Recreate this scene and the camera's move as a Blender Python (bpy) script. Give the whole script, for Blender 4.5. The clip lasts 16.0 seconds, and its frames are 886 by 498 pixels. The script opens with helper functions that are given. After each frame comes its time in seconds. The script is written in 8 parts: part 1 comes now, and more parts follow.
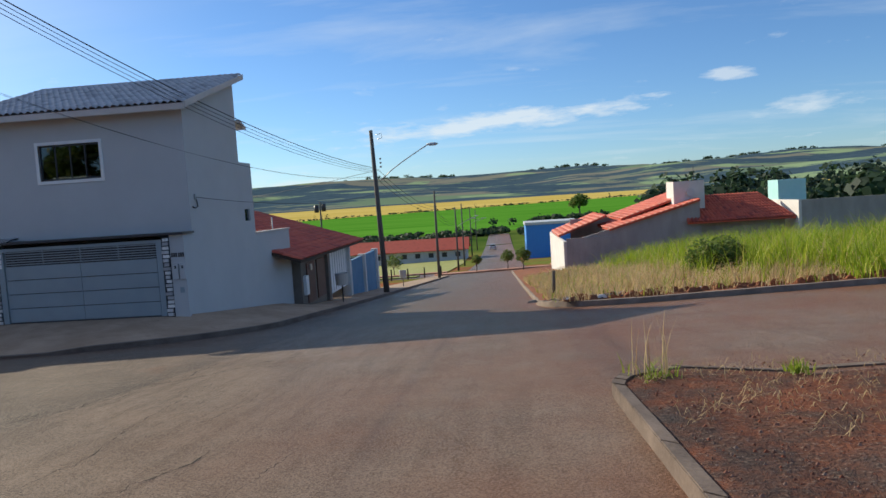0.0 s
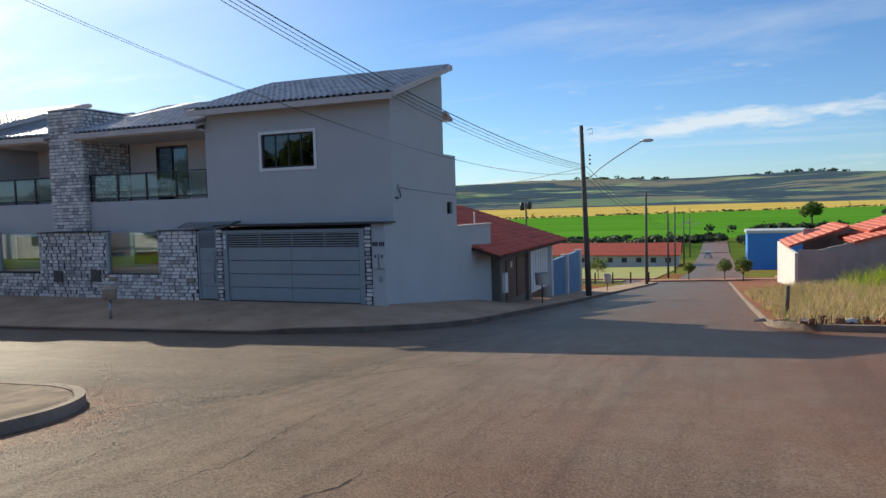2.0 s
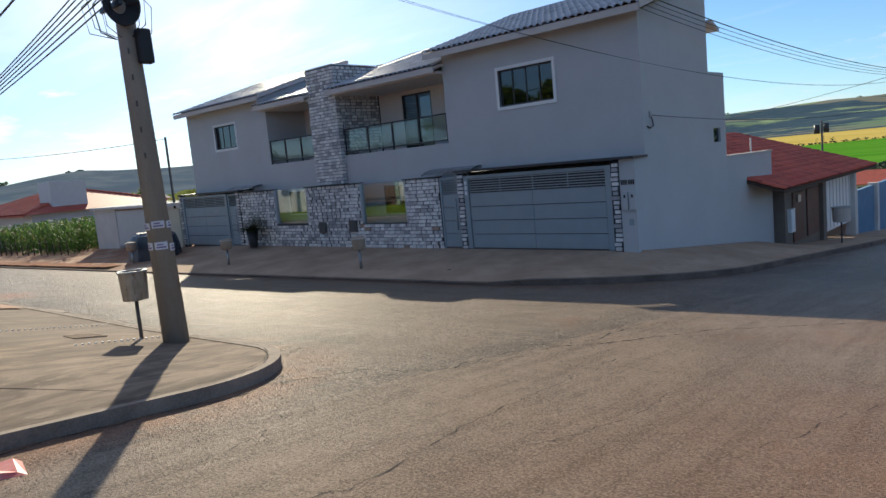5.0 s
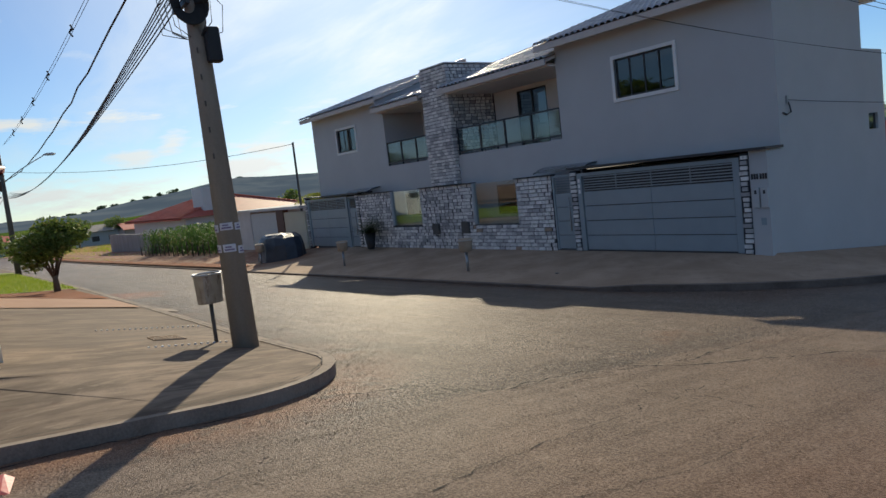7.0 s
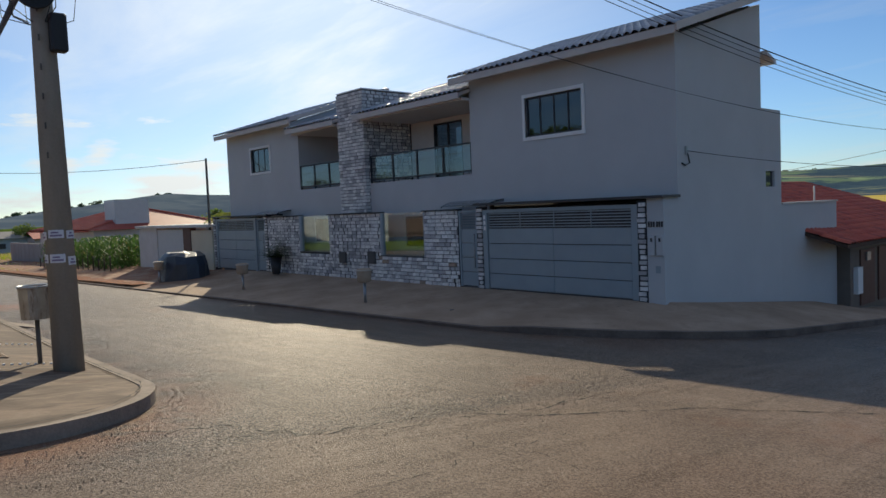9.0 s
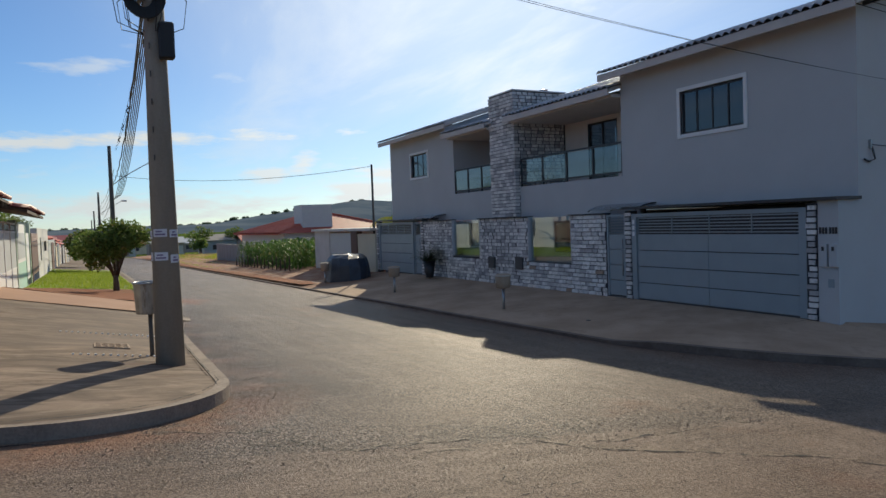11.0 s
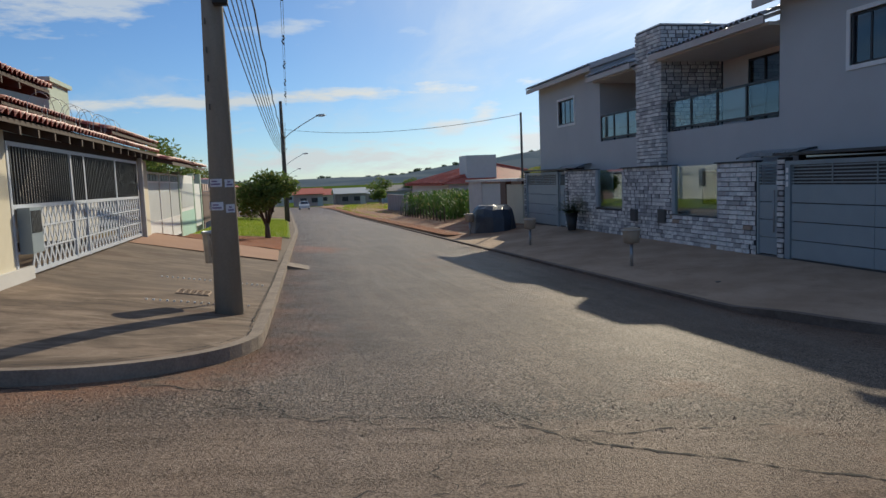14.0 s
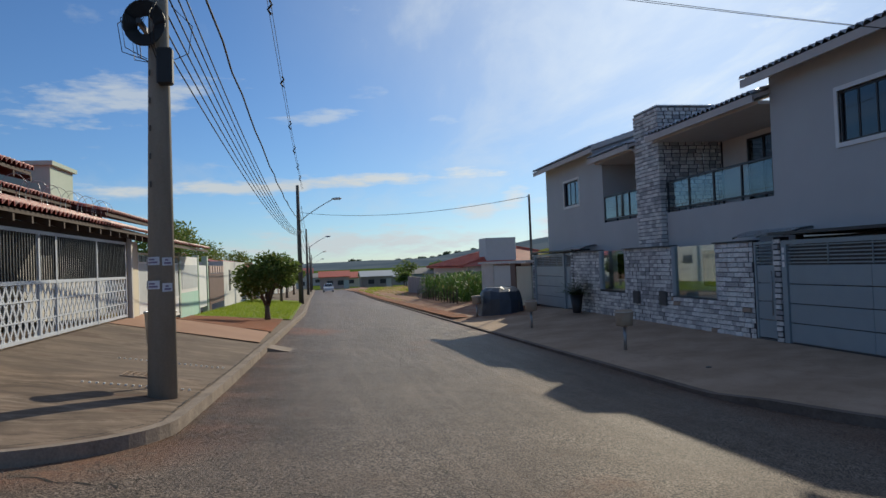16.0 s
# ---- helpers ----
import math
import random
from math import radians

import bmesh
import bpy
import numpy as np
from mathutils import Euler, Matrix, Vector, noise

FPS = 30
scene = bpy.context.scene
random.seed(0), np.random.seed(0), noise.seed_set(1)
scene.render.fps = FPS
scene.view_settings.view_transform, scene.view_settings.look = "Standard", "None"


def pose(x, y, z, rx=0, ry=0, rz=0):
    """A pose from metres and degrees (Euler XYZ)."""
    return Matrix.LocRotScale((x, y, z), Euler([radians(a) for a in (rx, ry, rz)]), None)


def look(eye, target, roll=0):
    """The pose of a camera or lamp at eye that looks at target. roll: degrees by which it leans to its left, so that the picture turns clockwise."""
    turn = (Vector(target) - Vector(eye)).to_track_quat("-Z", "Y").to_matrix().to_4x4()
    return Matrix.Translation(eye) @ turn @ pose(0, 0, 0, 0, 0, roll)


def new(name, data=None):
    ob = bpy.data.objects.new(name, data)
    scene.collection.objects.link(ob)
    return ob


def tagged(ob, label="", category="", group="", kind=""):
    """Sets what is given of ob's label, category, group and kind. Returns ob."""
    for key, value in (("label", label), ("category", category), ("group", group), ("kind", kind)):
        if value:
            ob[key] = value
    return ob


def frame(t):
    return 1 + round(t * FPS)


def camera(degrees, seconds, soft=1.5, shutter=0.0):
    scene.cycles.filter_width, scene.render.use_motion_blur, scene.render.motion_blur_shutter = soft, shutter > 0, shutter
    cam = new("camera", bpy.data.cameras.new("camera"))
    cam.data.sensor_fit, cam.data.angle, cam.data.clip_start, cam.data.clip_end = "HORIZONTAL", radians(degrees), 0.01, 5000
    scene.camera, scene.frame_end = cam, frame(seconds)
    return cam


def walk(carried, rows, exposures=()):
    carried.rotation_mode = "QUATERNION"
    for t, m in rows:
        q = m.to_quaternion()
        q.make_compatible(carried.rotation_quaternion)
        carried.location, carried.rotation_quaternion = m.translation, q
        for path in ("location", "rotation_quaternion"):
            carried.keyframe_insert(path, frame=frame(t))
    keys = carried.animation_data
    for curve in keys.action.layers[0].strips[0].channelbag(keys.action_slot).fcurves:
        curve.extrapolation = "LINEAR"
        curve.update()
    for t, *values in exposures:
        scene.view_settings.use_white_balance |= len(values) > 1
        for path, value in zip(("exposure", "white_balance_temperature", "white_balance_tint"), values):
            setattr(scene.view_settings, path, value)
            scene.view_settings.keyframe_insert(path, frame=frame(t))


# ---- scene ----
cam = camera(64.1, 16.0)
PATH = [
    (0, (9.384, -19.678, 2.718), (9.218, -17.69, 2.576), -3.7),
    (0.5, (9.369, -19.31, 2.629), (9.147, -17.324, 2.537), -2.5),
    (1, (9.359, -19.063, 2.647), (8.99, -17.103, 2.498), -0.6),
    (1.5, (9.283, -18.643, 2.592), (8.978, -16.676, 2.397), -0.7),
    (2, (9.213, -18.425, 2.604), (8.49, -16.564, 2.487), -1.6),
    (2.5, (9.112, -18.087, 2.627), (8.265, -16.288, 2.413), -2.0),
    (3, (9.051, -17.867, 2.555), (8.17, -16.082, 2.36), -1.8),
    (3.5, (8.962, -17.491, 2.533), (7.966, -15.773, 2.296), -2.6),
    (4, (8.966, -17.128, 2.493), (7.77, -15.555, 2.186), -2.1),
    (4.2, (8.928, -17.016, 2.521), (7.68, -15.481, 2.228), -3.1),
    (6.3, (8.818, -15.696, 2.332), (7.307, -14.396, 2.17), -4.3),
    (6.5, (8.806, -15.608, 2.315), (7.256, -14.354, 2.167), -4.3),
    (7, (8.773, -15.33, 2.327), (7.158, -14.167, 2.134), -6.5),
    (7.5, (8.819, -14.991, 2.212), (7.165, -13.884, 2.012), -4.8),
    (8, (8.79, -14.671, 2.239), (7.261, -13.398, 2.036), -3.8),
    (8.2, (8.791, -14.595, 2.222), (7.305, -13.263, 2.092), -2.5),
    (10.3, (8.853, -13.476, 2.134), (7.277, -12.248, 2.035), -3.1),
    (10.5, (8.855, -13.316, 2.148), (7.168, -12.246, 2.055), -3.3),
    (11, (8.891, -13.031, 2.058), (7.109, -12.127, 1.981), -2.1),
    (11.5, (8.9, -12.694, 2.05), (7.125, -11.779, 1.939), -2.2),
    (12, (8.845, -12.489, 2.004), (7.058, -11.605, 1.841), 0.4),
    (12.5, (8.855, -12.174, 1.969), (6.998, -11.437, 1.867), -0.2),
    (13, (8.84, -11.928, 1.977), (6.946, -11.309, 1.804), -0.8),
    (13.5, (8.83, -11.658, 1.921), (6.913, -11.114, 1.749), 1.8),
    (14, (8.713, -11.383, 1.98), (6.768, -10.958, 1.784), -2.3),
    (14.5, (8.687, -11.09, 1.924), (6.708, -10.806, 1.872), -1.6),
    (15, (8.595, -10.805, 1.926), (6.613, -10.546, 1.88), -4.4),
    (15.5, (8.548, -10.585, 1.897), (6.572, -10.279, 1.886), -1.5),
    (16, (8.533, -10.307, 1.881), (6.565, -9.953, 1.922), -2.3),
]
walk(cam, [(t, look(eye, target, roll)) for t, eye, target, roll in PATH],
     [(0, 0.2, 6350, 3), (2, 0.24, 6500, 3), (3, 0.48, 6550, 3), (4.5, 0.42, 6500, 3), (6.5, -0.05, 6750, 3), (10.5, -0.1, 6650, 3), (13, -0.15, 6550, 3), (16, -0.3, 6300, 3)])

# ---- light ----
SUN_YAW, SUN_EL = radians(58), radians(26)
sun_way = Vector((-math.sin(SUN_YAW) * math.cos(SUN_EL), math.cos(SUN_YAW) * math.cos(SUN_EL), math.sin(SUN_EL)))
sun = new("sun", bpy.data.lights.new("sun", "SUN"))
sun.data.energy, sun.data.angle, sun.data.color = 5.0, radians(0.6), (1.0, 0.86, 0.68)
sun.rotation_euler = sun_way.to_track_quat("Z", "Y").to_euler()


def tree_of(owner):
    owner.use_nodes = True
    nt = owner.node_tree
    nt.nodes.clear()
    return nt


def node(nt, kind, **values):
    n = nt.nodes.new(kind)
    for key, value in values.items():
        if key in n.inputs:
            n.inputs[key].default_value = value
        else:
            setattr(n, key, value)
    return n


# azimuth, height, half width, half height (degrees), tilt, density
CLOUDS = [(94, 6.6, 24, 0.8, -0.035, 1.5), (0, 5.8, 15, 1.1, -0.05, 1.2), (76.6, 4.2, 2.2, 0.9, 0.0, 1.2), (73.9, 5.1, 1.8, 1.3, -0.6, 1.2),
          (68.5, 2.8, 6, 2.2, -0.2, 1.4), (86, 1.9, 14, 1.5, 0.0, 1.4), (-18, 7.8, 2.2, 0.6, 0.0, 0.9), (-23, 5, 5, 0.8, -0.1, 0.9),
          (104, 13, 9, 1.9, -0.15, 1.1), (89, 12, 4, 0.7, -0.1, 0.8), (16, 1.9, 5, 0.6, 0.0, 0.8)]


def node_neg(nt, L, out):
    n = node(nt, "ShaderNodeMath", operation="MULTIPLY"); L(out, n.inputs[0]); n.inputs[1].default_value = -1.0
    return n.outputs[0]


def make_world():
    """Morning sky: Nishita light plus thin streaks and small heaps of cloud."""
    w = bpy.data.worlds.new("world")
    scene.world = w
    nt = tree_of(w)
    L = nt.links.new
    sky = node(nt, "ShaderNodeTexSky", sky_type="NISHITA", sun_disc=False, sun_elevation=SUN_EL, sun_rotation=-SUN_YAW,
               altitude=600.0, air_density=1.0, dust_density=0.35, ozone_density=3.0)
    geo = node(nt, "ShaderNodeTexCoord")
    sep = node(nt, "ShaderNodeSeparateXYZ")
    L(geo.outputs["Generated"], sep.inputs[0])
    # flatten the dome, so that clouds lie in a layer
    zc = node(nt, "ShaderNodeMath", operation="MAXIMUM")
    L(sep.outputs["Z"], zc.inputs[0]); zc.inputs[1].default_value = 0.0
    za = node(nt, "ShaderNodeMath", operation="ADD")
    L(zc.outputs[0], za.inputs[0]); za.inputs[1].default_value = 0.12
    dx = node(nt, "ShaderNodeMath", operation="DIVIDE"); L(sep.outputs["X"], dx.inputs[0]); L(za.outputs[0], dx.inputs[1])
    dy = node(nt, "ShaderNodeMath", operation="DIVIDE"); L(sep.outputs["Y"], dy.inputs[0]); L(za.outputs[0], dy.inputs[1])
    com = node(nt, "ShaderNodeCombineXYZ"); L(dx.outputs[0], com.inputs[0]); L(dy.outputs[0], com.inputs[1])
    rot = node(nt, "ShaderNodeMapping"); L(com.outputs[0], rot.inputs[0])
    rot.inputs["Rotation"].default_value[2] = radians(25); rot.inputs["Scale"].default_value = (0.55, 1.5, 1.0)
    n1 = node(nt, "ShaderNodeTexNoise", Scale=0.9, Detail=9.0, Roughness=0.6, Distortion=0.35); L(rot.outputs[0], n1.inputs["Vector"])
    r1 = node(nt, "ShaderNodeValToRGB"); L(n1.outputs["Fac"], r1.inputs[0])
    r1.color_ramp.elements[0].position, r1.color_ramp.elements[1].position = 0.52, 0.95
    n2 = node(nt, "ShaderNodeTexNoise", Scale=2.3, Detail=8.0, Roughness=0.58); L(com.outputs[0], n2.inputs["Vector"])
    r2 = node(nt, "ShaderNodeValToRGB"); L(n2.outputs["Fac"], r2.inputs[0])
    r2.color_ramp.elements[0].position, r2.color_ramp.elements[1].position = 0.62, 0.85
    mx = node(nt, "ShaderNodeMath", operation="MAXIMUM"); L(r1.outputs[0], mx.inputs[0]); L(r2.outputs[0], mx.inputs[1])
    # single clouds: streaks over the west and north, heaps above the horizon
    az = node(nt, "ShaderNodeMath", operation="ARCTAN2"); L(node_neg(nt, L, sep.outputs["X"]), az.inputs[0]); L(sep.outputs["Y"], az.inputs[1])
    el = node(nt, "ShaderNodeMath", operation="ARCSINE"); L(sep.outputs["Z"], el.inputs[0])
    flat = node(nt, "ShaderNodeCombineXYZ"); L(az.outputs[0], flat.inputs[0]); L(el.outputs[0], flat.inputs[1])
    fm = node(nt, "ShaderNodeMapping"); L(flat.outputs[0], fm.inputs[0]); fm.inputs["Scale"].default_value = (9.0, 38.0, 1.0)
    fn = node(nt, "ShaderNodeTexNoise", Scale=1.6, Detail=7.0, Roughness=0.62); L(fm.outputs[0], fn.inputs["Vector"])
    for a0, e0, wa, we, tilt, power in CLOUDS:
        mp = node(nt, "ShaderNodeMapping", vector_type="TEXTURE"); L(flat.outputs[0], mp.inputs[0])
        mp.inputs["Location"].default_value = (radians(a0), radians(e0), 0)
        mp.inputs["Rotation"].default_value = (0, 0, tilt)
        mp.inputs["Scale"].default_value = (radians(wa), radians(we), 1)
        ln = node(nt, "ShaderNodeVectorMath", operation="LENGTH"); L(mp.outputs[0], ln.inputs[0])
        ad = node(nt, "ShaderNodeMath", operation="MULTIPLY_ADD"); L(fn.outputs["Fac"], ad.inputs[0]); ad.inputs[1].default_value = -2.6; L(ln.outputs["Value"], ad.inputs[2])
        rg = node(nt, "ShaderNodeMapRange"); L(ad.outputs[0], rg.inputs[0])
        rg.inputs[1].default_value, rg.inputs[2].default_value, rg.inputs[3].default_value, rg.inputs[4].default_value = -0.45, -1.1, 0.0, power
        m2 = node(nt, "ShaderNodeMath", operation="MAXIMUM"); L(mx.outputs[0], m2.inputs[0]); L(rg.outputs[0], m2.inputs[1])
        mx = m2
    # an even pale layer high overhead, unseen, added to brighten the shade
    hi = node(nt, "ShaderNodeMapRange"); L(sep.outputs["Z"], hi.inputs[0])
    hi.inputs[1].default_value, hi.inputs[2].default_value, hi.inputs[3].default_value, hi.inputs[4].default_value = 0.36, 0.75, 0.0, 0.33
    m3 = node(nt, "ShaderNodeMath", operation="MAXIMUM"); L(mx.outputs[0], m3.inputs[0]); L(hi.outputs[0], m3.inputs[1])
    mx = m3
    # thin high veil round the sun
    dot = node(nt, "ShaderNodeVectorMath", operation="DOT_PRODUCT"); L(geo.outputs["Generated"], dot.inputs[0]); dot.inputs[1].default_value = tuple(sun_way)
    veil = node(nt, "ShaderNodeMapRange"); L(dot.outputs["Value"], veil.inputs[0])
    veil.inputs[1].default_value, veil.inputs[2].default_value, veil.inputs[3].default_value, veil.inputs[4].default_value = 0.79, 1.0, 0.0, 1.0
    vp = node(nt, "ShaderNodeMath", operation="POWER"); L(veil.outputs[0], vp.inputs[0]); vp.inputs[1].default_value = 1.6
    vn = node(nt, "ShaderNodeMath", operation="MULTIPLY"); L(vp.outputs[0], vn.inputs[0]); L(n1.outputs["Fac"], vn.inputs[1])
    ml = node(nt, "ShaderNodeMath", operation="MULTIPLY_ADD"); L(mx.outputs[0], ml.inputs[0]); ml.inputs[1].default_value = 0.62; L(vn.outputs[0], ml.inputs[2])
    ml.use_clamp = True
    glow = node(nt, "ShaderNodeMath", operation="MULTIPLY_ADD"); L(vp.outputs[0], glow.inputs[0]); glow.inputs[1].default_value = 5.0; glow.inputs[2].default_value = 8.0
    white = node(nt, "ShaderNodeMix", data_type="RGBA", blend_type="MULTIPLY"); white.inputs[0].default_value = 1.0
    L(glow.outputs[0], white.inputs[6]); white.inputs[7].default_value = (0.97, 0.99, 1.04, 1)
    mix = node(nt, "ShaderNodeMix", data_type="RGBA", blend_type="MIX")
    hsv = node(nt, "ShaderNodeMix", data_type="RGBA", blend_type="MULTIPLY"); hsv.inputs[0].default_value = 1.0
    L(sky.outputs[0], hsv.inputs[6]); hsv.inputs[7].default_value = (0.76, 0.93, 1.2, 1)
    L(ml.outputs[0], mix.inputs[0]); L(hsv.outputs[2], mix.inputs[6]); L(white.outputs[2], mix.inputs[7])
    bg = node(nt, "ShaderNodeBackground", Strength=0.095)
    L(mix.outputs[2], bg.inputs[0])
    out = node(nt, "ShaderNodeOutputWorld")
    L(bg.outputs[0], out.inputs[0])


make_world()

# ---- materials ----


class Mat:
    """Small builder of a principled material in object space."""

    def __init__(self, name, rough=0.8, metal=0.0, spec=0.5):
        self.m = bpy.data.materials.new(name)
        self.nt = tree_of(self.m)
        self.b = node(self.nt, "ShaderNodeBsdfPrincipled", Roughness=rough, Metallic=metal)
        self.b.inputs["Specular IOR Level"].default_value = spec
        self.o = node(self.nt, "ShaderNodeOutputMaterial")
        self.nt.links.new(self.b.outputs[0], self.o.inputs[0])
        self.co = node(self.nt, "ShaderNodeNewGeometry").outputs["Position"]

    def link(self, a, b):
        self.nt.links.new(a, b)

    def noise(self, scale, detail=4.0, rough=0.55, stretch=None, distortion=0.0):
        n = node(self.nt, "ShaderNodeTexNoise", Scale=scale, Detail=detail, Roughness=rough, Distortion=distortion)
        co = self.co
        if stretch:
            mp = node(self.nt, "ShaderNodeMapping"); mp.inputs["Scale"].default_value = stretch
            self.link(co, mp.inputs[0]); co = mp.outputs[0]
        self.link(co, n.inputs["Vector"])
        return n.outputs["Fac"]

    def ramp(self, fac, lo, hi):
        r = node(self.nt, "ShaderNodeMapRange"); r.clamp = True
        r.inputs[1].default_value, r.inputs[2].default_value = lo, hi
        self.link(fac, r.inputs[0])
        return r.outputs[0]

    def math(self, op, a, b=0.0):
        n = node(self.nt, "ShaderNodeMath", operation=op)
        for i, v in enumerate((a, b)):
            if isinstance(v, (int, float)):
                n.inputs[i].default_value = v
            else:
                self.link(v, n.inputs[i])
        return n.outputs[0]

    def mix(self, fac, a, b):
        n = node(self.nt, "ShaderNodeMix", data_type="RGBA")
        for sock, v in ((n.inputs[0], fac), (n.inputs[6], a), (n.inputs[7], b)):
            if isinstance(v, tuple):
                sock.default_value = (*v, 1)[:4]
            elif isinstance(v, (int, float)):
                sock.default_value = v
            else:
                self.link(v, sock)
        return n.outputs[2]

    def xyz(self):
        s = node(self.nt, "ShaderNodeSeparateXYZ"); self.link(self.co, s.inputs[0])
        return s.outputs

    def random(self):
        return node(self.nt, "ShaderNodeObjectInfo").outputs["Random"]

    def island(self):
        return node(self.nt, "ShaderNodeNewGeometry").outputs["Random Per Island"]

    def color(self, v):
        if isinstance(v, tuple):
            self.b.inputs["Base Color"].default_value = (*v, 1)
        else:
            self.link(v, self.b.inputs["Base Color"])
        return self

    def bump(self, fac, strength=0.3, dist=0.01):
        n = node(self.nt, "ShaderNodeBump", Strength=strength, Distance=dist)
        self.link(fac, n.inputs["Height"]); self.link(n.outputs[0], self.b.inputs["Normal"])
        return self

    def rough(self, v):
        self.link(v, self.b.inputs["Roughness"])
        return self


def plain(name, a, b, rough=0.8, metal=0.0, scale=3.0, fine=60.0, bump=0.15, dist=0.004, streak=None, spec=0.5):
    """Two tones mixed by broad and fine noise, with a little relief."""
    m = Mat(name, rough, metal, spec)
    n = m.noise(scale, 5, 0.6, streak)
    f = m.noise(fine, 3, 0.6)
    fac = m.math("ADD", m.math("MULTIPLY", m.ramp(n, 0.3, 0.7), 0.75), m.math("MULTIPLY", m.ramp(f, 0.35, 0.65), 0.25))
    m.color(m.mix(fac, a, b)).bump(f, bump, dist)
    return m.m

# ---- building helpers ----


def box(bm, x0, x1, y0, y1, z0, z1):
    v = [bm.verts.new(p) for p in ((x0, y0, z0), (x1, y0, z0), (x1, y1, z0), (x0, y1, z0), (x0, y0, z1), (x1, y0, z1), (x1, y1, z1), (x0, y1, z1))]
    for f in ((3, 2, 1, 0), (4, 5, 6, 7), (0, 1, 5, 4), (1, 2, 6, 5), (2, 3, 7, 6), (3, 0, 4, 7)):
        bm.faces.new([v[i] for i in f])
    return v


def prism(bm, pts, z0, z1):
    """Upright prism on an outline (counter-clockwise); z0 and z1 may be functions of x, y."""
    lo = [bm.verts.new((x, y, z0(x, y) if callable(z0) else z0)) for x, y in pts]
    hi = [bm.verts.new((x, y, z1(x, y) if callable(z1) else z1)) for x, y in pts]
    n = len(pts)
    bm.faces.new(hi)
    bm.faces.new(lo[::-1])
    for i in range(n):
        bm.faces.new((lo[i], lo[(i + 1) % n], hi[(i + 1) % n], hi[i]))


def solid(bm, lower, upper):
    """Closed body between two loops of the same length."""
    lo, hi = [bm.verts.new(p) for p in lower], [bm.verts.new(p) for p in upper]
    n = len(lo)
    bm.faces.new(hi)
    bm.faces.new(lo[::-1])
    for i in range(n):
        bm.faces.new((lo[i], lo[(i + 1) % n], hi[(i + 1) % n], hi[i]))


def tube(bm, points, radii, n=8, cap=True):
    """A round bar along points, with a radius at each."""
    points = [Vector(p) for p in points]
    if not isinstance(radii, (list, tuple)):
        radii = [radii] * len(points)
    rings = []
    for i, p in enumerate(points):
        d = (points[min(i + 1, len(points) - 1)] - points[max(i - 1, 0)]).normalized()
        a = d.cross(Vector((0, 0, 1)) if abs(d.z) < 0.9 else Vector((1, 0, 0))).normalized()
        b = d.cross(a)
        rings.append([bm.verts.new(p + radii[i] * (math.cos(k * math.tau / n) * a + math.sin(k * math.tau / n) * b)) for k in range(n)])
    for r, s in zip(rings, rings[1:]):
        for k in range(n):
            f = bm.faces.new((r[k], s[k], s[(k + 1) % n], r[(k + 1) % n]))
            f.smooth = True
    if cap:
        bm.faces.new(rings[0])
        bm.faces.new(rings[-1][::-1])


def mesh_of(bm, name, material):
    bmesh.ops.recalc_face_normals(bm, faces=bm.faces)
    me = bpy.data.meshes.new(name)
    bm.to_mesh(me)
    bm.free()
    if material:
        me.materials.append(material)
    return me


def part(name, bm, material, parent=None, label="", bevel=0.0):
    """Link a bmesh, built in world places, as one mesh under parent."""
    if bevel:
        bmesh.ops.bevel(bm, geom=[e for e in bm.edges], offset=bevel, segments=1, affect="EDGES", clamp_overlap=True)
    me = mesh_of(bm, name, material)
    ob = new(name, me)
    if parent is not None:
        ob.parent = parent
        base = parent.location if parent.parent is None else parent.parent.location + parent.location
        me.transform(Matrix.Translation(-Vector(base)))
    if label:
        ob["label"] = label
    return ob


def thing(name, at, label, category, group="", kind=""):
    """An empty at the thing's base that holds its parts."""
    ob = new(name)
    ob.location = at
    ob.empty_display_size = 0.2
    return tagged(ob, label, category, group, kind)


def single(name, bm, material, label="", category="", group="", kind="", bevel=0.0):
    return tagged(part(name, bm, material, None, "", bevel), label, category, group, kind)


def lerp(a, b, t):
    return a + (b - a) * t


def smooth(t):
    t = min(max(t, 0.0), 1.0)
    return t * t * (3 - 2 * t)


# ---- the lie of the land ----


def slope_x(x):
    if x > 0:
        return 0.0233 * min(x, 90) + 0.006 * min(max(x - 10, 0), 60)
    return 0.0195 * max(x, -200)


def slope_y(y):
    if y < -4.7:
        return -0.22 - 0.078 * (max(y, -70) + 4.7)
    if y < 12:
        return -0.22 - 0.097 * (y + 4.7)
    if y < 66:
        return -1.84 - 0.092 * (y - 12)
    if y < 120:
        return -6.808 - 0.068 * (y - 66)
    return -10.48 - 0.03 * (min(y, 200) - 120)


def town_y(x, y):
    """Far up the side street the land lies nearly level across."""
    return lerp(y, -7.5 + (y + 7.5) * 0.12, smooth((-x - 60) / 40))


def road_z(x, y):
    cross = 0.0115 * (min(max(x, -2), 11) - 4.5) * smooth((-y - 5) / 6) * smooth((60 + x) / 40)
    return slope_x(x) + slope_y(town_y(x, y)) + cross


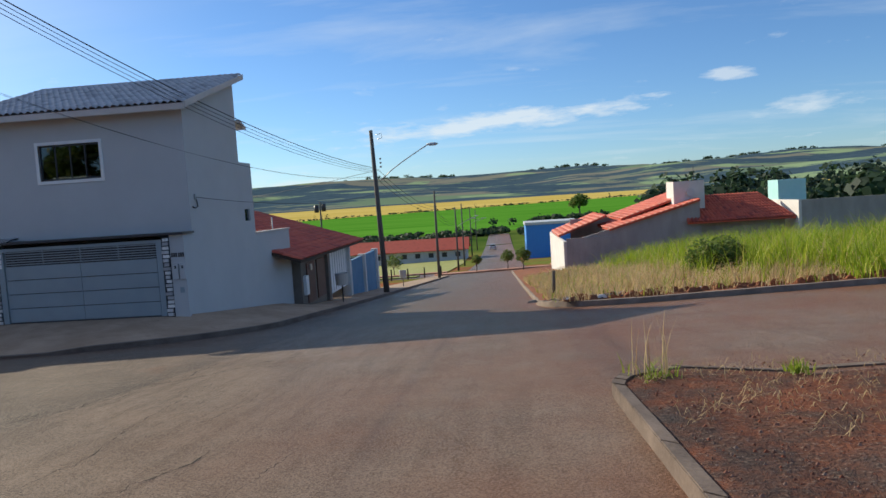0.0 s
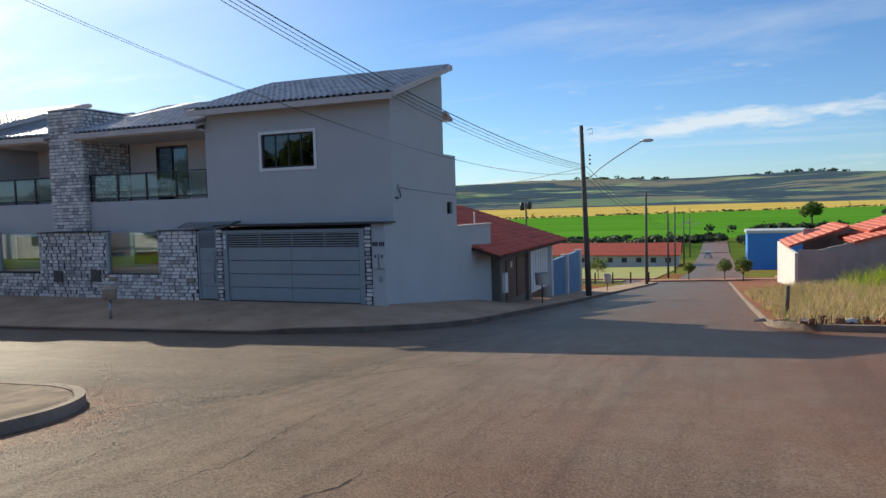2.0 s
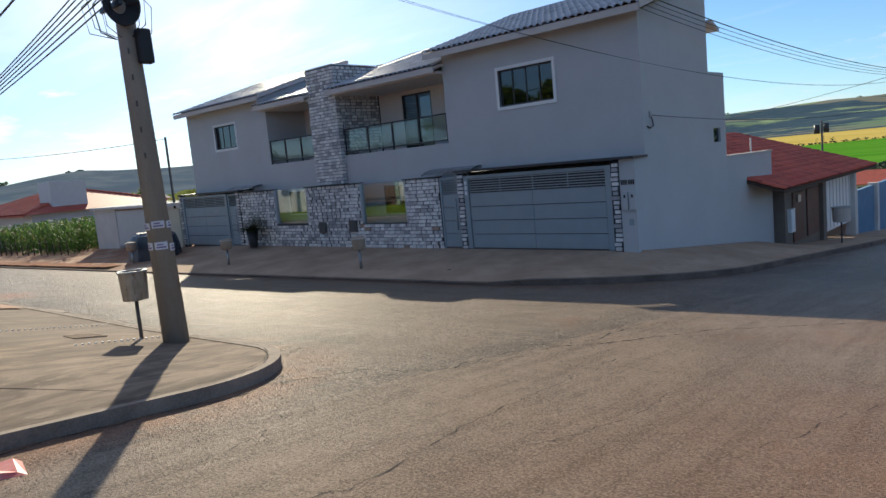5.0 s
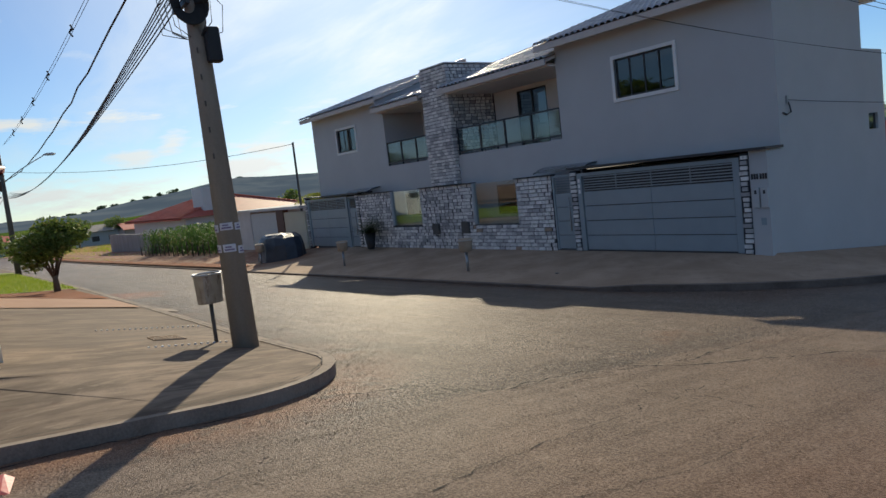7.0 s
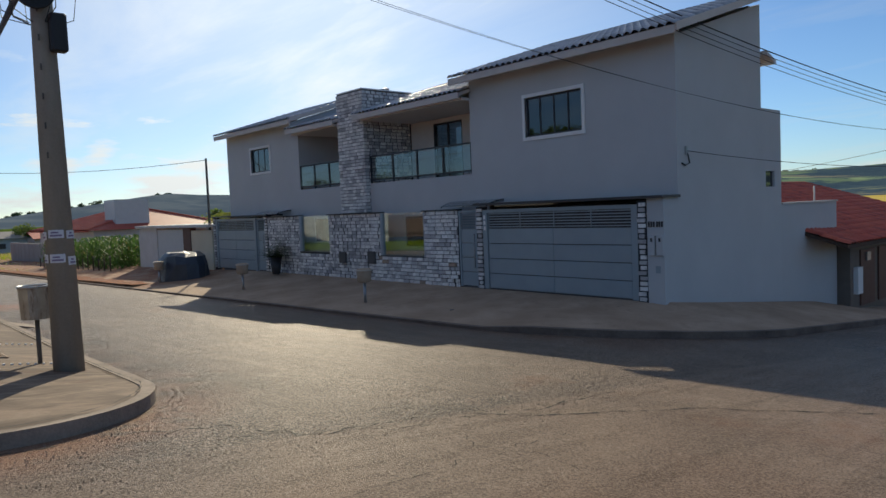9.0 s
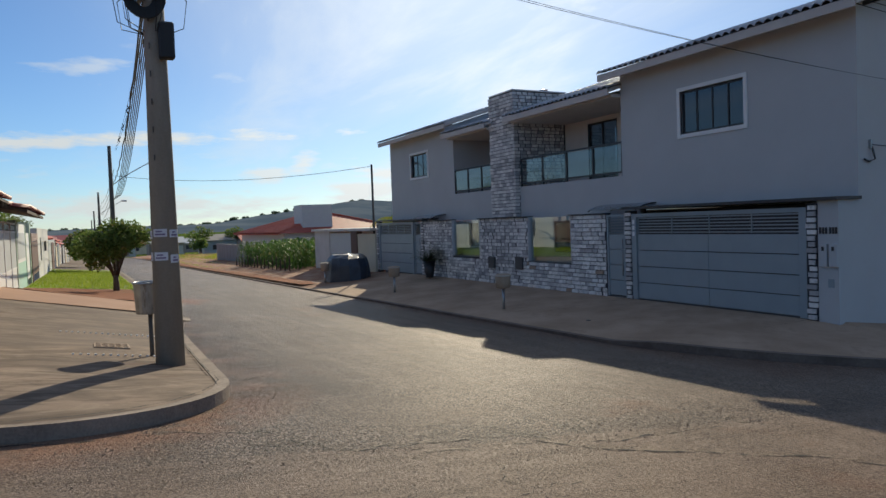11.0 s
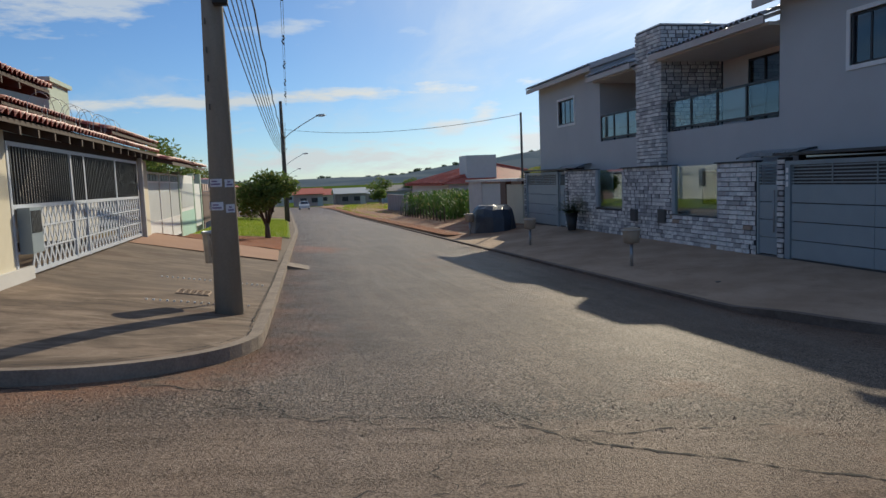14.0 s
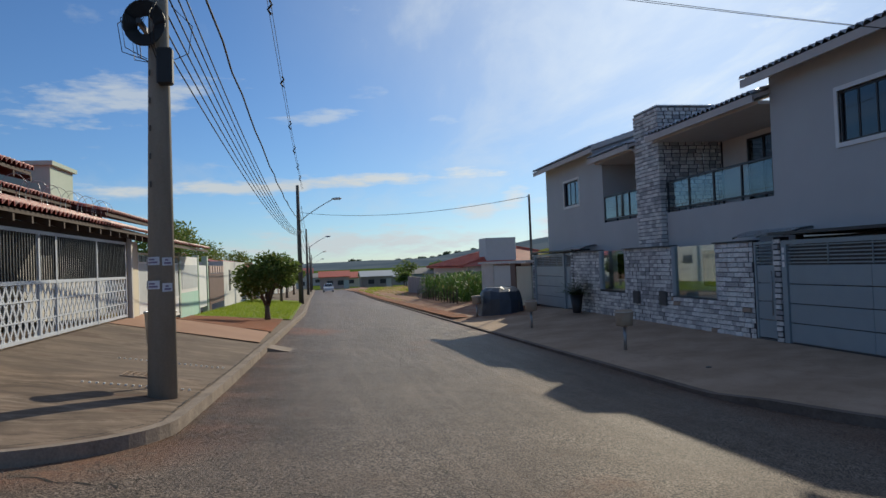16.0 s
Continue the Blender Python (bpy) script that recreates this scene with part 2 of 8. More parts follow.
def land_z(x, y):
    """Height of the land: the town's slope, the valley and the hills round it."""
    r = math.hypot(x, y)
    near = road_z(x, y)
    if r < 150:
        return near - 0.05
    th = math.atan2(x, y)
    valley = lerp(near, -13.0, smooth((r - 150) / 200)) if y > 0 and th > -1.2 else lerp(near, -4, smooth((r - 200) / 300))
    n1 = noise.noise(Vector((math.cos(th) * 3.1, math.sin(th) * 3.1, r / 1500)))
    n2 = noise.noise(Vector((x / 420, y / 420, 1.7)))
    n3 = noise.noise(Vector((x / 150, y / 150, 4.2)))
    rise = smooth((r - 700) / 500) * 10.0 + smooth((r - 1150) / 1900) * (92 + 24 * n1)
    rough_ = smooth((r - 1150) / 500)
    west = smooth((-1.2 - th) / 0.25)
    rise *= 1 - 0.74 * west
    rough_ *= 1 - 0.2 * west
    return valley + rise + rough_ * (16 * n2 + 8 * n3)


def make_ground():
    n, k, far = 120, 7.0, 4300.0
    a = far / math.sinh(k)
    us = [a * math.sinh(k * i / n) * (1 if i >= 0 else 1) for i in range(-n, n + 1)]
    verts = [(x, y, land_z(x, y)) for y in us for x in us]
    w = len(us)
    faces = [(j * w + i, j * w + i + 1, (j + 1) * w + i + 1, (j + 1) * w + i) for j in range(w - 1) for i in range(w - 1)]
    me = bpy.data.meshes.new("ground")
    me.from_pydata(verts, [], faces)
    me.polygons.foreach_set("use_smooth", [True] * len(faces))
    m = Mat("land", 1.0, 0.0, 0.0)
    x, y, z = m.xyz()
    r = m.math("SQRT", m.math("ADD", m.math("MULTIPLY", x, x), m.math("MULTIPLY", y, y)))
    wob = m.math("MULTIPLY", m.math("SUBTRACT", m.noise(0.004, 3), 0.5), 160.0)
    rw = m.math("ADD", r, wob)
    patch = m.noise(0.012, 5, 0.65)
    fine = m.noise(0.9, 5, 0.7)
    soil = m.mix(m.ramp(m.noise(0.35, 5), 0.4, 0.6), (0.30, 0.115, 0.055), (0.20, 0.10, 0.06))
    weeds = m.mix(m.ramp(fine, 0.35, 0.65), (0.09, 0.15, 0.025), (0.22, 0.20, 0.06))
    c = m.mix(m.ramp(m.noise(0.06, 5, 0.6), 0.42, 0.55), soil, weeds)
    scrub = m.mix(m.ramp(patch, 0.4, 0.6), (0.05, 0.10, 0.02), (0.13, 0.17, 0.04))
    c = m.mix(m.ramp(rw, 110, 170), c, scrub)
    rows = m.noise(0.05, 3, 0.5, (0.15, 1.2, 1))
    crop = m.mix(m.ramp(rows, 0.35, 0.65), (0.075, 0.235, 0.022), (0.115, 0.30, 0.035))
    c = m.mix(m.ramp(m.math("ADD", r, m.math("MULTIPLY", wob, 0.3)), 285, 295), c, m.mix(m.math("MULTIPLY", m.ramp(y, 60, 120), m.ramp(x, -420, -360)), scrub, crop))
    wheat = m.mix(m.ramp(rows, 0.35, 0.65), (0.52, 0.38, 0.09), (0.62, 0.48, 0.15))
    edge = m.math("ADD", r, m.math("MULTIPLY", x, -0.35))
    c = m.mix(m.math("MULTIPLY", m.math("MULTIPLY", m.ramp(edge, 840, 855), m.ramp(y, 100, 160)), m.ramp(x, -520, -460)), c, wheat)
    # distance haze is mixed into the base colours of these woods and fields
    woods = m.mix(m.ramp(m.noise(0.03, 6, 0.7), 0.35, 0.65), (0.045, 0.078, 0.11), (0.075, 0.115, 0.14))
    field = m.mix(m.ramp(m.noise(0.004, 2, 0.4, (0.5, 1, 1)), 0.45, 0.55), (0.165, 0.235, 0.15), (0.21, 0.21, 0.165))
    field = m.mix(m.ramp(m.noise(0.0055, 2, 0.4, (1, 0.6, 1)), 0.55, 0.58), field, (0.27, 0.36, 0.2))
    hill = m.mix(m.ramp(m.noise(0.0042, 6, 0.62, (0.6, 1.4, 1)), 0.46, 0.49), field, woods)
    # western hills turn to a paler haze blue, also in the base colour
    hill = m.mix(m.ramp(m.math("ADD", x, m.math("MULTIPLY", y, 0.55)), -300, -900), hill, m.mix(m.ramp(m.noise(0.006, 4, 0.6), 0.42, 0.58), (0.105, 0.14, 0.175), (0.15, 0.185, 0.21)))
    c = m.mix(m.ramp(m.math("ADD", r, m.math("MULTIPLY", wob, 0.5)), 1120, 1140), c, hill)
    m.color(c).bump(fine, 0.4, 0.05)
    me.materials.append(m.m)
    tagged(new("ground", me), "sloping red-soil land with crop fields, woods and haze-tinted far hills", "ground", kind="structure")


make_ground()


def sheet(name, rects, zf, material, step=1.0, label="", category="", kind="structure"):
    verts, faces = [], []
    for x0, x1, y0, y1 in rects:
        nx, ny = max(1, round((x1 - x0) / step)), max(1, round((y1 - y0) / step))
        o = len(verts)
        verts += [(lerp(x0, x1, i / nx), lerp(y0, y1, j / ny), zf(lerp(x0, x1, i / nx), lerp(y0, y1, j / ny))) for j in range(ny + 1) for i in range(nx + 1)]
        faces += [(o + j * (nx + 1) + i, o + j * (nx + 1) + i + 1, o + (j + 1) * (nx + 1) + i + 1, o + (j + 1) * (nx + 1) + i) for j in range(ny) for i in range(nx)]
    me = bpy.data.meshes.new(name)
    me.from_pydata(verts, [], faces)
    me.polygons.foreach_set("use_smooth", [True] * len(faces))
    me.materials.append(material)
    return tagged(new(name, me), label, category, kind=kind)


def strip(bm, rails, zs, thick):
    """A slab between rails (lists of equally many x, y), with heights at each; closed at its outer and inner side."""
    n = len(rails[0])
    top = [[bm.verts.new((x, y, z)) for (x, y), z in zip(r, h)] for r, h in zip(rails, zs)]
    for a, b in zip(top, top[1:]):
        for i in range(n - 1):
            bm.faces.new((a[i], a[i + 1], b[i + 1], b[i]))
    for r in (top[0], top[-1]):
        low = [bm.verts.new(v.co - Vector((0, 0, thick))) for v in r]
        for i in range(n - 1):
            bm.faces.new((r[i], r[i + 1], low[i + 1], low[i]))


def resample(pts, step):
    """Points along a polyline, about step apart, that keep its corners."""
    out = [pts[0]]
    for (x0, y0), (x1, y1) in zip(pts, pts[1:]):
        d = math.hypot(x1 - x0, y1 - y0)
        n = max(1, round(d / step))
        out += [(lerp(x0, x1, i / n), lerp(y0, y1, i / n)) for i in range(1, n + 1)]
    return out


def arc(cx, cy, r, a0, a1, n=10):
    return [(cx + r * math.cos(radians(lerp(a0, a1, i / n))), cy + r * math.sin(radians(lerp(a0, a1, i / n)))) for i in range(n + 1)]


def asphalt():
    """Worn asphalt: a darker, coarser coat in the side street, an older pale one with red dust across the junction."""
    m = Mat("asphalt", 0.95, 0.0, 0.06)
    x, y, z = m.xyz()
    warp = m.math("MULTIPLY", m.math("SUBTRACT", m.noise(0.45, 4), 0.5), 2.2)
    grain = m.noise(55, 4, 0.75)
    coarse = m.noise(140, 2, 0.6)
    mid = m.noise(1.6, 5, 0.65)
    streak = m.noise(2.2, 4, 0.6, (2.2, 0.16, 1))
    old = m.mix(m.ramp(mid, 0.3, 0.7), (0.198, 0.153, 0.121), (0.28, 0.22, 0.175))
    old = m.mix(m.math("MULTIPLY", m.ramp(streak, 0.48, 0.6), 0.55), old, (0.12, 0.09, 0.068))
    newer = m.mix(m.ramp(mid, 0.3, 0.7), (0.12, 0.097, 0.08), (0.185, 0.152, 0.126))
    newer = m.mix(m.math("MULTIPLY", m.ramp(m.noise(2.0, 4, 0.6, (0.16, 2.2, 1)), 0.5, 0.6), 0.55), newer, (0.25, 0.2, 0.158))
    # the seam runs across the mouth of the side street
    side = m.math("ADD", m.math("ADD", x, m.math("MULTIPLY", y, -0.12)), m.math("ADD", m.math("MULTIPLY", warp, 0.35), -5.22))
    c = m.mix(m.ramp(side, 0.12, -0.08), old, newer)
    band = m.math("MULTIPLY", m.ramp(side, -1.3, -0.15), m.ramp(side, 0.1, 0.0))
    c = m.mix(m.math("MULTIPLY", band, m.ramp(m.noise(0.9, 5, 0.7), 0.3, 0.6)), c, (0.085, 0.075, 0.066))
    # the street down the slope has a younger, darker coat
    down = m.ramp(m.math("ADD", y, m.math("MULTIPLY", warp, 1.5)), -4.5, -0.5)
    c = m.mix(m.math("MULTIPLY", down, 0.85), c, (0.085, 0.074, 0.066))
    # broad worn and oily areas
    wide = m.noise(0.28, 5, 0.6, None, 1.2)
    c = m.mix(m.math("MULTIPLY", m.ramp(wide, 0.5, 0.62), 0.32), c, (0.10, 0.078, 0.062))
    c = m.mix(m.math("MULTIPLY", m.ramp(wide, 0.47, 0.36), 0.25), c, (0.33, 0.245, 0.18))
    # blotches, dirt in the gutter below the duplex, then aggregate: pale chips and dark pits
    gut = m.math("MULTIPLY", m.ramp(m.math("ADD", y, m.math("MULTIPLY", warp, 0.25)), -5.3, -4.8), m.ramp(m.math("SUBTRACT", 3.4, x), 0.0, 1.0))
    c = m.mix(m.math("MULTIPLY", gut, 0.7), c, (0.12, 0.06, 0.04))
    blot = m.noise(5.5, 6, 0.75)
    c = m.mix(m.math("MULTIPLY", m.ramp(blot, 0.5, 0.6), 0.22), c, (0.075, 0.06, 0.05))
    c = m.mix(m.math("MULTIPLY", m.ramp(blot, 0.46, 0.36), 0.2), c, (0.34, 0.265, 0.205))
    vor = node(m.nt, "ShaderNodeTexVoronoi", Scale=72.0)
    m.link(m.co, vor.inputs["Vector"])
    sv = node(m.nt, "ShaderNodeSeparateColor"); m.link(vor.outputs["Color"], sv.inputs[0])
    worn = m.ramp(side, 0.3, -0.3)
    rag = m.ramp(m.noise(1.1, 5, 0.7), 0.35, 0.65)
    near = m.math("MULTIPLY", m.ramp(m.math("ADD", x, m.math("MULTIPLY", warp, 1.5)), -1.5, 1.5), worn)
    show = m.math("ADD", m.math("ADD", 0.14, m.math("MULTIPLY", rag, 0.18)), m.math("MULTIPLY", m.math("MULTIPLY", near, rag), 0.66))
    c = m.mix(m.math("MULTIPLY", m.ramp(sv.outputs[0], 0.6, 0.85), show), c, (0.46, 0.38, 0.31))
    c = m.mix(m.math("MULTIPLY", m.ramp(sv.outputs[0], 0.4, 0.15), show), c, (0.035, 0.03, 0.027))
    c = m.mix(m.math("MULTIPLY", m.ramp(grain, 0.52, 0.6), 0.6), c, (0.36, 0.295, 0.24))
    c = m.mix(m.math("MULTIPLY", m.ramp(grain, 0.48, 0.4), 0.6), c, (0.05, 0.042, 0.037))
    # red soil washed along the kerbs and into the eastern arm
    east = m.math("ADD", x, m.math("MULTIPLY", warp, 2.0))
    dust = m.math("MULTIPLY", m.ramp(east, 5.5, 10.5), m.ramp(m.noise(0.5, 5, 0.65), 0.25, 0.62))
    c = m.mix(m.math("MULTIPLY", dust, 0.88), c, m.mix(m.ramp(grain, 0.4, 0.6), (0.135, 0.062, 0.038), (0.24, 0.12, 0.075)))
    qx, qy = m.math("MAXIMUM", m.math("SUBTRACT", x, 0.9), 0.0), m.math("MAXIMUM", m.math("ADD", y, 13.55), 0.0)
    kd = m.math("SUBTRACT", m.math("SQRT", m.math("ADD", m.math("MULTIPLY", qx, qx), m.math("MULTIPLY", qy, qy))), 1.85)
    wash = m.math("MULTIPLY", m.ramp(m.math("ADD", kd, m.math("MULTIPLY", warp, 0.45)), 1.0, 0.2), m.ramp(m.noise(2.2, 6, 0.75), 0.36, 0.52))
    c = m.mix(m.math("MULTIPLY", wash, 0.75), c, m.mix(m.ramp(grain, 0.4, 0.6), (0.19, 0.095, 0.062), (0.36, 0.215, 0.145)))
    spots = m.math("MULTIPLY", m.ramp(m.noise(0.32, 6, 0.7), 0.6, 0.72), 0.55)
    c = m.mix(spots, c, (0.23, 0.12, 0.075))
    # oily, damp strip along the southern gutter
    gs = m.math("MULTIPLY", m.ramp(m.math("ADD", y, m.math("MULTIPLY", warp, 0.5)), -9.7, -11.2), m.ramp(m.math("SUBTRACT", 2.6, x), 0.0, 1.5))
    c = m.mix(m.math("MULTIPLY", gs, m.math("ADD", 0.3, m.math("MULTIPLY", m.ramp(m.noise(1.3, 5, 0.7), 0.35, 0.6), 0.45))), c, (0.062, 0.05, 0.042))
    # soil carried out of the planting strip
    px, py = m.math("MULTIPLY", m.math("ADD", x, 14.6), 0.6), m.math("ADD", y, 10.5)
    pd = m.math("SQRT", m.math("ADD", m.math("MULTIPLY", px, px), m.math("MULTIPLY", py, py)))
    spill = m.math("MULTIPLY", m.ramp(m.math("ADD", pd, warp), 1.2, 0.5), m.ramp(m.noise(1.7, 6, 0.75), 0.36, 0.55))
    c = m.mix(m.math("MULTIPLY", spill, 0.85), c, (0.30, 0.13, 0.075))
    tone = node(m.nt, "ShaderNodeVectorMath", operation="MULTIPLY"); tone.inputs[1].default_value = (1.27, 1.2, 1.14)
    m.link(c, tone.inputs[0])
    c = tone.outputs[0]
    m.color(c)
    m.rough(m.ramp(m.math("ADD", m.math("MULTIPLY", grain, 0.7), m.math("MULTIPLY", mid, 0.3)), 2.2, -2.0))
    m.bump(m.math("ADD", m.math("ADD", grain, m.math("MULTIPLY", sv.outputs[0], 0.4)), m.math("ADD", m.math("MULTIPLY", coarse, 0.4), m.math("MULTIPLY", m.noise(16, 5, 0.8), 0.6))), 0.9, 0.03)
    return m.m


M_ASPHALT = asphalt()
M_CONCRETE = plain("pavement_concrete", (0.36, 0.255, 0.175), (0.47, 0.345, 0.245), 0.85, scale=0.6, fine=45, bump=0.25)
M_KERB = plain("kerb_concrete", (0.15, 0.115, 0.09), (0.34, 0.27, 0.215), 0.9, scale=2.5, fine=40, bump=0.5, dist=0.01)
M_SOIL = plain("red_soil", (0.30, 0.10, 0.045), (0.20, 0.105, 0.065), 0.95, scale=0.9, fine=22, bump=0.9, dist=0.04, spec=0.2)

sheet("road", [(-150, 1.2, -12.6, -3.4), (1.2, 12.4, -66, 66), (12.4, 90, -12.6, 0.2), (-90, 110, 66, 76), (4.5, 12.5, 76, 200)], road_z, M_ASPHALT, 1.0,
      "worn grey asphalt with cracks, patches and red dust", "road")


def stained_concrete():
    """Sloping slab with long water stains, rusty puddle marks and trowel sweeps."""
    m = Mat("stained_concrete", 0.9, 0.0, 0.3)
    a = m.noise(0.7, 6, 0.66, (1.3, 0.6, 1), 1.4)
    b = m.noise(1.5, 6, 0.68, (1.5, 0.5, 1), 1.8)
    c = m.mix(m.ramp(a, 0.38, 0.62), (0.1, 0.07, 0.05), (0.245, 0.178, 0.128))
    c = m.mix(m.math("MULTIPLY", m.ramp(b, 0.52, 0.62), 0.7), c, (0.085, 0.058, 0.042))
    c = m.mix(m.math("MULTIPLY", m.ramp(b, 0.46, 0.38), 0.6), c, (0.31, 0.235, 0.175))
    c = m.mix(m.math("MULTIPLY", m.ramp(m.noise(0.8, 5, 0.65, (1.5, 0.7, 1)), 0.6, 0.66), 0.8), c, (0.10, 0.05, 0.032))
    x, y, z = m.xyz()
    c = m.mix(m.math("MULTIPLY", m.ramp(m.math("ADD", x, m.math("MULTIPLY", a, 3.0)), 0.2, -0.6), 0.4), c, (0.15, 0.118, 0.095))
    f = m.noise(60, 4, 0.7)
    c = m.mix(m.math("MULTIPLY", m.ramp(f, 0.52, 0.66), 0.4), c, (0.13, 0.1, 0.08))
    m.color(c).bump(m.math("ADD", f, b), 0.4, 0.008)
    return m.m


def lot_soil():
    """Red earth under burnt stubble: rust, brown mulch and grey ash."""
    m = Mat("lot_soil", 0.95, 0.0, 0.15)
    a, b, f = m.noise(0.55, 6, 0.65), m.noise(2.4, 6, 0.7), m.noise(24, 4, 0.7)
    c = m.mix(m.ramp(b, 0.4, 0.62), (0.19, 0.068, 0.037), (0.09, 0.052, 0.04))
    c = m.mix(m.math("MULTIPLY", m.ramp(a, 0.48, 0.6), 0.8), c, (0.075, 0.062, 0.055))
    c = m.mix(m.math("MULTIPLY", m.ramp(f, 0.55, 0.7), 0.6), c, (0.33, 0.25, 0.19))
    c = m.mix(m.math("MULTIPLY", m.ramp(f, 0.42, 0.3), 0.7), c, (0.05, 0.035, 0.03))
    m.color(c).bump(m.math("ADD", f, b), 0.9, 0.05)
    return m.m


def kerbed(name, kerb, inner, zin, label, wide=0.14, high=0.13, lift=0.0, material=None, kerb_mat=None, rows_=5, blocks=False):
    """A pavement slab and, along its outer edge, its kerb."""
    n = len(kerb)
    zk = [road_z(x, y) + (high(x, y) if callable(high) else high) for x, y in kerb]
    # the inner edge of the kerb stones
    back = []
    for i, (x, y) in enumerate(kerb):
        ix, iy = inner[i]
        d = math.hypot(ix - x, iy - y)
        back.append((x + (ix - x) * wide / d, y + (iy - y) * wide / d))
    bm = bmesh.new()
    strip(bm, [kerb, back], [zk, zk], 0.3)
    k = single(name.replace("pavement", "kerb").replace("lot", "kerb"), bm, kerb_mat or M_KERB, "grey concrete kerb with chipped, dusty edge", "kerb", kind="structure")
    if blocks:
        rng = random.Random(n)
        for i in range(n - 1):
            x, y = kerb[i]
            if not (-9 < x < 26 and -24 < y < 16):
                continue
            up, out = rng.uniform(0.004, 0.018), rng.uniform(0.004, 0.014)
            low, high_ = [], []
            for f, g in ((0.012, 0), (0.988, 0), (0.988, 1), (0.012, 1)):
                p, q = kerb[i], kerb[i + 1]
                p2, q2 = back[i], back[i + 1]
                ax, ay = lerp(p[0], q[0], f), lerp(p[1], q[1], f)
                bx, by = lerp(p2[0], q2[0], f), lerp(p2[1], q2[1], f)
                zt = lerp(zk[i], zk[i + 1], f) + up
                k0, k1 = (-out / wide, 1.04) if g == 0 else (1.04, 1.04)
                s0 = k0 if g == 0 else k1
                low.append((lerp(ax, bx, s0), lerp(ay, by, s0), zt - 0.26))
                s1 = s0 + (0.1 if g == 0 else -0.06)
                high_.append((lerp(ax, bx, s1), lerp(ay, by, s1), zt))
            bm = bmesh.new()
            solid(bm, low, high_)
            part("kerb_stone", bm, kerb_mat or M_KERB, k)
    bm = bmesh.new()
    zi = [zin(x, y) for x, y in inner]
    rails = [[(lerp(b[0], i[0], f), lerp(b[1], i[1], f)) for b, i in zip(back, inner)] for f in [j / rows_ for j in range(rows_ + 1)]]
    zs = [[lerp(zk[q] - 0.008 + lift, zi[q], f) for q in range(n)] for f in [j / rows_ for j in range(rows_ + 1)]]
    strip(bm, rails, zs, 0.3)
    p = single(name, bm, material or M_CONCRETE, label, "pavement", kind="structure")
    return k, p


def match(outer, inner_pts):
    """Inner points, one for each outer point, by equal shares along each leg between named corners."""
    out = []
    for leg, (a, b) in zip(outer, inner_pts):
        n = len(leg)
        out += [(lerp(a[0], b[0], i / (n - 1)), lerp(a[1], b[1], i / (n - 1))) for i in range(n)]
    return out


# north-west block: the pavement round the duplex
legs = [resample([(-150, -4.7), (-1.6, -4.7)], 2.0), arc(-1.6, 0.0, 4.7, -90, 0, 14), resample([(3.1, 0.0), (3.1, 62)], 1.5)]
inner = match(legs, [((-150, -0.5), (-1.6, -0.5)), ((-1.6, -0.5), (0.55, -0.45)), ((0.55, -0.4), (1.3, 62))])


def z_nw(x, y):
    if y < -0.3:
        return -0.09 if x > -17 else -0.09 + 0.0195 * max(x + 17, -180)
    if y < 8.5:
        return lerp(-0.1, -1.1, (y + 0.4) / 8.9)
    return road_z(x, y) + 0.2


def walk_concrete():
    """Light brown concrete before the duplex; red soil and sand over it further up the street."""
    m = Mat("walk_concrete", 0.9, 0.0, 0.2)
    a, b, f = m.noise(0.6, 6, 0.65), m.noise(2.6, 6, 0.7), m.noise(50, 4, 0.7)
    c = m.mix(m.ramp(a, 0.38, 0.62), (0.34, 0.24, 0.165), (0.46, 0.335, 0.24))
    c = m.mix(m.math("MULTIPLY", m.ramp(b, 0.54, 0.66), 0.4), c, (0.24, 0.165, 0.115))
    x, y, z = m.xyz()
    soil = m.mix(m.ramp(b, 0.4, 0.6), (0.22, 0.10, 0.06), (0.36, 0.19, 0.115))
    c = m.mix(m.math("MULTIPLY", m.ramp(m.math("ADD", x, m.math("MULTIPLY", a, 8.0)), -14.5, -18.5), m.ramp(m.noise(0.9, 5, 0.7), 0.32, 0.5)), c, soil)
    c = m.mix(m.math("MULTIPLY", m.ramp(f, 0.53, 0.66), 0.35), c, (0.15, 0.11, 0.08))
    m.color(c).bump(f, 0.3, 0.006)
    return m.m


M_DIRTY_KERB = plain("dirty_kerb", (0.085, 0.06, 0.047), (0.22, 0.165, 0.13), 0.95, scale=2.0, fine=30, bump=0.6, dist=0.012)
kerbed("pavement_north_west", sum(legs, []), inner, z_nw, "light brown concrete pavement round the corner house", material=walk_concrete(), kerb_mat=M_DIRTY_KERB,
       high=lambda x, y: 0.13 if x > 0 or y > -4 else lerp(0.13, 0.055, smooth(-x / 1.2)))

# south-west block: steep drive in front of the cream house
legs = [resample([(-150, -10.8), (-26, -10.9), (0.9, -11.7)], 1.5), arc(0.9, -13.55, 1.85, 90, 0, 14), resample([(2.75, -13.55), (2.6, -66)], 2.0)]
inner = match(legs, [((-150, -14.95), (0.4, -14.95)), ((0.4, -14.95), (0.3, -15.3)), ((0.2, -15.4), (0.2, -66))])


def z_sw(x, y):
    if y > -16:
        if x > -11:
            return 0.86
        return lerp(0.86, road_z(x, -12) + 0.42, smooth((-11 - x) / 5))
    return road_z(x, y) + 0.3


kerbed("pavement_south_west", sum(legs, []), inner, z_sw, "stained grey-brown concrete pavement sloping up to the gates", material=stained_concrete())

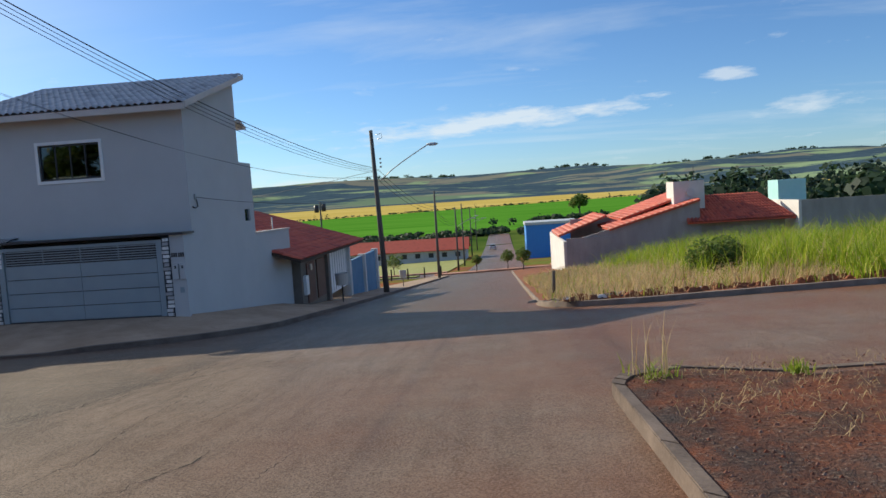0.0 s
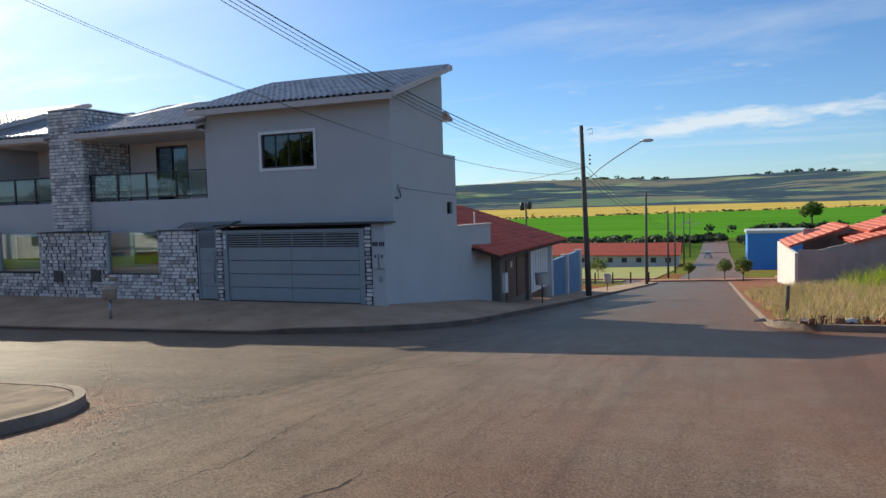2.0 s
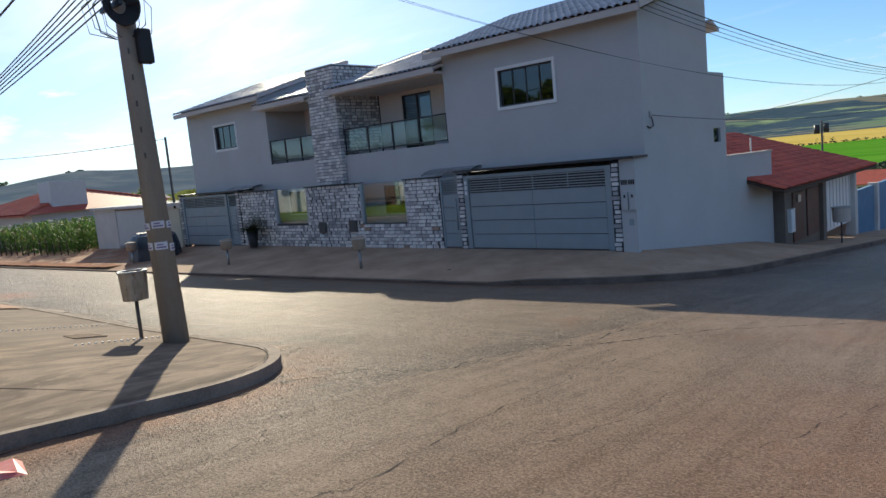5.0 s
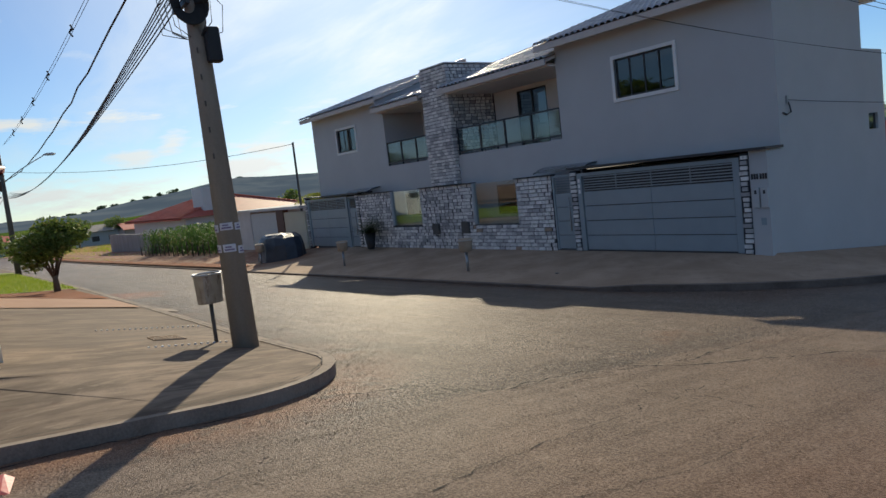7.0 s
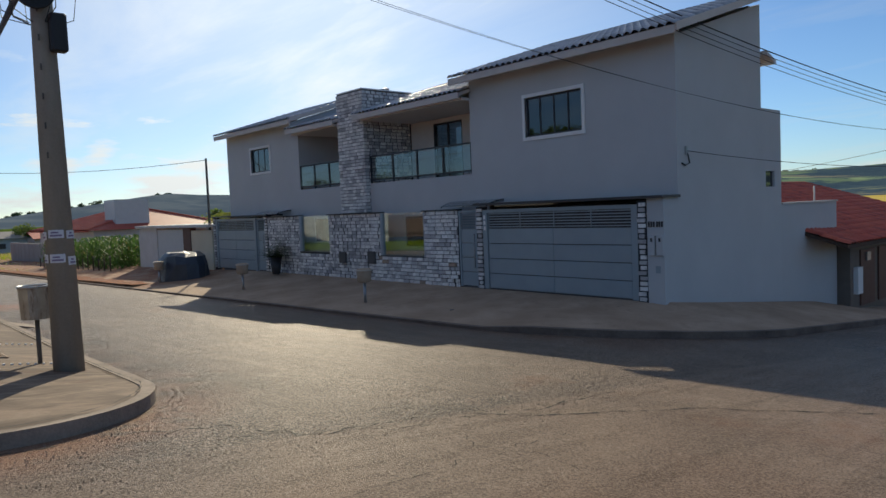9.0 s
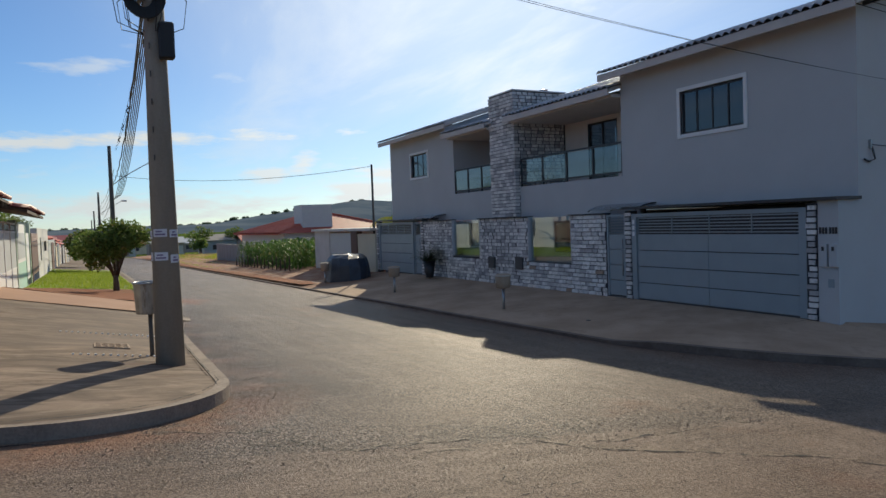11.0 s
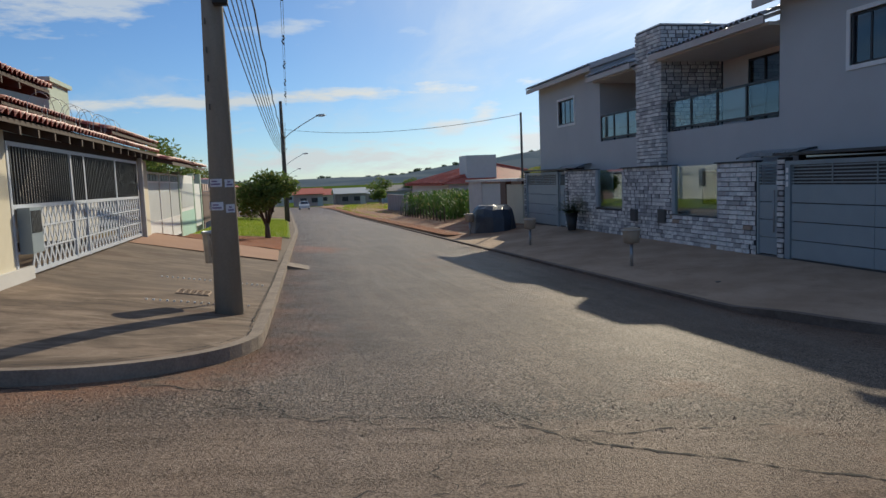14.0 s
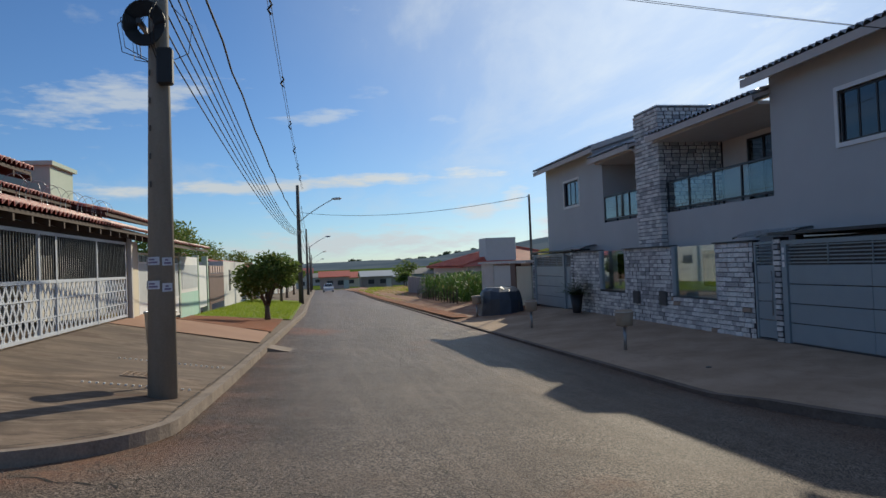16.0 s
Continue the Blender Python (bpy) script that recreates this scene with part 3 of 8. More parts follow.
# south-east block: bare red soil behind a broken kerb
legs = [resample([(10.35, -66), (10.35, -13.0)], 1.0), arc(11.05, -13.0, 0.7, 180, 90, 8), resample([(11.05, -12.3), (70, -12.0)], 1.0)]
inner = match(legs, [((26, -66), (26, -26)), ((26, -26), (28, -26)), ((28, -26), (70, -26))])
kerbed("lot_south_east", sum(legs, []), inner, lambda x, y: road_z(x, y) + 0.25, "bare red soil lot with dry straw and ash", material=lot_soil(), kerb_mat=M_DIRTY_KERB, rows_=24, blocks=True,
       high=lambda x, y: 0.13 if y < -12.6 else lerp(0.13, 0.015, smooth((x - 11.0) / 0.9)))

# north-east block: the overgrown lot
legs = [resample([(70, -2.0), (12.6, -2.0)], 0.72), arc(12.6, 0.3, 2.3, 270, 180, 10), resample([(10.3, 0.3), (10.3, 62)], 0.9)]
inner = match(legs, [((70, 22), (24, 22)), ((24, 22), (20, 24)), ((20, 24), (20, 62))])
kerbed("lot_north_east", sum(legs, []), inner, lambda x, y: road_z(x, y) + 0.5, "overgrown red-soil lot behind a concrete kerb", material=M_SOIL, rows_=12, blocks=True)

# ---- surfaces of the houses ----
M_WALL = plain("grey_render", (0.455, 0.46, 0.462), (0.52, 0.522, 0.522), 0.85, scale=0.7, fine=90, bump=0.12, dist=0.003)
M_FASCIA = plain("fascia_paint", (0.52, 0.47, 0.44), (0.6, 0.55, 0.51), 0.8)
M_WHITE = plain("white_paint", (0.74, 0.73, 0.71), (0.82, 0.81, 0.79), 0.6, bump=0.05)
M_GATE = plain("grey_gate_paint", (0.25, 0.305, 0.335), (0.30, 0.355, 0.385), 0.38, scale=1.5, fine=80, bump=0.05)
M_DARK = plain("dark_metal", (0.025, 0.027, 0.03), (0.045, 0.047, 0.05), 0.45, bump=0.05)
M_POLE_DARK = plain("dark_pole", (0.075, 0.07, 0.065), (0.12, 0.11, 0.10), 0.85, scale=1.5, fine=35)
# low tone stands in for the shade of garage and rooms
M_INSIDE = plain("shaded_interior", (0.10, 0.095, 0.09), (0.14, 0.13, 0.12), 0.9)
M_STEEL = plain("galvanised_steel", (0.34, 0.35, 0.36), (0.45, 0.46, 0.47), 0.4, 0.85, bump=0.05)
M_CEIL = plain("white_ceiling", (0.62, 0.58, 0.54), (0.68, 0.64, 0.6), 0.85)


def tile_material(name, a, b, c, rough=0.6):
    m = Mat(name, rough)
    i = m.island()
    col = m.mix(m.ramp(i, 0.0, 0.6), a, b)
    col = m.mix(m.ramp(i, 0.75, 0.95), col, c)
    col = m.mix(m.math("MULTIPLY", m.ramp(m.noise(1.3, 5, 0.65), 0.5, 0.75), 0.5), col, tuple(v * 0.45 for v in a))
    m.color(col).bump(m.noise(40, 3), 0.2, 0.004)
    return m.m


M_TILE = tile_material("grey_roof_tile", (0.36, 0.37, 0.41), (0.45, 0.46, 0.5), (0.29, 0.3, 0.33), 0.32)
M_RED_TILE = tile_material("red_roof_tile", (0.46, 0.07, 0.04), (0.56, 0.11, 0.06), (0.30, 0.05, 0.035), 0.6)
M_DARK_TILE = tile_material("dark_red_roof_tile", (0.27, 0.036, 0.026), (0.36, 0.06, 0.04), (0.16, 0.025, 0.022), 0.5)


def glass(name, tint, rough=0.02, see=0.25):
    """A pane that mirrors the street and lets a little through."""
    m = bpy.data.materials.new(name)
    nt = tree_of(m)
    g = node(nt, "ShaderNodeBsdfGlossy", Roughness=rough); g.inputs[0].default_value = (0.9, 0.95, 1, 1)
    t = node(nt, "ShaderNodeBsdfTransparent"); t.inputs[0].default_value = (*tint, 1)
    f = node(nt, "ShaderNodeLayerWeight", Blend=0.5)
    pw = node(nt, "ShaderNodeMath", operation="POWER"); pw.inputs[1].default_value = 4.0
    mx = node(nt, "ShaderNodeMixShader")
    ad = node(nt, "ShaderNodeMath", operation="MULTIPLY_ADD"); ad.inputs[1].default_value = 0.9; ad.inputs[2].default_value = see + 0.04
    nt.links.new(f.outputs["Facing"], pw.inputs[0]); nt.links.new(pw.outputs[0], ad.inputs[0]); nt.links.new(ad.outputs[0], mx.inputs[0])
    nt.links.new(t.outputs[0], mx.inputs[1]); nt.links.new(g.outputs[0], mx.inputs[2])
    o = node(nt, "ShaderNodeOutputMaterial"); nt.links.new(mx.outputs[0], o.inputs[0])
    return m


M_GLASS = glass("window_glass", (0.12, 0.14, 0.16), see=0.06)
M_TINTED = glass("rail_glass", (0.78, 0.82, 0.82), see=0.04)
M_CLEAR = glass("clear_glass", (0.8, 0.86, 0.84), see=0.1)


def tiles(corners, wide, long_, material, parent, name="roof_tiles", inside=None, thick=0.02, arch=0.35, seg=4):
    """Curved tiles over a quad: eave left, eave right, top right, top left (x, y, z). Each tile is one island."""
    a, b, c, d = [Vector(p) for p in corners]
    nx, ny = max(1, round((b - a).length / wide)), max(1, round(((d - a).length + (c - b).length) / 2 / long_))
    up = (b - a).cross(d - a).normalized()
    if up.z < 0:
        up = -up
    verts, faces = [], []
    rng = random.Random(nx * 31 + ny)
    for j in range(ny):
        for i in range(nx):
            v0, v1 = j / ny - 0.12 / ny, (j + 1) / ny
            o = len(verts)
            lift = rng.uniform(-0.004, 0.004)
            for v, h in ((v0, 0.022 + lift), (v1, 0.0)):
                for s in range(seg + 1):
                    u = (i + s / seg) / nx
                    p = a.lerp(b, u).lerp(d.lerp(c, u), v)
                    bulge = math.sin(math.pi * s / seg) ** 1 * wide * arch
                    verts.append(p + up * (bulge + h + 0.02))
            w = seg + 1
            faces += [(o + s, o + s + 1, o + w + s + 1, o + w + s) for s in range(seg)]
            q = len(verts)
            verts += [verts[o + s] - up * thick for s in range(w)]
            faces += [(q + s, q + s + 1, o + s + 1, o + s) for s in range(seg)]
    me = bpy.data.meshes.new(name)
    me.from_pydata([tuple(v) for v in verts], [], faces)
    me.polygons.foreach_set("use_smooth", [True] * len(faces))
    me.materials.append(material)
    ob = new(name, me)
    if parent is not None:
        ob.parent = parent
        me.transform(Matrix.Translation(-Vector(parent.location)))
    ob["kind"] = "stuff"
    return ob


def slab_quad(bm, corners, t):
    """A roof deck of thickness t under a quad."""
    solid(bm, [(x, y, z - t) for x, y, z in corners], list(corners))


def boxpart(name, dims, material, parent, label="", bevel=0.0):
    bm = bmesh.new()
    box(bm, *dims)
    return part(name, bm, material, parent, label, bevel)


def window(parent, x0, x1, z0, z1, y, leaves, frame_w=0.09, name="window"):
    """A sliding window in a white surround, seen from the south, in the wall plane y."""
    bm = bmesh.new()
    for d in ((x0 - frame_w, x1 + frame_w, y - 0.03, y + 0.04, z1, z1 + frame_w), (x0 - frame_w, x1 + frame_w, y - 0.03, y + 0.04, z0 - frame_w, z0),
              (x0 - frame_w, x0, y - 0.03, y + 0.04, z0, z1), (x1, x1 + frame_w, y - 0.03, y + 0.04, z0, z1)):
        box(bm, *d)
    w = part(name, bm, M_WHITE, parent, "window with white plaster surround")
    bm = bmesh.new()
    box(bm, x0, x1, y + 0.05, y + 0.09, z1 - 0.05, z1)
    box(bm, x0, x1, y + 0.05, y + 0.09, z0, z0 + 0.05)
    for i in range(leaves + 1):
        xc = lerp(x0 + 0.025, x1 - 0.025, i / leaves)
        box(bm, xc - 0.016, xc + 0.016, y + 0.05, y + 0.09, z0 + 0.05, z1 - 0.05)
    part("frame", bm, M_DARK, w)
    for i in range(leaves):
        bm = bmesh.new()
        box(bm, lerp(x0, x1, i / leaves) + 0.03, lerp(x0, x1, (i + 1) / leaves) - 0.03, y + 0.065, y + 0.075, z0 + 0.05, z1 - 0.05)
        part("pane", bm, M_GLASS, w).visible_shadow = False
    return w


def wall_with_holes(bm, x0, x1, y0, y1, z0, z1, holes):
    """One connected wall along x, y0 to y1 thick, with rectangular holes (x0, x1, z0, z1)."""
    xs = sorted({x0, x1, *[min(max(v, x0), x1) for q in holes for v in q[:2]]})
    zs = sorted({z0, z1, *[min(max(v, z0), z1) for q in holes for v in q[2:]]})
    full = {}
    for i in range(len(xs) - 1):
        for k in range(len(zs) - 1):
            cx, cz = (xs[i] + xs[i + 1]) / 2, (zs[k] + zs[k + 1]) / 2
            full[i, k] = not any(q[0] < cx < q[1] and q[2] < cz < q[3] for q in holes)
    made = {}

    def v(i, j, k):
        if (i, j, k) not in made:
            made[i, j, k] = bm.verts.new((xs[i], (y0, y1)[j], zs[k]))
        return made[i, j, k]

    for (i, k), on in full.items():
        if not on:
            continue
        for j in (0, 1):
            bm.faces.new((v(i, j, k), v(i + 1, j, k), v(i + 1, j, k + 1), v(i, j, k + 1)))
        if not full.get((i - 1, k)):
            bm.faces.new((v(i, 0, k), v(i, 1, k), v(i, 1, k + 1), v(i, 0, k + 1)))
        if not full.get((i + 1, k)):
            bm.faces.new((v(i + 1, 0, k), v(i + 1, 1, k), v(i + 1, 1, k + 1), v(i + 1, 0, k + 1)))
        if not full.get((i, k - 1)):
            bm.faces.new((v(i, 0, k), v(i + 1, 0, k), v(i + 1, 1, k), v(i, 1, k)))
        if not full.get((i, k + 1)):
            bm.faces.new((v(i, 0, k + 1), v(i + 1, 0, k + 1), v(i + 1, 1, k + 1), v(i, 1, k + 1)))


# ---- the duplex ----
duplex = thing("house", (-10, 2, -0.1), "grey two-storey duplex with balconies, stone tower and grey tiled roofs", "house")


def build_duplex():
    h = duplex
    # right wing
    bm = bmesh.new()
    wall_with_holes(bm, -5.95, 0.55, 0, 0.2, 2.2, 5.87, [(-3.83, -1.98, 3.95, 4.98)])
    part("front_wall", bm, M_WALL, h)
    bm = bmesh.new()
    solid(bm, [(0.35, 0.2, -1.2), (0.55, 0.2, -1.2), (0.55, 4.15, -1.3), (0.35, 4.15, -1.3)], [(0.35, 0.2, 5.8), (0.55, 0.2, 5.8), (0.55, 4.15, 7.04), (0.35, 4.15, 7.04)])
    part("side_wall", bm, M_WALL, h)
    boxpart("back_wall", (-5.95, 0.35, 3.95, 4.15, 2.2, 7.02), M_WALL, h)
    bm = bmesh.new()
    wall_with_holes(bm, 4.15, 5.35, 0.33, 0.53, -1.4, 4.42, [(4.42, 4.95, 2.38, 2.8)])
    for v in bm.verts:
        v.co.x, v.co.y = v.co.y, v.co.x
    part("rear_block", bm, M_WALL, h)
    boxpart("rear_block_wall", (-3.0, 0.33, 5.15, 5.35, -1.4, 4.42), M_WALL, h)
    boxpart("small_window", (0.42, 0.47, 4.43, 4.94, 2.39, 2.79), M_GLASS, h)
    bm = bmesh.new()
    solid(bm, [(0.35, 5.35, -1.4), (0.53, 5.35, -1.4), (0.8, 8.5, -1.5), (0.62, 8.5, -1.5)], [(0.35, 5.35, 1.9), (0.53, 5.35, 1.9), (0.8, 8.5, 1.9), (0.62, 8.5, 1.9)])
    part("boundary_wall", bm, M_WALL, h)
    bm = bmesh.new()
    solid(bm, [(0.33, 5.36, 1.9), (0.57, 5.36, 1.9), (0.84, 8.52, 1.9), (0.6, 8.52, 1.9)], [(0.33, 5.36, 1.95), (0.57, 5.36, 1.95), (0.84, 8.52, 1.95), (0.6, 8.52, 1.95)])
    part("coping", bm, M_FASCIA, h)
    bm = bmesh.new()
    solid(bm, [(-5.95, 0.2, 2.2), (-5.75, 0.2, 2.2), (-5.75, 3.95, 2.2), (-5.95, 3.95, 2.2)], [(-5.95, 0.2, 5.85), (-5.75, 0.2, 5.85), (-5.75, 3.95, 7.05), (-5.95, 3.95, 7.05)])
    part("side_wall_left", bm, M_WALL, h)
    # left wing
    bm = bmesh.new()
    wall_with_holes(bm, -21.92, -15.6, 0, 0.2, 2.0, 5.85, [(-19.6, -17.95, 4.02, 5.0)])
    part("front_wall", bm, M_WALL, h)
    for x, zb in ((-21.92, -0.2), (-15.8, 2.1)):
        bm = bmesh.new()
        solid(bm, [(x, 0.2, zb), (x + 0.2, 0.2, zb), (x + 0.2, 4.1, zb), (x, 4.1, zb)], [(x, 0.2, 5.8), (x + 0.2, 0.2, 5.8), (x + 0.2, 4.1, 6.88), (x, 4.1, 6.88)])
        part("side_wall", bm, M_WALL, h)
    boxpart("back_wall", (-21.72, -15.8, 3.9, 4.1, -0.2, 6.8), M_WALL, h)
    # balcony floors, parapets and their back walls
    for x0, x1, door in ((-10.95, -5.95, (-9.75, -8.3, 3.15, 5.08)), (-15.6, -12.5, (-14.65, -13.2, 3.15, 5.05))):
        boxpart("balcony_floor", (x0, x1, 0.0, 1.9, 2.95, 3.12), M_WALL, h)
        boxpart("balcony_front", (x0, x1, 0.0, 0.18, 2.0, 2.95), M_WALL, h)
        bm = bmesh.new()
        wall_with_holes(bm, x0, x1, 1.9, 2.1, 3.12, 5.9, [door])
        part("balcony_wall", bm, M_CEIL, h, "pale cream wall at the back of the balcony")
        d = boxpart("balcony_door", (door[0], door[1], 1.95, 2.0, door[2], door[3]), M_GLASS, h, "dark sliding glass door")
        bm = bmesh.new()
        for k in range(3):
            xc = lerp(door[0] + 0.03, door[1] - 0.03, k / 2)
            box(bm, xc - 0.03, xc + 0.03, 1.92, 1.98, door[2], door[3])
        box(bm, door[0], door[1], 1.92, 1.98, door[3] - 0.06, door[3])
        part("frame", bm, M_DARK, d)
        boxpart("balcony_ceiling", (x0, x1, -0.3, 2.0, 5.22, 5.3), M_CEIL, h)
        rail = boxpart("balcony_rail", (x0, x1, 0.02, 0.07, 4.0, 4.05), M_DARK, h, "dark metal and glass balcony rail")
        bm = bmesh.new()
        box(bm, x0, x1, 0.02, 0.07, 3.2, 3.25)
        part("bottom_rail", bm, M_DARK, rail)
        n = 4 if x1 - x0 > 4 else 3
        for k in range(n + 1):
            xc = lerp(x0 + 0.03, x1 - 0.03, k / n)
            boxpart("post", (xc - 0.025, xc + 0.025, 0.02, 0.07, 3.12, 4.0), M_DARK, rail)
        for k in range(n):
            bm = bmesh.new()
            box(bm, lerp(x0, x1, k / n) + 0.07, lerp(x0, x1, (k + 1) / n) - 0.07, 0.04, 0.05, 3.25, 3.98)
            part("pane", bm, M_TINTED, rail).visible_shadow = False
    window(h, -3.83, -1.98, 3.95, 4.98, 0, 4)
    window(h, -19.6, -17.95, 4.02, 5.0, 0, 3)
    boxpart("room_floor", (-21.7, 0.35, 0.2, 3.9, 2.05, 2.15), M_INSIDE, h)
    # roofs: deck, fascia and tiles
    for corners, nm in ((((-6.25, -0.5, 5.82), (0.86, -0.5, 5.82), (0.86, 4.3, 7.36), (-6.25, 4.3, 7.36)), "wing_roof"),
                        (((-22.1, -0.5, 5.8), (-15.3, -0.5, 5.8), (-15.3, 4.3, 7.3), (-22.1, 4.3, 7.3)), "wing_roof"),
                        (((-11.2, -0.45, 5.42), (-5.9, -0.45, 5.42), (-5.9, 4.2, 6.88), (-11.2, 4.2, 6.88)), "balcony_roof"),
                        (((-15.75, -0.45, 5.42), (-12.4, -0.45, 5.42), (-12.4, 3.8, 6.66), (-15.75, 3.8, 6.66)), "balcony_roof")):
        bm = bmesh.new()
        slab_quad(bm, corners, 0.1)
        deck = part(nm, bm, M_FASCIA, h, "grey tiled lean-to roof with pale fascia")
        (x0, y0, z0), (x1, _, _) = corners[0], corners[1]
        boxpart("fascia", (x0, x1, y0 - 0.03, y0 + 0.02, z0 - 0.17, z0 + 0.005), M_FASCIA, deck)
        tiles(corners, 0.21, 0.33, M_TILE, h, "roof_tiles")
    # verge boards on the gable
    bm = bmesh.new()
    solid(bm, [(0.86, -0.5, 5.7), (0.9, -0.5, 5.7), (0.9, 4.32, 7.22), (0.86, 4.32, 7.22)], [(0.86, -0.5, 5.87), (0.9, -0.5, 5.87), (0.9, 4.32, 7.39), (0.86, 4.32, 7.39)])
    part("verge_board", bm, M_FASCIA, h)
    bm = bmesh.new()
    slab_quad(bm, ((0.72, 4.15, 5.85), (0.72, 4.6, 5.68), (-5.9, 4.6, 5.68), (-5.9, 4.15, 5.85)), 0.1)
    part("rear_roof", bm, M_FASCIA, h)
    boxpart("gutter", (0.2, 0.74, 4.56, 4.66, 5.55, 5.66), M_WHITE, h)
    # painted upstand beside the left wing's roof, and the pale valley sheet behind the tower
    bm = bmesh.new()
    solid(bm, [(-15.6, -0.42, 5.36), (-15.42, -0.42, 5.36), (-15.42, 4.1, 6.6), (-15.6, 4.1, 6.6)], [(-15.6, -0.42, 5.7), (-15.42, -0.42, 5.7), (-15.42, 4.1, 7.13), (-15.6, 4.1, 7.13)])
    part("upstand", bm, M_WALL, h)
    bm = bmesh.new()
    solid(bm, [(-15.3, -0.5, 5.72), (-15.26, -0.5, 5.72), (-15.26, 4.32, 7.22), (-15.3, 4.32, 7.22)], [(-15.3, -0.5, 5.86), (-15.26, -0.5, 5.86), (-15.26, 4.32, 7.36), (-15.3, 4.32, 7.36)])
    part("verge_board", bm, M_FASCIA, h)
    bm = bmesh.new()
    solid(bm, [(-11.05, 1.66, 6.16), (-10.7, 1.66, 6.16), (-9.5, 4.2, 6.96), (-10.4, 4.2, 6.96)], [(-11.05, 1.66, 6.19), (-10.7, 1.66, 6.19), (-9.5, 4.2, 6.99), (-10.4, 4.2, 6.99)])
    part("valley_flashing", bm, M_WHITE, h)
    # street wall, slabs, gates
    boxpart("street_wall_end", (0.13, 0.55, -0.6, 0.0, -0.5, 2.2), M_WALL, h)
    boxpart("side_return", (0.35, 0.55, 0.0, 0.2, -1.2, 2.2), M_WALL, h)
    boxpart("gate_slab", (-5.2, 0.62, -0.75, 0.0, 2.2, 2.26), M_DARK, h, "thin dark slab over the garage gate")
    boxpart("gate_slab", (-22.3, -17.1, -0.75, 0.0, 2.16, 2.22), M_DARK, h, "thin dark slab over the garage gate")
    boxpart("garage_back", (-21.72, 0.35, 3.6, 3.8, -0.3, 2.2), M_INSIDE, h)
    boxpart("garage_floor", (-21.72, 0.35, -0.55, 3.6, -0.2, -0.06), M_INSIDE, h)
    boxpart("lower_front_wall", (-17.2, -5.95, 0.0, 0.2, -0.1, 2.0), M_WALL, h)
    boxpart("lower_front_wall", (-5.95, -5.3, 0.0, 0.2, -0.1, 2.2), M_WALL, h)
    bm = bmesh.new()
    box(bm, -9.08, -8.0, -0.02, 0.03, 1.0, 1.95)
    w = part("ground_window", bm, M_DARK, h, "dark ground-floor window with grille")
    bm = bmesh.new()
    box(bm, -9.0, -8.08, -0.03, -0.022, 1.06, 1.88)
    part("pane", bm, M_GLASS, w)
    bm = bmesh.new()
    box(bm, -14.66, -13.33, -0.02, 0.03, 1.05, 2.05)
    w = part("ground_window", bm, M_WHITE, h, "white ground-floor window")
    bm = bmesh.new()
    box(bm, -14.56, -13.43, -0.03, -0.022, 1.12, 1.97)
    part("pane", bm, M_GLASS, w)


def garage_gate(x0, x1, z0, z1, y, label):
    """A lifting gate: frame, panels and a louvred strip above."""
    g = thing("garage_gate", ((x0 + x1) / 2, y, z0), label, "gate", "garage gates")
    bm = bmesh.new()
    for d in ((x0, x0 + 0.16, y - 0.05, y + 0.06, z0, z1), (x1 - 0.16, x1, y - 0.05, y + 0.06, z0, z1), (x0 + 0.16, x1 - 0.16, y - 0.05, y + 0.06, z1 - 0.09, z1)):
        box(bm, *d)
    part("frame", bm, M_GATE, g)
    zl = z1 - 0.5
    hgt = (zl - z0 - 0.03) / 4
    for i in range(4):
        for a, b in ((x0 + 0.18, (x0 + x1) / 2 - 0.004), ((x0 + x1) / 2 + 0.004, x1 - 0.18)):
            bm = bmesh.new()
            box(bm, a, b, y - 0.02, y + 0.02, z0 + 0.03 + i * hgt, z0 + 0.03 + (i + 1) * hgt - 0.018)
            part("panel", bm, M_GATE, g, bevel=0.006)
    # added dark sheet that gives the gaps between slats and panels their shade
    bm = bmesh.new()
    box(bm, x0 + 0.17, x1 - 0.17, y + 0.05, y + 0.06, z0 + 0.02, z1 - 0.1)
    part("backing", bm, M_DARK, g)
    n = 6
    for i in range(n):
        zc = lerp(zl + 0.03, z1 - 0.12, i / (n - 1))
        bm = bmesh.new()
        box(bm, x0 + 0.18, x1 - 0.18, y - 0.02, y + 0.015, zc - 0.013, zc + 0.013)
        part("slat", bm, M_GATE, g)
    for k in range(1, 4):
        xc = lerp(x0 + 0.18, x1 - 0.18, k / 4)
        boxpart("stay", (xc - 0.012, xc + 0.012, y + 0.02, y + 0.04, zl, z1 - 0.09), M_GATE, g)
    return g


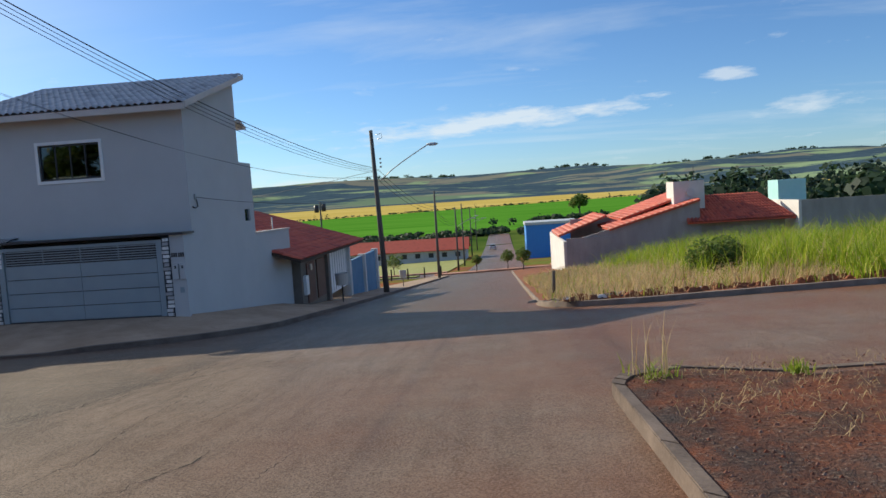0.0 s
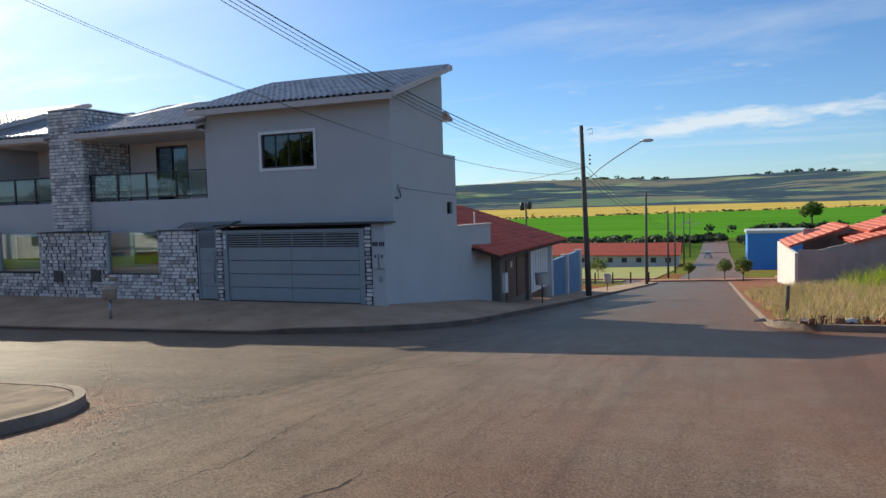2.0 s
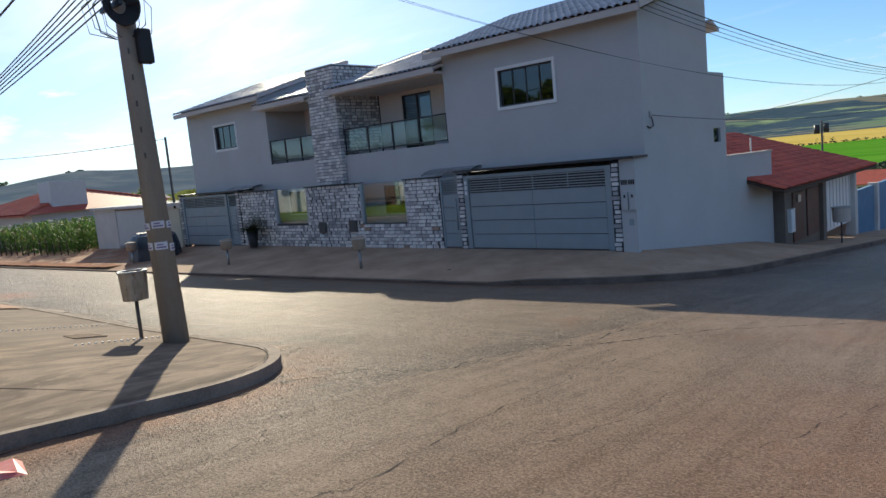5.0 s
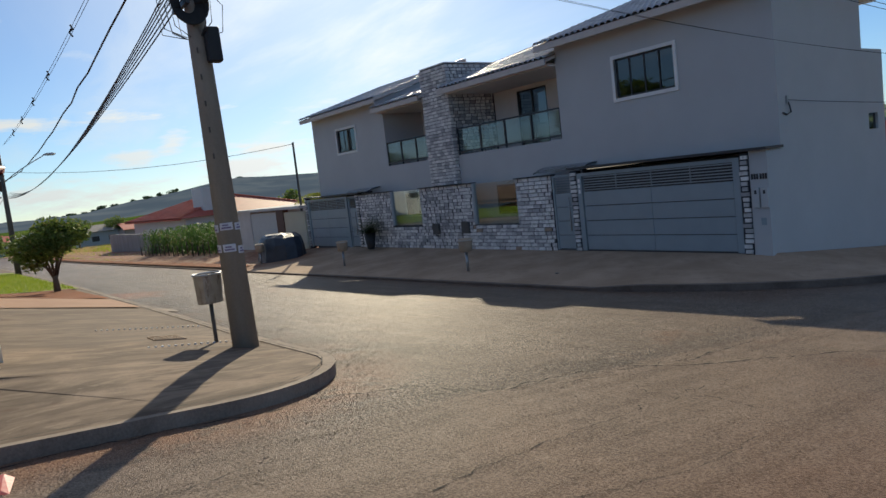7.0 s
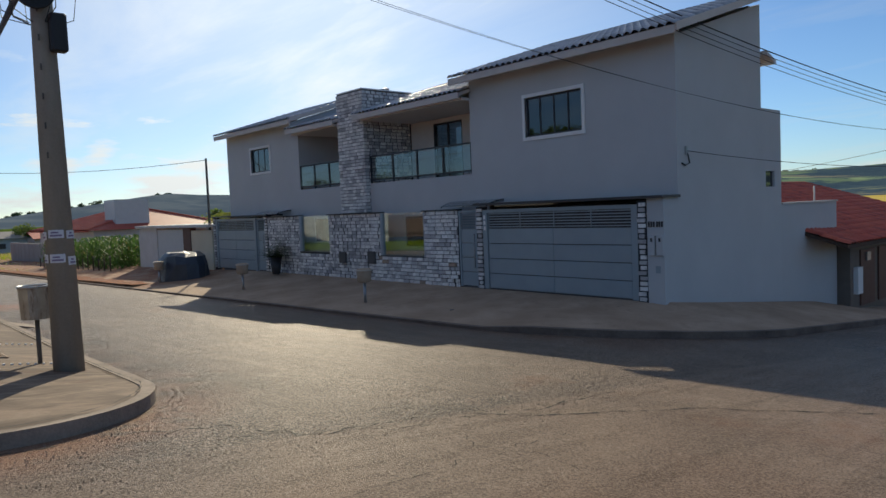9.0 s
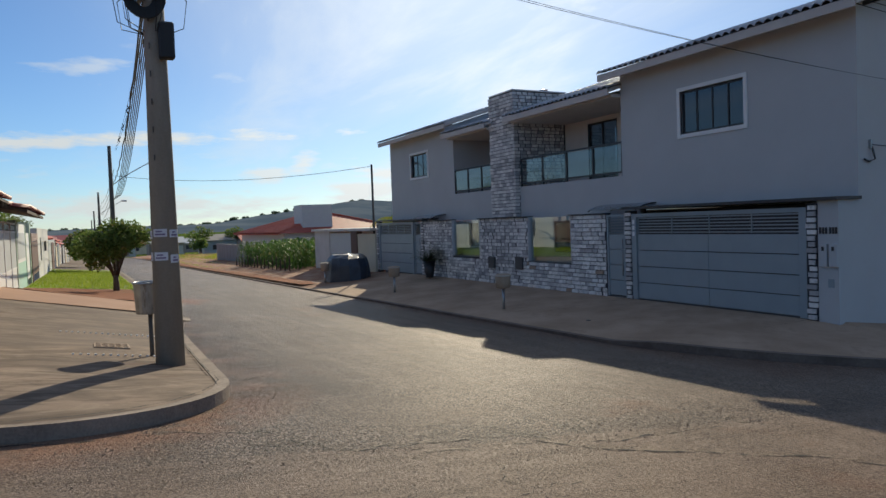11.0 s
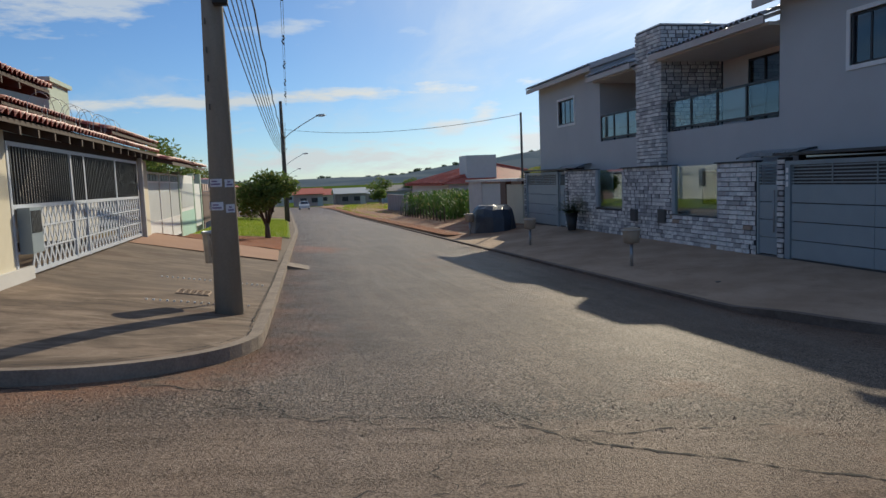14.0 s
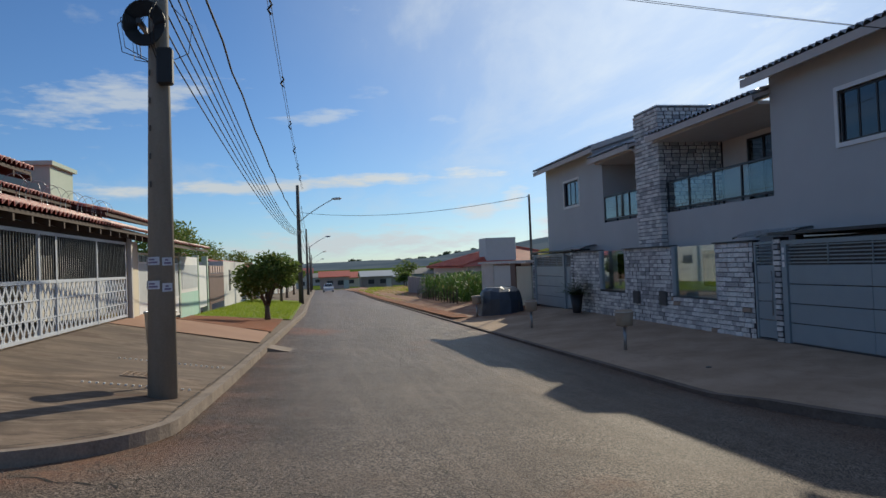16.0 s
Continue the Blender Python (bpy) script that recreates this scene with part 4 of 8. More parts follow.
def front_door(x0, x1, z0, z1, y):
    d = thing("pedestrian_gate", ((x0 + x1) / 2, y, z0), "narrow grey metal pedestrian gate with louvred top", "gate", "pedestrian gates")
    bm = bmesh.new()
    for q in ((x0, x0 + 0.06, y - 0.03, y + 0.05, z0, z1), (x1 - 0.06, x1, y - 0.03, y + 0.05, z0, z1), (x0 + 0.06, x1 - 0.06, y - 0.03, y + 0.05, z1 - 0.06, z1)):
        box(bm, *q)
    part("frame", bm, M_GATE, d)
    zl = z1 - 0.5
    for i in range(4):
        hgt = (zl - z0 - 0.03) / 4
        bm = bmesh.new()
        box(bm, x0 + 0.065, x1 - 0.065, y - 0.01, y + 0.02, z0 + 0.03 + i * hgt, z0 + 0.03 + (i + 1) * hgt - 0.016)
        part("panel", bm, M_GATE, d, bevel=0.005)
    for i in range(6):
        zc = lerp(zl + 0.03, z1 - 0.1, i / 5)
        boxpart("slat", (x0 + 0.065, x1 - 0.065, y - 0.02, y + 0.02, zc - 0.011, zc + 0.011), M_GATE, d)
    bm = bmesh.new()
    tube(bm, [(x1 - 0.12, y - 0.06, z0 + 0.55), (x1 - 0.12, y - 0.06, z0 + 1.5)], 0.015, 8)
    part("handle", bm, M_STEEL, d, "steel pull bar")


def canopy(x0, x1, z, y):
    """A small curved translucent porch roof on two arms."""
    c = thing("porch_canopy", ((x0 + x1) / 2, y, z), "small curved smoky canopy on metal arms over the gate", "canopy", "porch canopies")
    bm = bmesh.new()
    n = 8
    pts = [(y - 0.7 * i / n, z + 0.16 - 0.16 * (i / n) ** 2) for i in range(n + 1)]
    solid_pts = [[(x0, py, pz), (x1, py, pz)] for py, pz in pts]
    for a, b in zip(solid_pts, solid_pts[1:]):
        solid(bm, [a[0], a[1], b[1], b[0]], [(p[0], p[1], p[2] + 0.012) for p in (a[0], a[1], b[1], b[0])])
    bmesh.ops.remove_doubles(bm, verts=bm.verts, dist=0.0001)
    part("sheet", bm, M_SMOKE, c)
    for x in (x0 + 0.03, (x0 + x1) / 2, x1 - 0.03):
        bm = bmesh.new()
        tube(bm, [(x, py, pz - 0.02) for py, pz in pts], 0.014, 6)
        part("arm", bm, M_DARK, c)


M_SMOKE = glass("smoky_sheet", (0.66, 0.68, 0.7), 0.15, 0.05)
build_duplex()
garage_gate(-4.97, -0.1, -0.08, 2.08, -0.56, "wide grey metal garage gate with louvred top")
garage_gate(-22.25, -18.35, -0.12, 2.1, -0.56, "grey metal garage gate beside a potted plant")
front_door(-5.98, -5.22, -0.07, 2.08, -0.54)
front_door(-18.3, -17.6, -0.1, 2.08, -0.54)
canopy(-6.6, -4.7, 2.2, 0.0)
canopy(-18.2, -16.4, 2.2, 0.0)

# stone-clad street wall and tower
# bed kept near black, so its colour deepens the shadow between stones
M_MORTAR = plain("cladding_bed", (0.035, 0.035, 0.038), (0.07, 0.07, 0.074), 0.9)


def stone_material(name):
    m = Mat(name, 0.75)
    r = m.random()
    c = m.mix(m.ramp(r, 0.0, 0.4), (0.42, 0.40, 0.40), (0.76, 0.73, 0.70))
    c = m.mix(m.ramp(r, 0.5, 0.85), c, (0.9, 0.87, 0.83))
    c = m.mix(m.ramp(r, 0.955, 0.96), c, (0.42, 0.31, 0.23))
    n = m.noise(14, 4, 0.6)
    c = m.mix(m.math("MULTIPLY", m.ramp(n, 0.52, 0.62), 0.35), c, (0.16, 0.155, 0.16))
    m.color(c).bump(m.noise(50, 4, 0.7), 0.6, 0.012)
    return m.m


def stone_material_joined(name):
    m = Mat(name, 0.75)
    r = m.island()
    c = m.mix(m.ramp(r, 0.0, 0.4), (0.34, 0.33, 0.335), (0.68, 0.655, 0.63))
    c = m.mix(m.ramp(r, 0.5, 0.85), c, (0.84, 0.81, 0.77))
    n = m.noise(14, 4, 0.6)
    c = m.mix(m.math("MULTIPLY", m.ramp(n, 0.52, 0.62), 0.35), c, (0.14, 0.135, 0.14))
    m.color(c).bump(m.noise(50, 4, 0.7), 0.6, 0.012)
    return m.m


M_STONE, M_STONE_J = stone_material("split_stone"), stone_material_joined("split_stone_tower")
street_wall = thing("street_wall", (-11.2, -0.6, -0.2), "low street wall clad in grey split stone with glazed openings", "wall")
HOLES = [(-14.82, -12.75, 0.74, 2.2), (-9.7, -7.5, 0.7, 2.2)]


def build_street_wall():
    w = street_wall
    bm = bmesh.new()
    wall_with_holes(bm, -17.3, -6.0, -0.58, -0.42, -0.4, 2.1, HOLES)
    part("core", bm, M_MORTAR, w)
    for x0, x1 in ((-17.3, -14.82), (-12.75, -9.7), (-7.5, -6.0)):
        boxpart("coping", (x0 - 0.02, x1 + 0.02, -0.68, -0.4, 2.1, 2.13), M_DARK, w)
    for x0, x1, z0, _ in HOLES:
        bm = bmesh.new()
        box(bm, x0 + 0.005, x1 - 0.005, -0.51, -0.5, z0 + 0.03, 2.08)
        g = part("glass_pane", bm, M_CLEAR, w, "large clear glass pane")
        g.visible_shadow = False
        boxpart("pane_sill", (x0, x1, -0.62, -0.45, z0, z0 + 0.03), M_DARK, w)
        for xa in (x0 - 0.004, x1 - 0.02):
            boxpart("reveal", (xa, xa + 0.024, -0.6, -0.415, z0 + 0.03, 2.104), M_WALL, w)
    boxpart("meter_box", (-10.35, -9.95, -0.69, -0.55, 0.45, 0.85), M_POLE_DARK, w, "small dark metal meter box")
    boxpart("meter_box", (-12.05, -11.7, -0.69, -0.55, 0.42, 0.8), M_POLE_DARK, w, "small dark metal meter box")
    # tower
    bm = bmesh.new()
    solid(bm, [(-12.48, -0.18, 2.0), (-10.97, -0.18, 2.0), (-10.97, 2.0, 2.0), (-12.48, 2.0, 2.0)], [(-12.48, -0.18, 6.33), (-10.97, -0.18, 6.3), (-10.97, 2.0, 6.25), (-12.48, 2.0, 6.27)])
    part("tower", bm, M_MORTAR, duplex, "tall tower clad in grey split stone")


build_street_wall()


def stone_mesh(l, hgt, d):
    """A split stone with a wedge face: thick at one end, thin at the other."""
    bm = bmesh.new()
    solid(bm, [(0, 0, 0), (l, 0, 0), (l, 0, hgt), (0, 0, hgt)], [(0.012, -d, 0.008), (l - 0.01, -d * 0.35, 0.006), (l - 0.012, -d * 0.4, hgt - 0.008), (0.01, -d * 0.9, hgt - 0.006)])
    return mesh_of(bm, "stone", M_STONE)


STONES = [stone_mesh(0.15 + 0.03 * k, 0.105, 0.055 + 0.012 * k) for k in range(4)]


def clad_wall():
    """Stones of the street wall, each an object on a shared mesh, in half-bond rows."""
    rng = random.Random(5)
    rows_ = 19
    count = 0
    rest = bmesh.new()
    for r in range(rows_):
        z = -0.1 + r * 0.1158
        x = -17.3 - (0.15 if r % 2 else 0.0)
        while x < -6.05:
            k = rng.randrange(4)
            l = 0.15 + 0.03 * k
            a, b = max(x, -17.3), min(x + l, -6.0)
            for h in HOLES:
                if z + 0.06 > h[2] and a < h[1] and b > h[0]:
                    if a < h[0]:
                        b = h[0]
                    else:
                        a = h[1]
            if b - a > 0.04:
                if a == x and b == x + l and count < 300 and x > -10.2:
                    ob = new("stone", STONES[k])
                    ob.parent = street_wall
                    ob.location = Vector((x, -0.58, z)) - street_wall.location
                    count += 1
                else:
                    d = rng.uniform(0.02, 0.04)
                    solid(rest, [(a, -0.58, z), (b, -0.58, z), (b, -0.58, z + 0.105), (a, -0.58, z + 0.105)],
                          [(a + 0.01, -0.58 - d, z + 0.008), (b - 0.01, -0.58 - d * 0.4, z + 0.006), (b - 0.01, -0.58 - d * 0.4, z + 0.099), (a + 0.01, -0.58 - d * 0.9, z + 0.099)])
            x += l + rng.uniform(0.03, 0.09)
    part("cut_stones", rest, M_STONE_J, street_wall)["kind"] = "stuff"
    # tower faces and the narrow pillars by the gates
    bm = bmesh.new()
    for r in range(37):
        z = 2.14 + r * 0.115
        x = -12.5
        while x < -10.98:
            b = min(x + rng.uniform(0.18, 0.3), -10.96)
            if z < 6.22:
                d = rng.uniform(0.015, 0.045)
                solid(bm, [(x, -0.18, z), (b - 0.03, -0.18, z), (b - 0.03, -0.18, z + 0.1), (x, -0.18, z + 0.1)],
                      [(x + 0.008, -0.18 - d, z + 0.006), (b - 0.036, -0.18 - d * 0.5, z + 0.006), (b - 0.036, -0.18 - d * 0.5, z + 0.094), (x + 0.008, -0.18 - d, z + 0.094)])
            x = b
        y = -0.2
        while y < 1.84:
            b = min(y + rng.uniform(0.18, 0.3), 1.88)
            if z < 6.18:
                d = rng.uniform(0.015, 0.045)
                solid(bm, [(-10.97, y, z), (-10.97, b - 0.03, z), (-10.97, b - 0.03, z + 0.1), (-10.97, y, z + 0.1)],
                      [(-10.97 + d, y + 0.008, z + 0.006), (-10.97 + d * 0.5, b - 0.036, z + 0.006), (-10.97 + d * 0.5, b - 0.036, z + 0.094), (-10.97 + d, y + 0.008, z + 0.094)])
            y = b
    part("tower_cladding", bm, M_STONE_J, duplex)["kind"] = "stuff"
    for px in (-5.22, -0.1, -17.56, -22.5):
        post = boxpart("gate_pillar", (px, px + 0.24, -0.6, -0.4, -0.4, 2.16), M_MORTAR, duplex, "narrow pillar with strips of split stone")
        bm = bmesh.new()
        for r in range(19):
            z = -0.08 + r * 0.117
            s = rng.uniform(0.0, 0.08)
            box(bm, px + s, px + 0.24 - rng.uniform(0, 0.06), -0.6 - rng.uniform(0.02, 0.05), -0.6, z, z + 0.085)
        part("pillar_cladding", bm, M_STONE_J, post)["kind"] = "stuff"


clad_wall()
boxpart("tower_cap", (-12.49, -10.96, -0.19, 2.0, 6.31, 6.35), M_WHITE, duplex, "thin pale metal cap on the tower")


def letter_boxes():
    """Two intercom boxes and two groups of bars on the wall by the garage."""
    for k, x in enumerate((0.2, 0.4)):
        b = thing("meter_cabinet", (x + 0.07, -0.63, 0.95), "pale grey wall-mounted meter cabinet with dark window", "meter box", "meter cabinets")
        boxpart("case", (x, x + 0.16, -0.68, -0.6, 0.95, 1.38), M_WALL, b, bevel=0.008)
        boxpart("peephole", (x + 0.06, x + 0.11, -0.684, -0.68, 1.25, 1.33), M_DARK, b)
    for k, x in enumerate((0.17, 0.37)):
        s = thing("wall_sign", (x + 0.08, -0.61, 1.57), "dark metal bars on the grey wall", "sign", "wall signs")
        for j in range(3):
            boxpart("bar", (x + 0.06 * j, x + 0.06 * j + 0.04, -0.615, -0.6, 1.57, 1.69), M_DARK, s)
    s = thing("wall_sign", (-4.9, -0.62, 1.52), "white bars down the gate post", "sign")
    for j in range(3):
        boxpart("bar", (-4.93, -4.86, -0.62, -0.611, 1.52 + 0.15 * j, 1.63 + 0.15 * j), M_WHITE, s)
    bm = bmesh.new()
    tube(bm, [(0.56, 0.38, 3.25), (0.62, 0.36, 3.1), (0.6, 0.45, 2.95), (0.58, 0.3, 2.9), (0.58, 0.15, 2.95)], 0.018, 6)
    w = single("cable_loop", bm, M_DARK, "slack black cable loop on a wall bracket", "cable")
    boxpart("bracket", (0.55, 0.6, 0.33, 0.4, 3.15, 3.32), M_STEEL, w)


letter_boxes()
bm = bmesh.new()
box(bm, 0.338, 0.458, -0.612, -0.6, 0.557, 0.717)
single("outlet_plate", bm, M_GATE, "small grey cover plate on the wall below the meter cabinets", "cover plate", bevel=0.003)

# ---- poles, lamps and wires ----
M_POLE = plain("pole_concrete", (0.23, 0.205, 0.17), (0.33, 0.295, 0.245), 0.9, scale=1.6, fine=35, bump=0.35, dist=0.006, streak=(3, 3, 0.5))
M_CABLE = plain("black_cable", (0.012, 0.012, 0.013), (0.02, 0.02, 0.021), 0.6)
M_PAPER = plain("poster_paper", (0.62, 0.6, 0.62), (0.72, 0.7, 0.72), 0.8)
M_PURPLE = plain("poster_ink", (0.20, 0.15, 0.24), (0.25, 0.18, 0.28), 0.8)
M_PORCELAIN = plain("insulator", (0.10, 0.05, 0.035), (0.14, 0.08, 0.05), 0.3)
M_LAMP = plain("lamp_housing", (0.45, 0.46, 0.47), (0.55, 0.56, 0.57), 0.45)


def octagon(bm, x, y, z0, z1, r0, r1, n=12, lean=(0, 0)):
    tube(bm, [(x, y, z0), (x + lean[0], y + lean[1], z1)], [r0, r1], n)


def utility_pole(x, y, z, h, r0=0.17, r1=0.09, mat=None, lamp=None, arms=True, label="", lean=(0, 0)):
    """A round concrete pole with a crossarm, insulators and, if given, a lamp arm towards (dx, dy)."""
    p = thing("utility_pole", (x, y, z), label or "grey-brown concrete utility pole with cables", "pole", "utility poles")
    bm = bmesh.new()
    octagon(bm, x, y, z - 0.3, z + h, r0, r1, 14, lean)
    part("shaft", bm, mat or M_POLE, p)
    if arms:
        for k in range(3):
            zz = z + h - 1.6 - 0.22 * k
            bm = bmesh.new()
            tube(bm, [(x + 0.1, y, zz), (x + 0.2, y, zz)], 0.045, 8)
            part("insulator", bm, M_PORCELAIN, p)
        bm = bmesh.new()
        tube(bm, [(x, y, z + h - 0.25), (x + 0.3, y, z + h - 0.2), (x + 0.32, y, z + h - 0.45), (x + 0.08, y, z + h - 0.5)], 0.018, 6)
        part("bracket", bm, M_STEEL, p)
    if lamp:
        dx, dy, up = lamp
        zb = z + h * 0.68
        bm = bmesh.new()
        pts = [(x + dx * f, y + dy * f, zb + up * (f ** 0.8)) for f in (0.03, 0.25, 0.5, 0.75, 0.92)] + [(x + dx, y + dy, zb + up)]
        tube(bm, pts, 0.028, 8)
        a = part("lamp_arm", bm, M_STEEL, p)
        d = Vector((dx, dy, 0)).normalized()
        e = Vector((x + dx, y + dy, zb + up))
        bm = bmesh.new()
        tube(bm, [e - d * 0.1, e + d * 0.1, e + d * 0.4, e + d * 0.55], [0.04, 0.085, 0.09, 0.03], 10)
        part("lamp_head", bm, M_LAMP, a, "grey street lamp head")
    return p


POLE1 = Vector((-0.34, -12.15, road_z(-0.34, -12.0) + 0.14))
pole1 = utility_pole(POLE1.x, POLE1.y, POLE1.z, 9.0, 0.175, 0.07, arms=False, label="stout grey concrete utility pole with posters and cable coil")


def dress_pole():
    x, y, z = POLE1
    rng = random.Random(3)

    def band(z0, z1, a0, a1, mat, name, r):
        bm = bmesh.new()
        n = 8
        lo = [(x + r * math.cos(radians(lerp(a0, a1, i / n))), y + r * math.sin(radians(lerp(a0, a1, i / n)))) for i in range(n + 1)]
        for (xa, ya), (xb, yb) in zip(lo, lo[1:]):
            f = 1.012
            solid(bm, [(xa, ya, z0), (xb, yb, z0), (xb, yb, z1), (xa, ya, z1)],
                  [(x + (xa - x) * f, y + (ya - y) * f, z0), (x + (xb - x) * f, y + (yb - y) * f, z0), (x + (xb - x) * f, y + (yb - y) * f, z1), (x + (xa - x) * f, y + (ya - y) * f, z1)])
        bmesh.ops.remove_doubles(bm, verts=bm.verts, dist=0.0001)
        return part(name, bm, mat, pole1)

    for zz, hh in ((1.57, 0.095), (1.28, 0.1)):
        for a0, a1 in ((-125, -65), (-55, 5), (15, 60)):
            q = zz + rng.uniform(-0.03, 0.03)
            b = band(z + q, z + q + hh, a0, a1, M_PAPER, "poster", 0.161)
            band(z + q + 0.02, z + q + 0.04, a0 + 8, a1 - 8, M_PURPLE, "poster_bar", 0.1636)
            band(z + q + 0.056, z + q + 0.074, a0 + 12, a1 - 20, M_PURPLE, "poster_bar", 0.1636)
    # cast marks down the shaft
    for k in range(7):
        zz = z + 2.5 + k * 0.34
        bm = bmesh.new()
        box(bm, x + 0.12, x + 0.142, y - 0.09, y - 0.075, zz, zz + 0.07)
        part("cast_mark", bm, M_POLE_DARK, pole1)
    # a ring of spare cable and a splice box
    zc = z + 4.48
    for k in range(9):
        bm = bmesh.new()
        r = 0.13 + 0.018 * k
        tube(bm, [(x + 0.13 + 0.012 * k, y - 0.12 + r * math.cos(a) * 0.85, zc + r * math.sin(a)) for a in [j * math.tau / 22 for j in range(23)]], 0.016, 6)
        part("cable_coil", bm, M_CABLE, pole1)
    bm = bmesh.new()
    box(bm, x - 0.3, x + 0.3, y - 0.19, y - 0.14, zc - 0.03, zc + 0.03)
    part("cross_bar", bm, M_DARK, pole1)
    bm = bmesh.new()
    box(bm, x + 0.12, x + 0.26, y + 0.02, y + 0.2, zc - 0.75, zc - 0.3)
    part("splice_box", bm, M_CABLE, pole1, "black cable splice box", bevel=0.02)
    for k in range(9):
        a = rng.uniform(0, math.tau)
        bm = bmesh.new()
        s = rng.uniform(0.15, 0.35)
        tube(bm, [(x + 0.15 * math.cos(a), y + 0.15 * math.sin(a), zc + 0.3), (x + (0.2 + s) * math.cos(a), y + (0.2 + s) * math.sin(a), zc + 0.05),
                  (x + (0.15 + s) * math.cos(a), y + (0.15 + s) * math.sin(a), zc - 0.3), (x + 0.14 * math.cos(a), y + 0.14 * math.sin(a), zc - 0.4)], 0.006, 5)
        part("loose_wire", bm, M_CABLE, pole1)


dress_pole()
# the pole leans a little to the north-west
for piece in pole1.children:
    for v in piece.data.vertices:
        v.co.x -= 0.055 * v.co.z
        v.co.y += 0.008 * v.co.z
LAMP_N = (2.9, -0.3, 1.9)
P2 = (2.78, 19.6, road_z(2.78, 19.6) + 0.12)
utility_pole(*P2, 9.1, 0.17, 0.1, M_POLE_DARK, LAMP_N, label="dark concrete utility pole with street lamp", lean=(-0.28, 0))
north_poles = [P2]
for py, hh in ((52.0, 8.9), (84.0, 9.2), (106.0, 11.0), (140.0, 11.0), (175.0, 11.0)):
    px = 2.85 if py < 90 else 2.6
    q = (px, py, land_z(px, py) + 0.15 if py > 64 else road_z(px, py) + 0.12)
    utility_pole(*q, hh, 0.16, 0.09, M_POLE_DARK, (2.4, 0, 1.2) if py > 60 else None, label="dark concrete utility pole along the downhill street")
    north_poles.append(q)
far_pole = utility_pole(-11.9, 63.4, -6.6, 9.9, 0.15, 0.08, M_POLE_DARK, None, True, label="dark concrete pole with a transformer behind the red-roofed house")
for tx, tz in ((-0.45, 2.0), (0.42, 2.1)):
    bm = bmesh.new()
    tube(bm, [(-11.9 + tx, 63.4, tz), (-11.9 + tx, 63.4, tz + 0.9)], 0.27, 10)
    part("transformer", bm, M_DARK, far_pole, "dark grey transformer drum")
WEST = []
for px in (-39, -77, -115, -153):
    q = (px, -11.35, road_z(px, -11.3) + 0.13)
    utility_pole(*q, 7.8, 0.17, 0.1, M_POLE_DARK, (0.5, 2.3, 1.5), label="dark concrete utility pole with street lamp")
    WEST.append(q)
utility_pole(-23.6, -0.3, -0.3, 5.28, 0.07, 0.05, M_DARK, None, False, label="thin dark service pole beside the duplex")


def cable(name, a, b, sag, r, label, group="overhead cables", twist=0.0, n=26):
    a, b = Vector(a), Vector(b)
    pts = []
    for i in range(n + 1):
        t = i / n
        p = a.lerp(b, t)
        p.z -= 4 * sag * t * (1 - t)
        if twist:
            p += Vector((math.sin(i * 1.7), math.cos(i * 2.3), math.sin(i * 2.9))) * twist
        pts.append(p)
    bm = bmesh.new()
    tube(bm, pts, r, 5)
    return single(name, bm, M_CABLE, label, "cable", group)


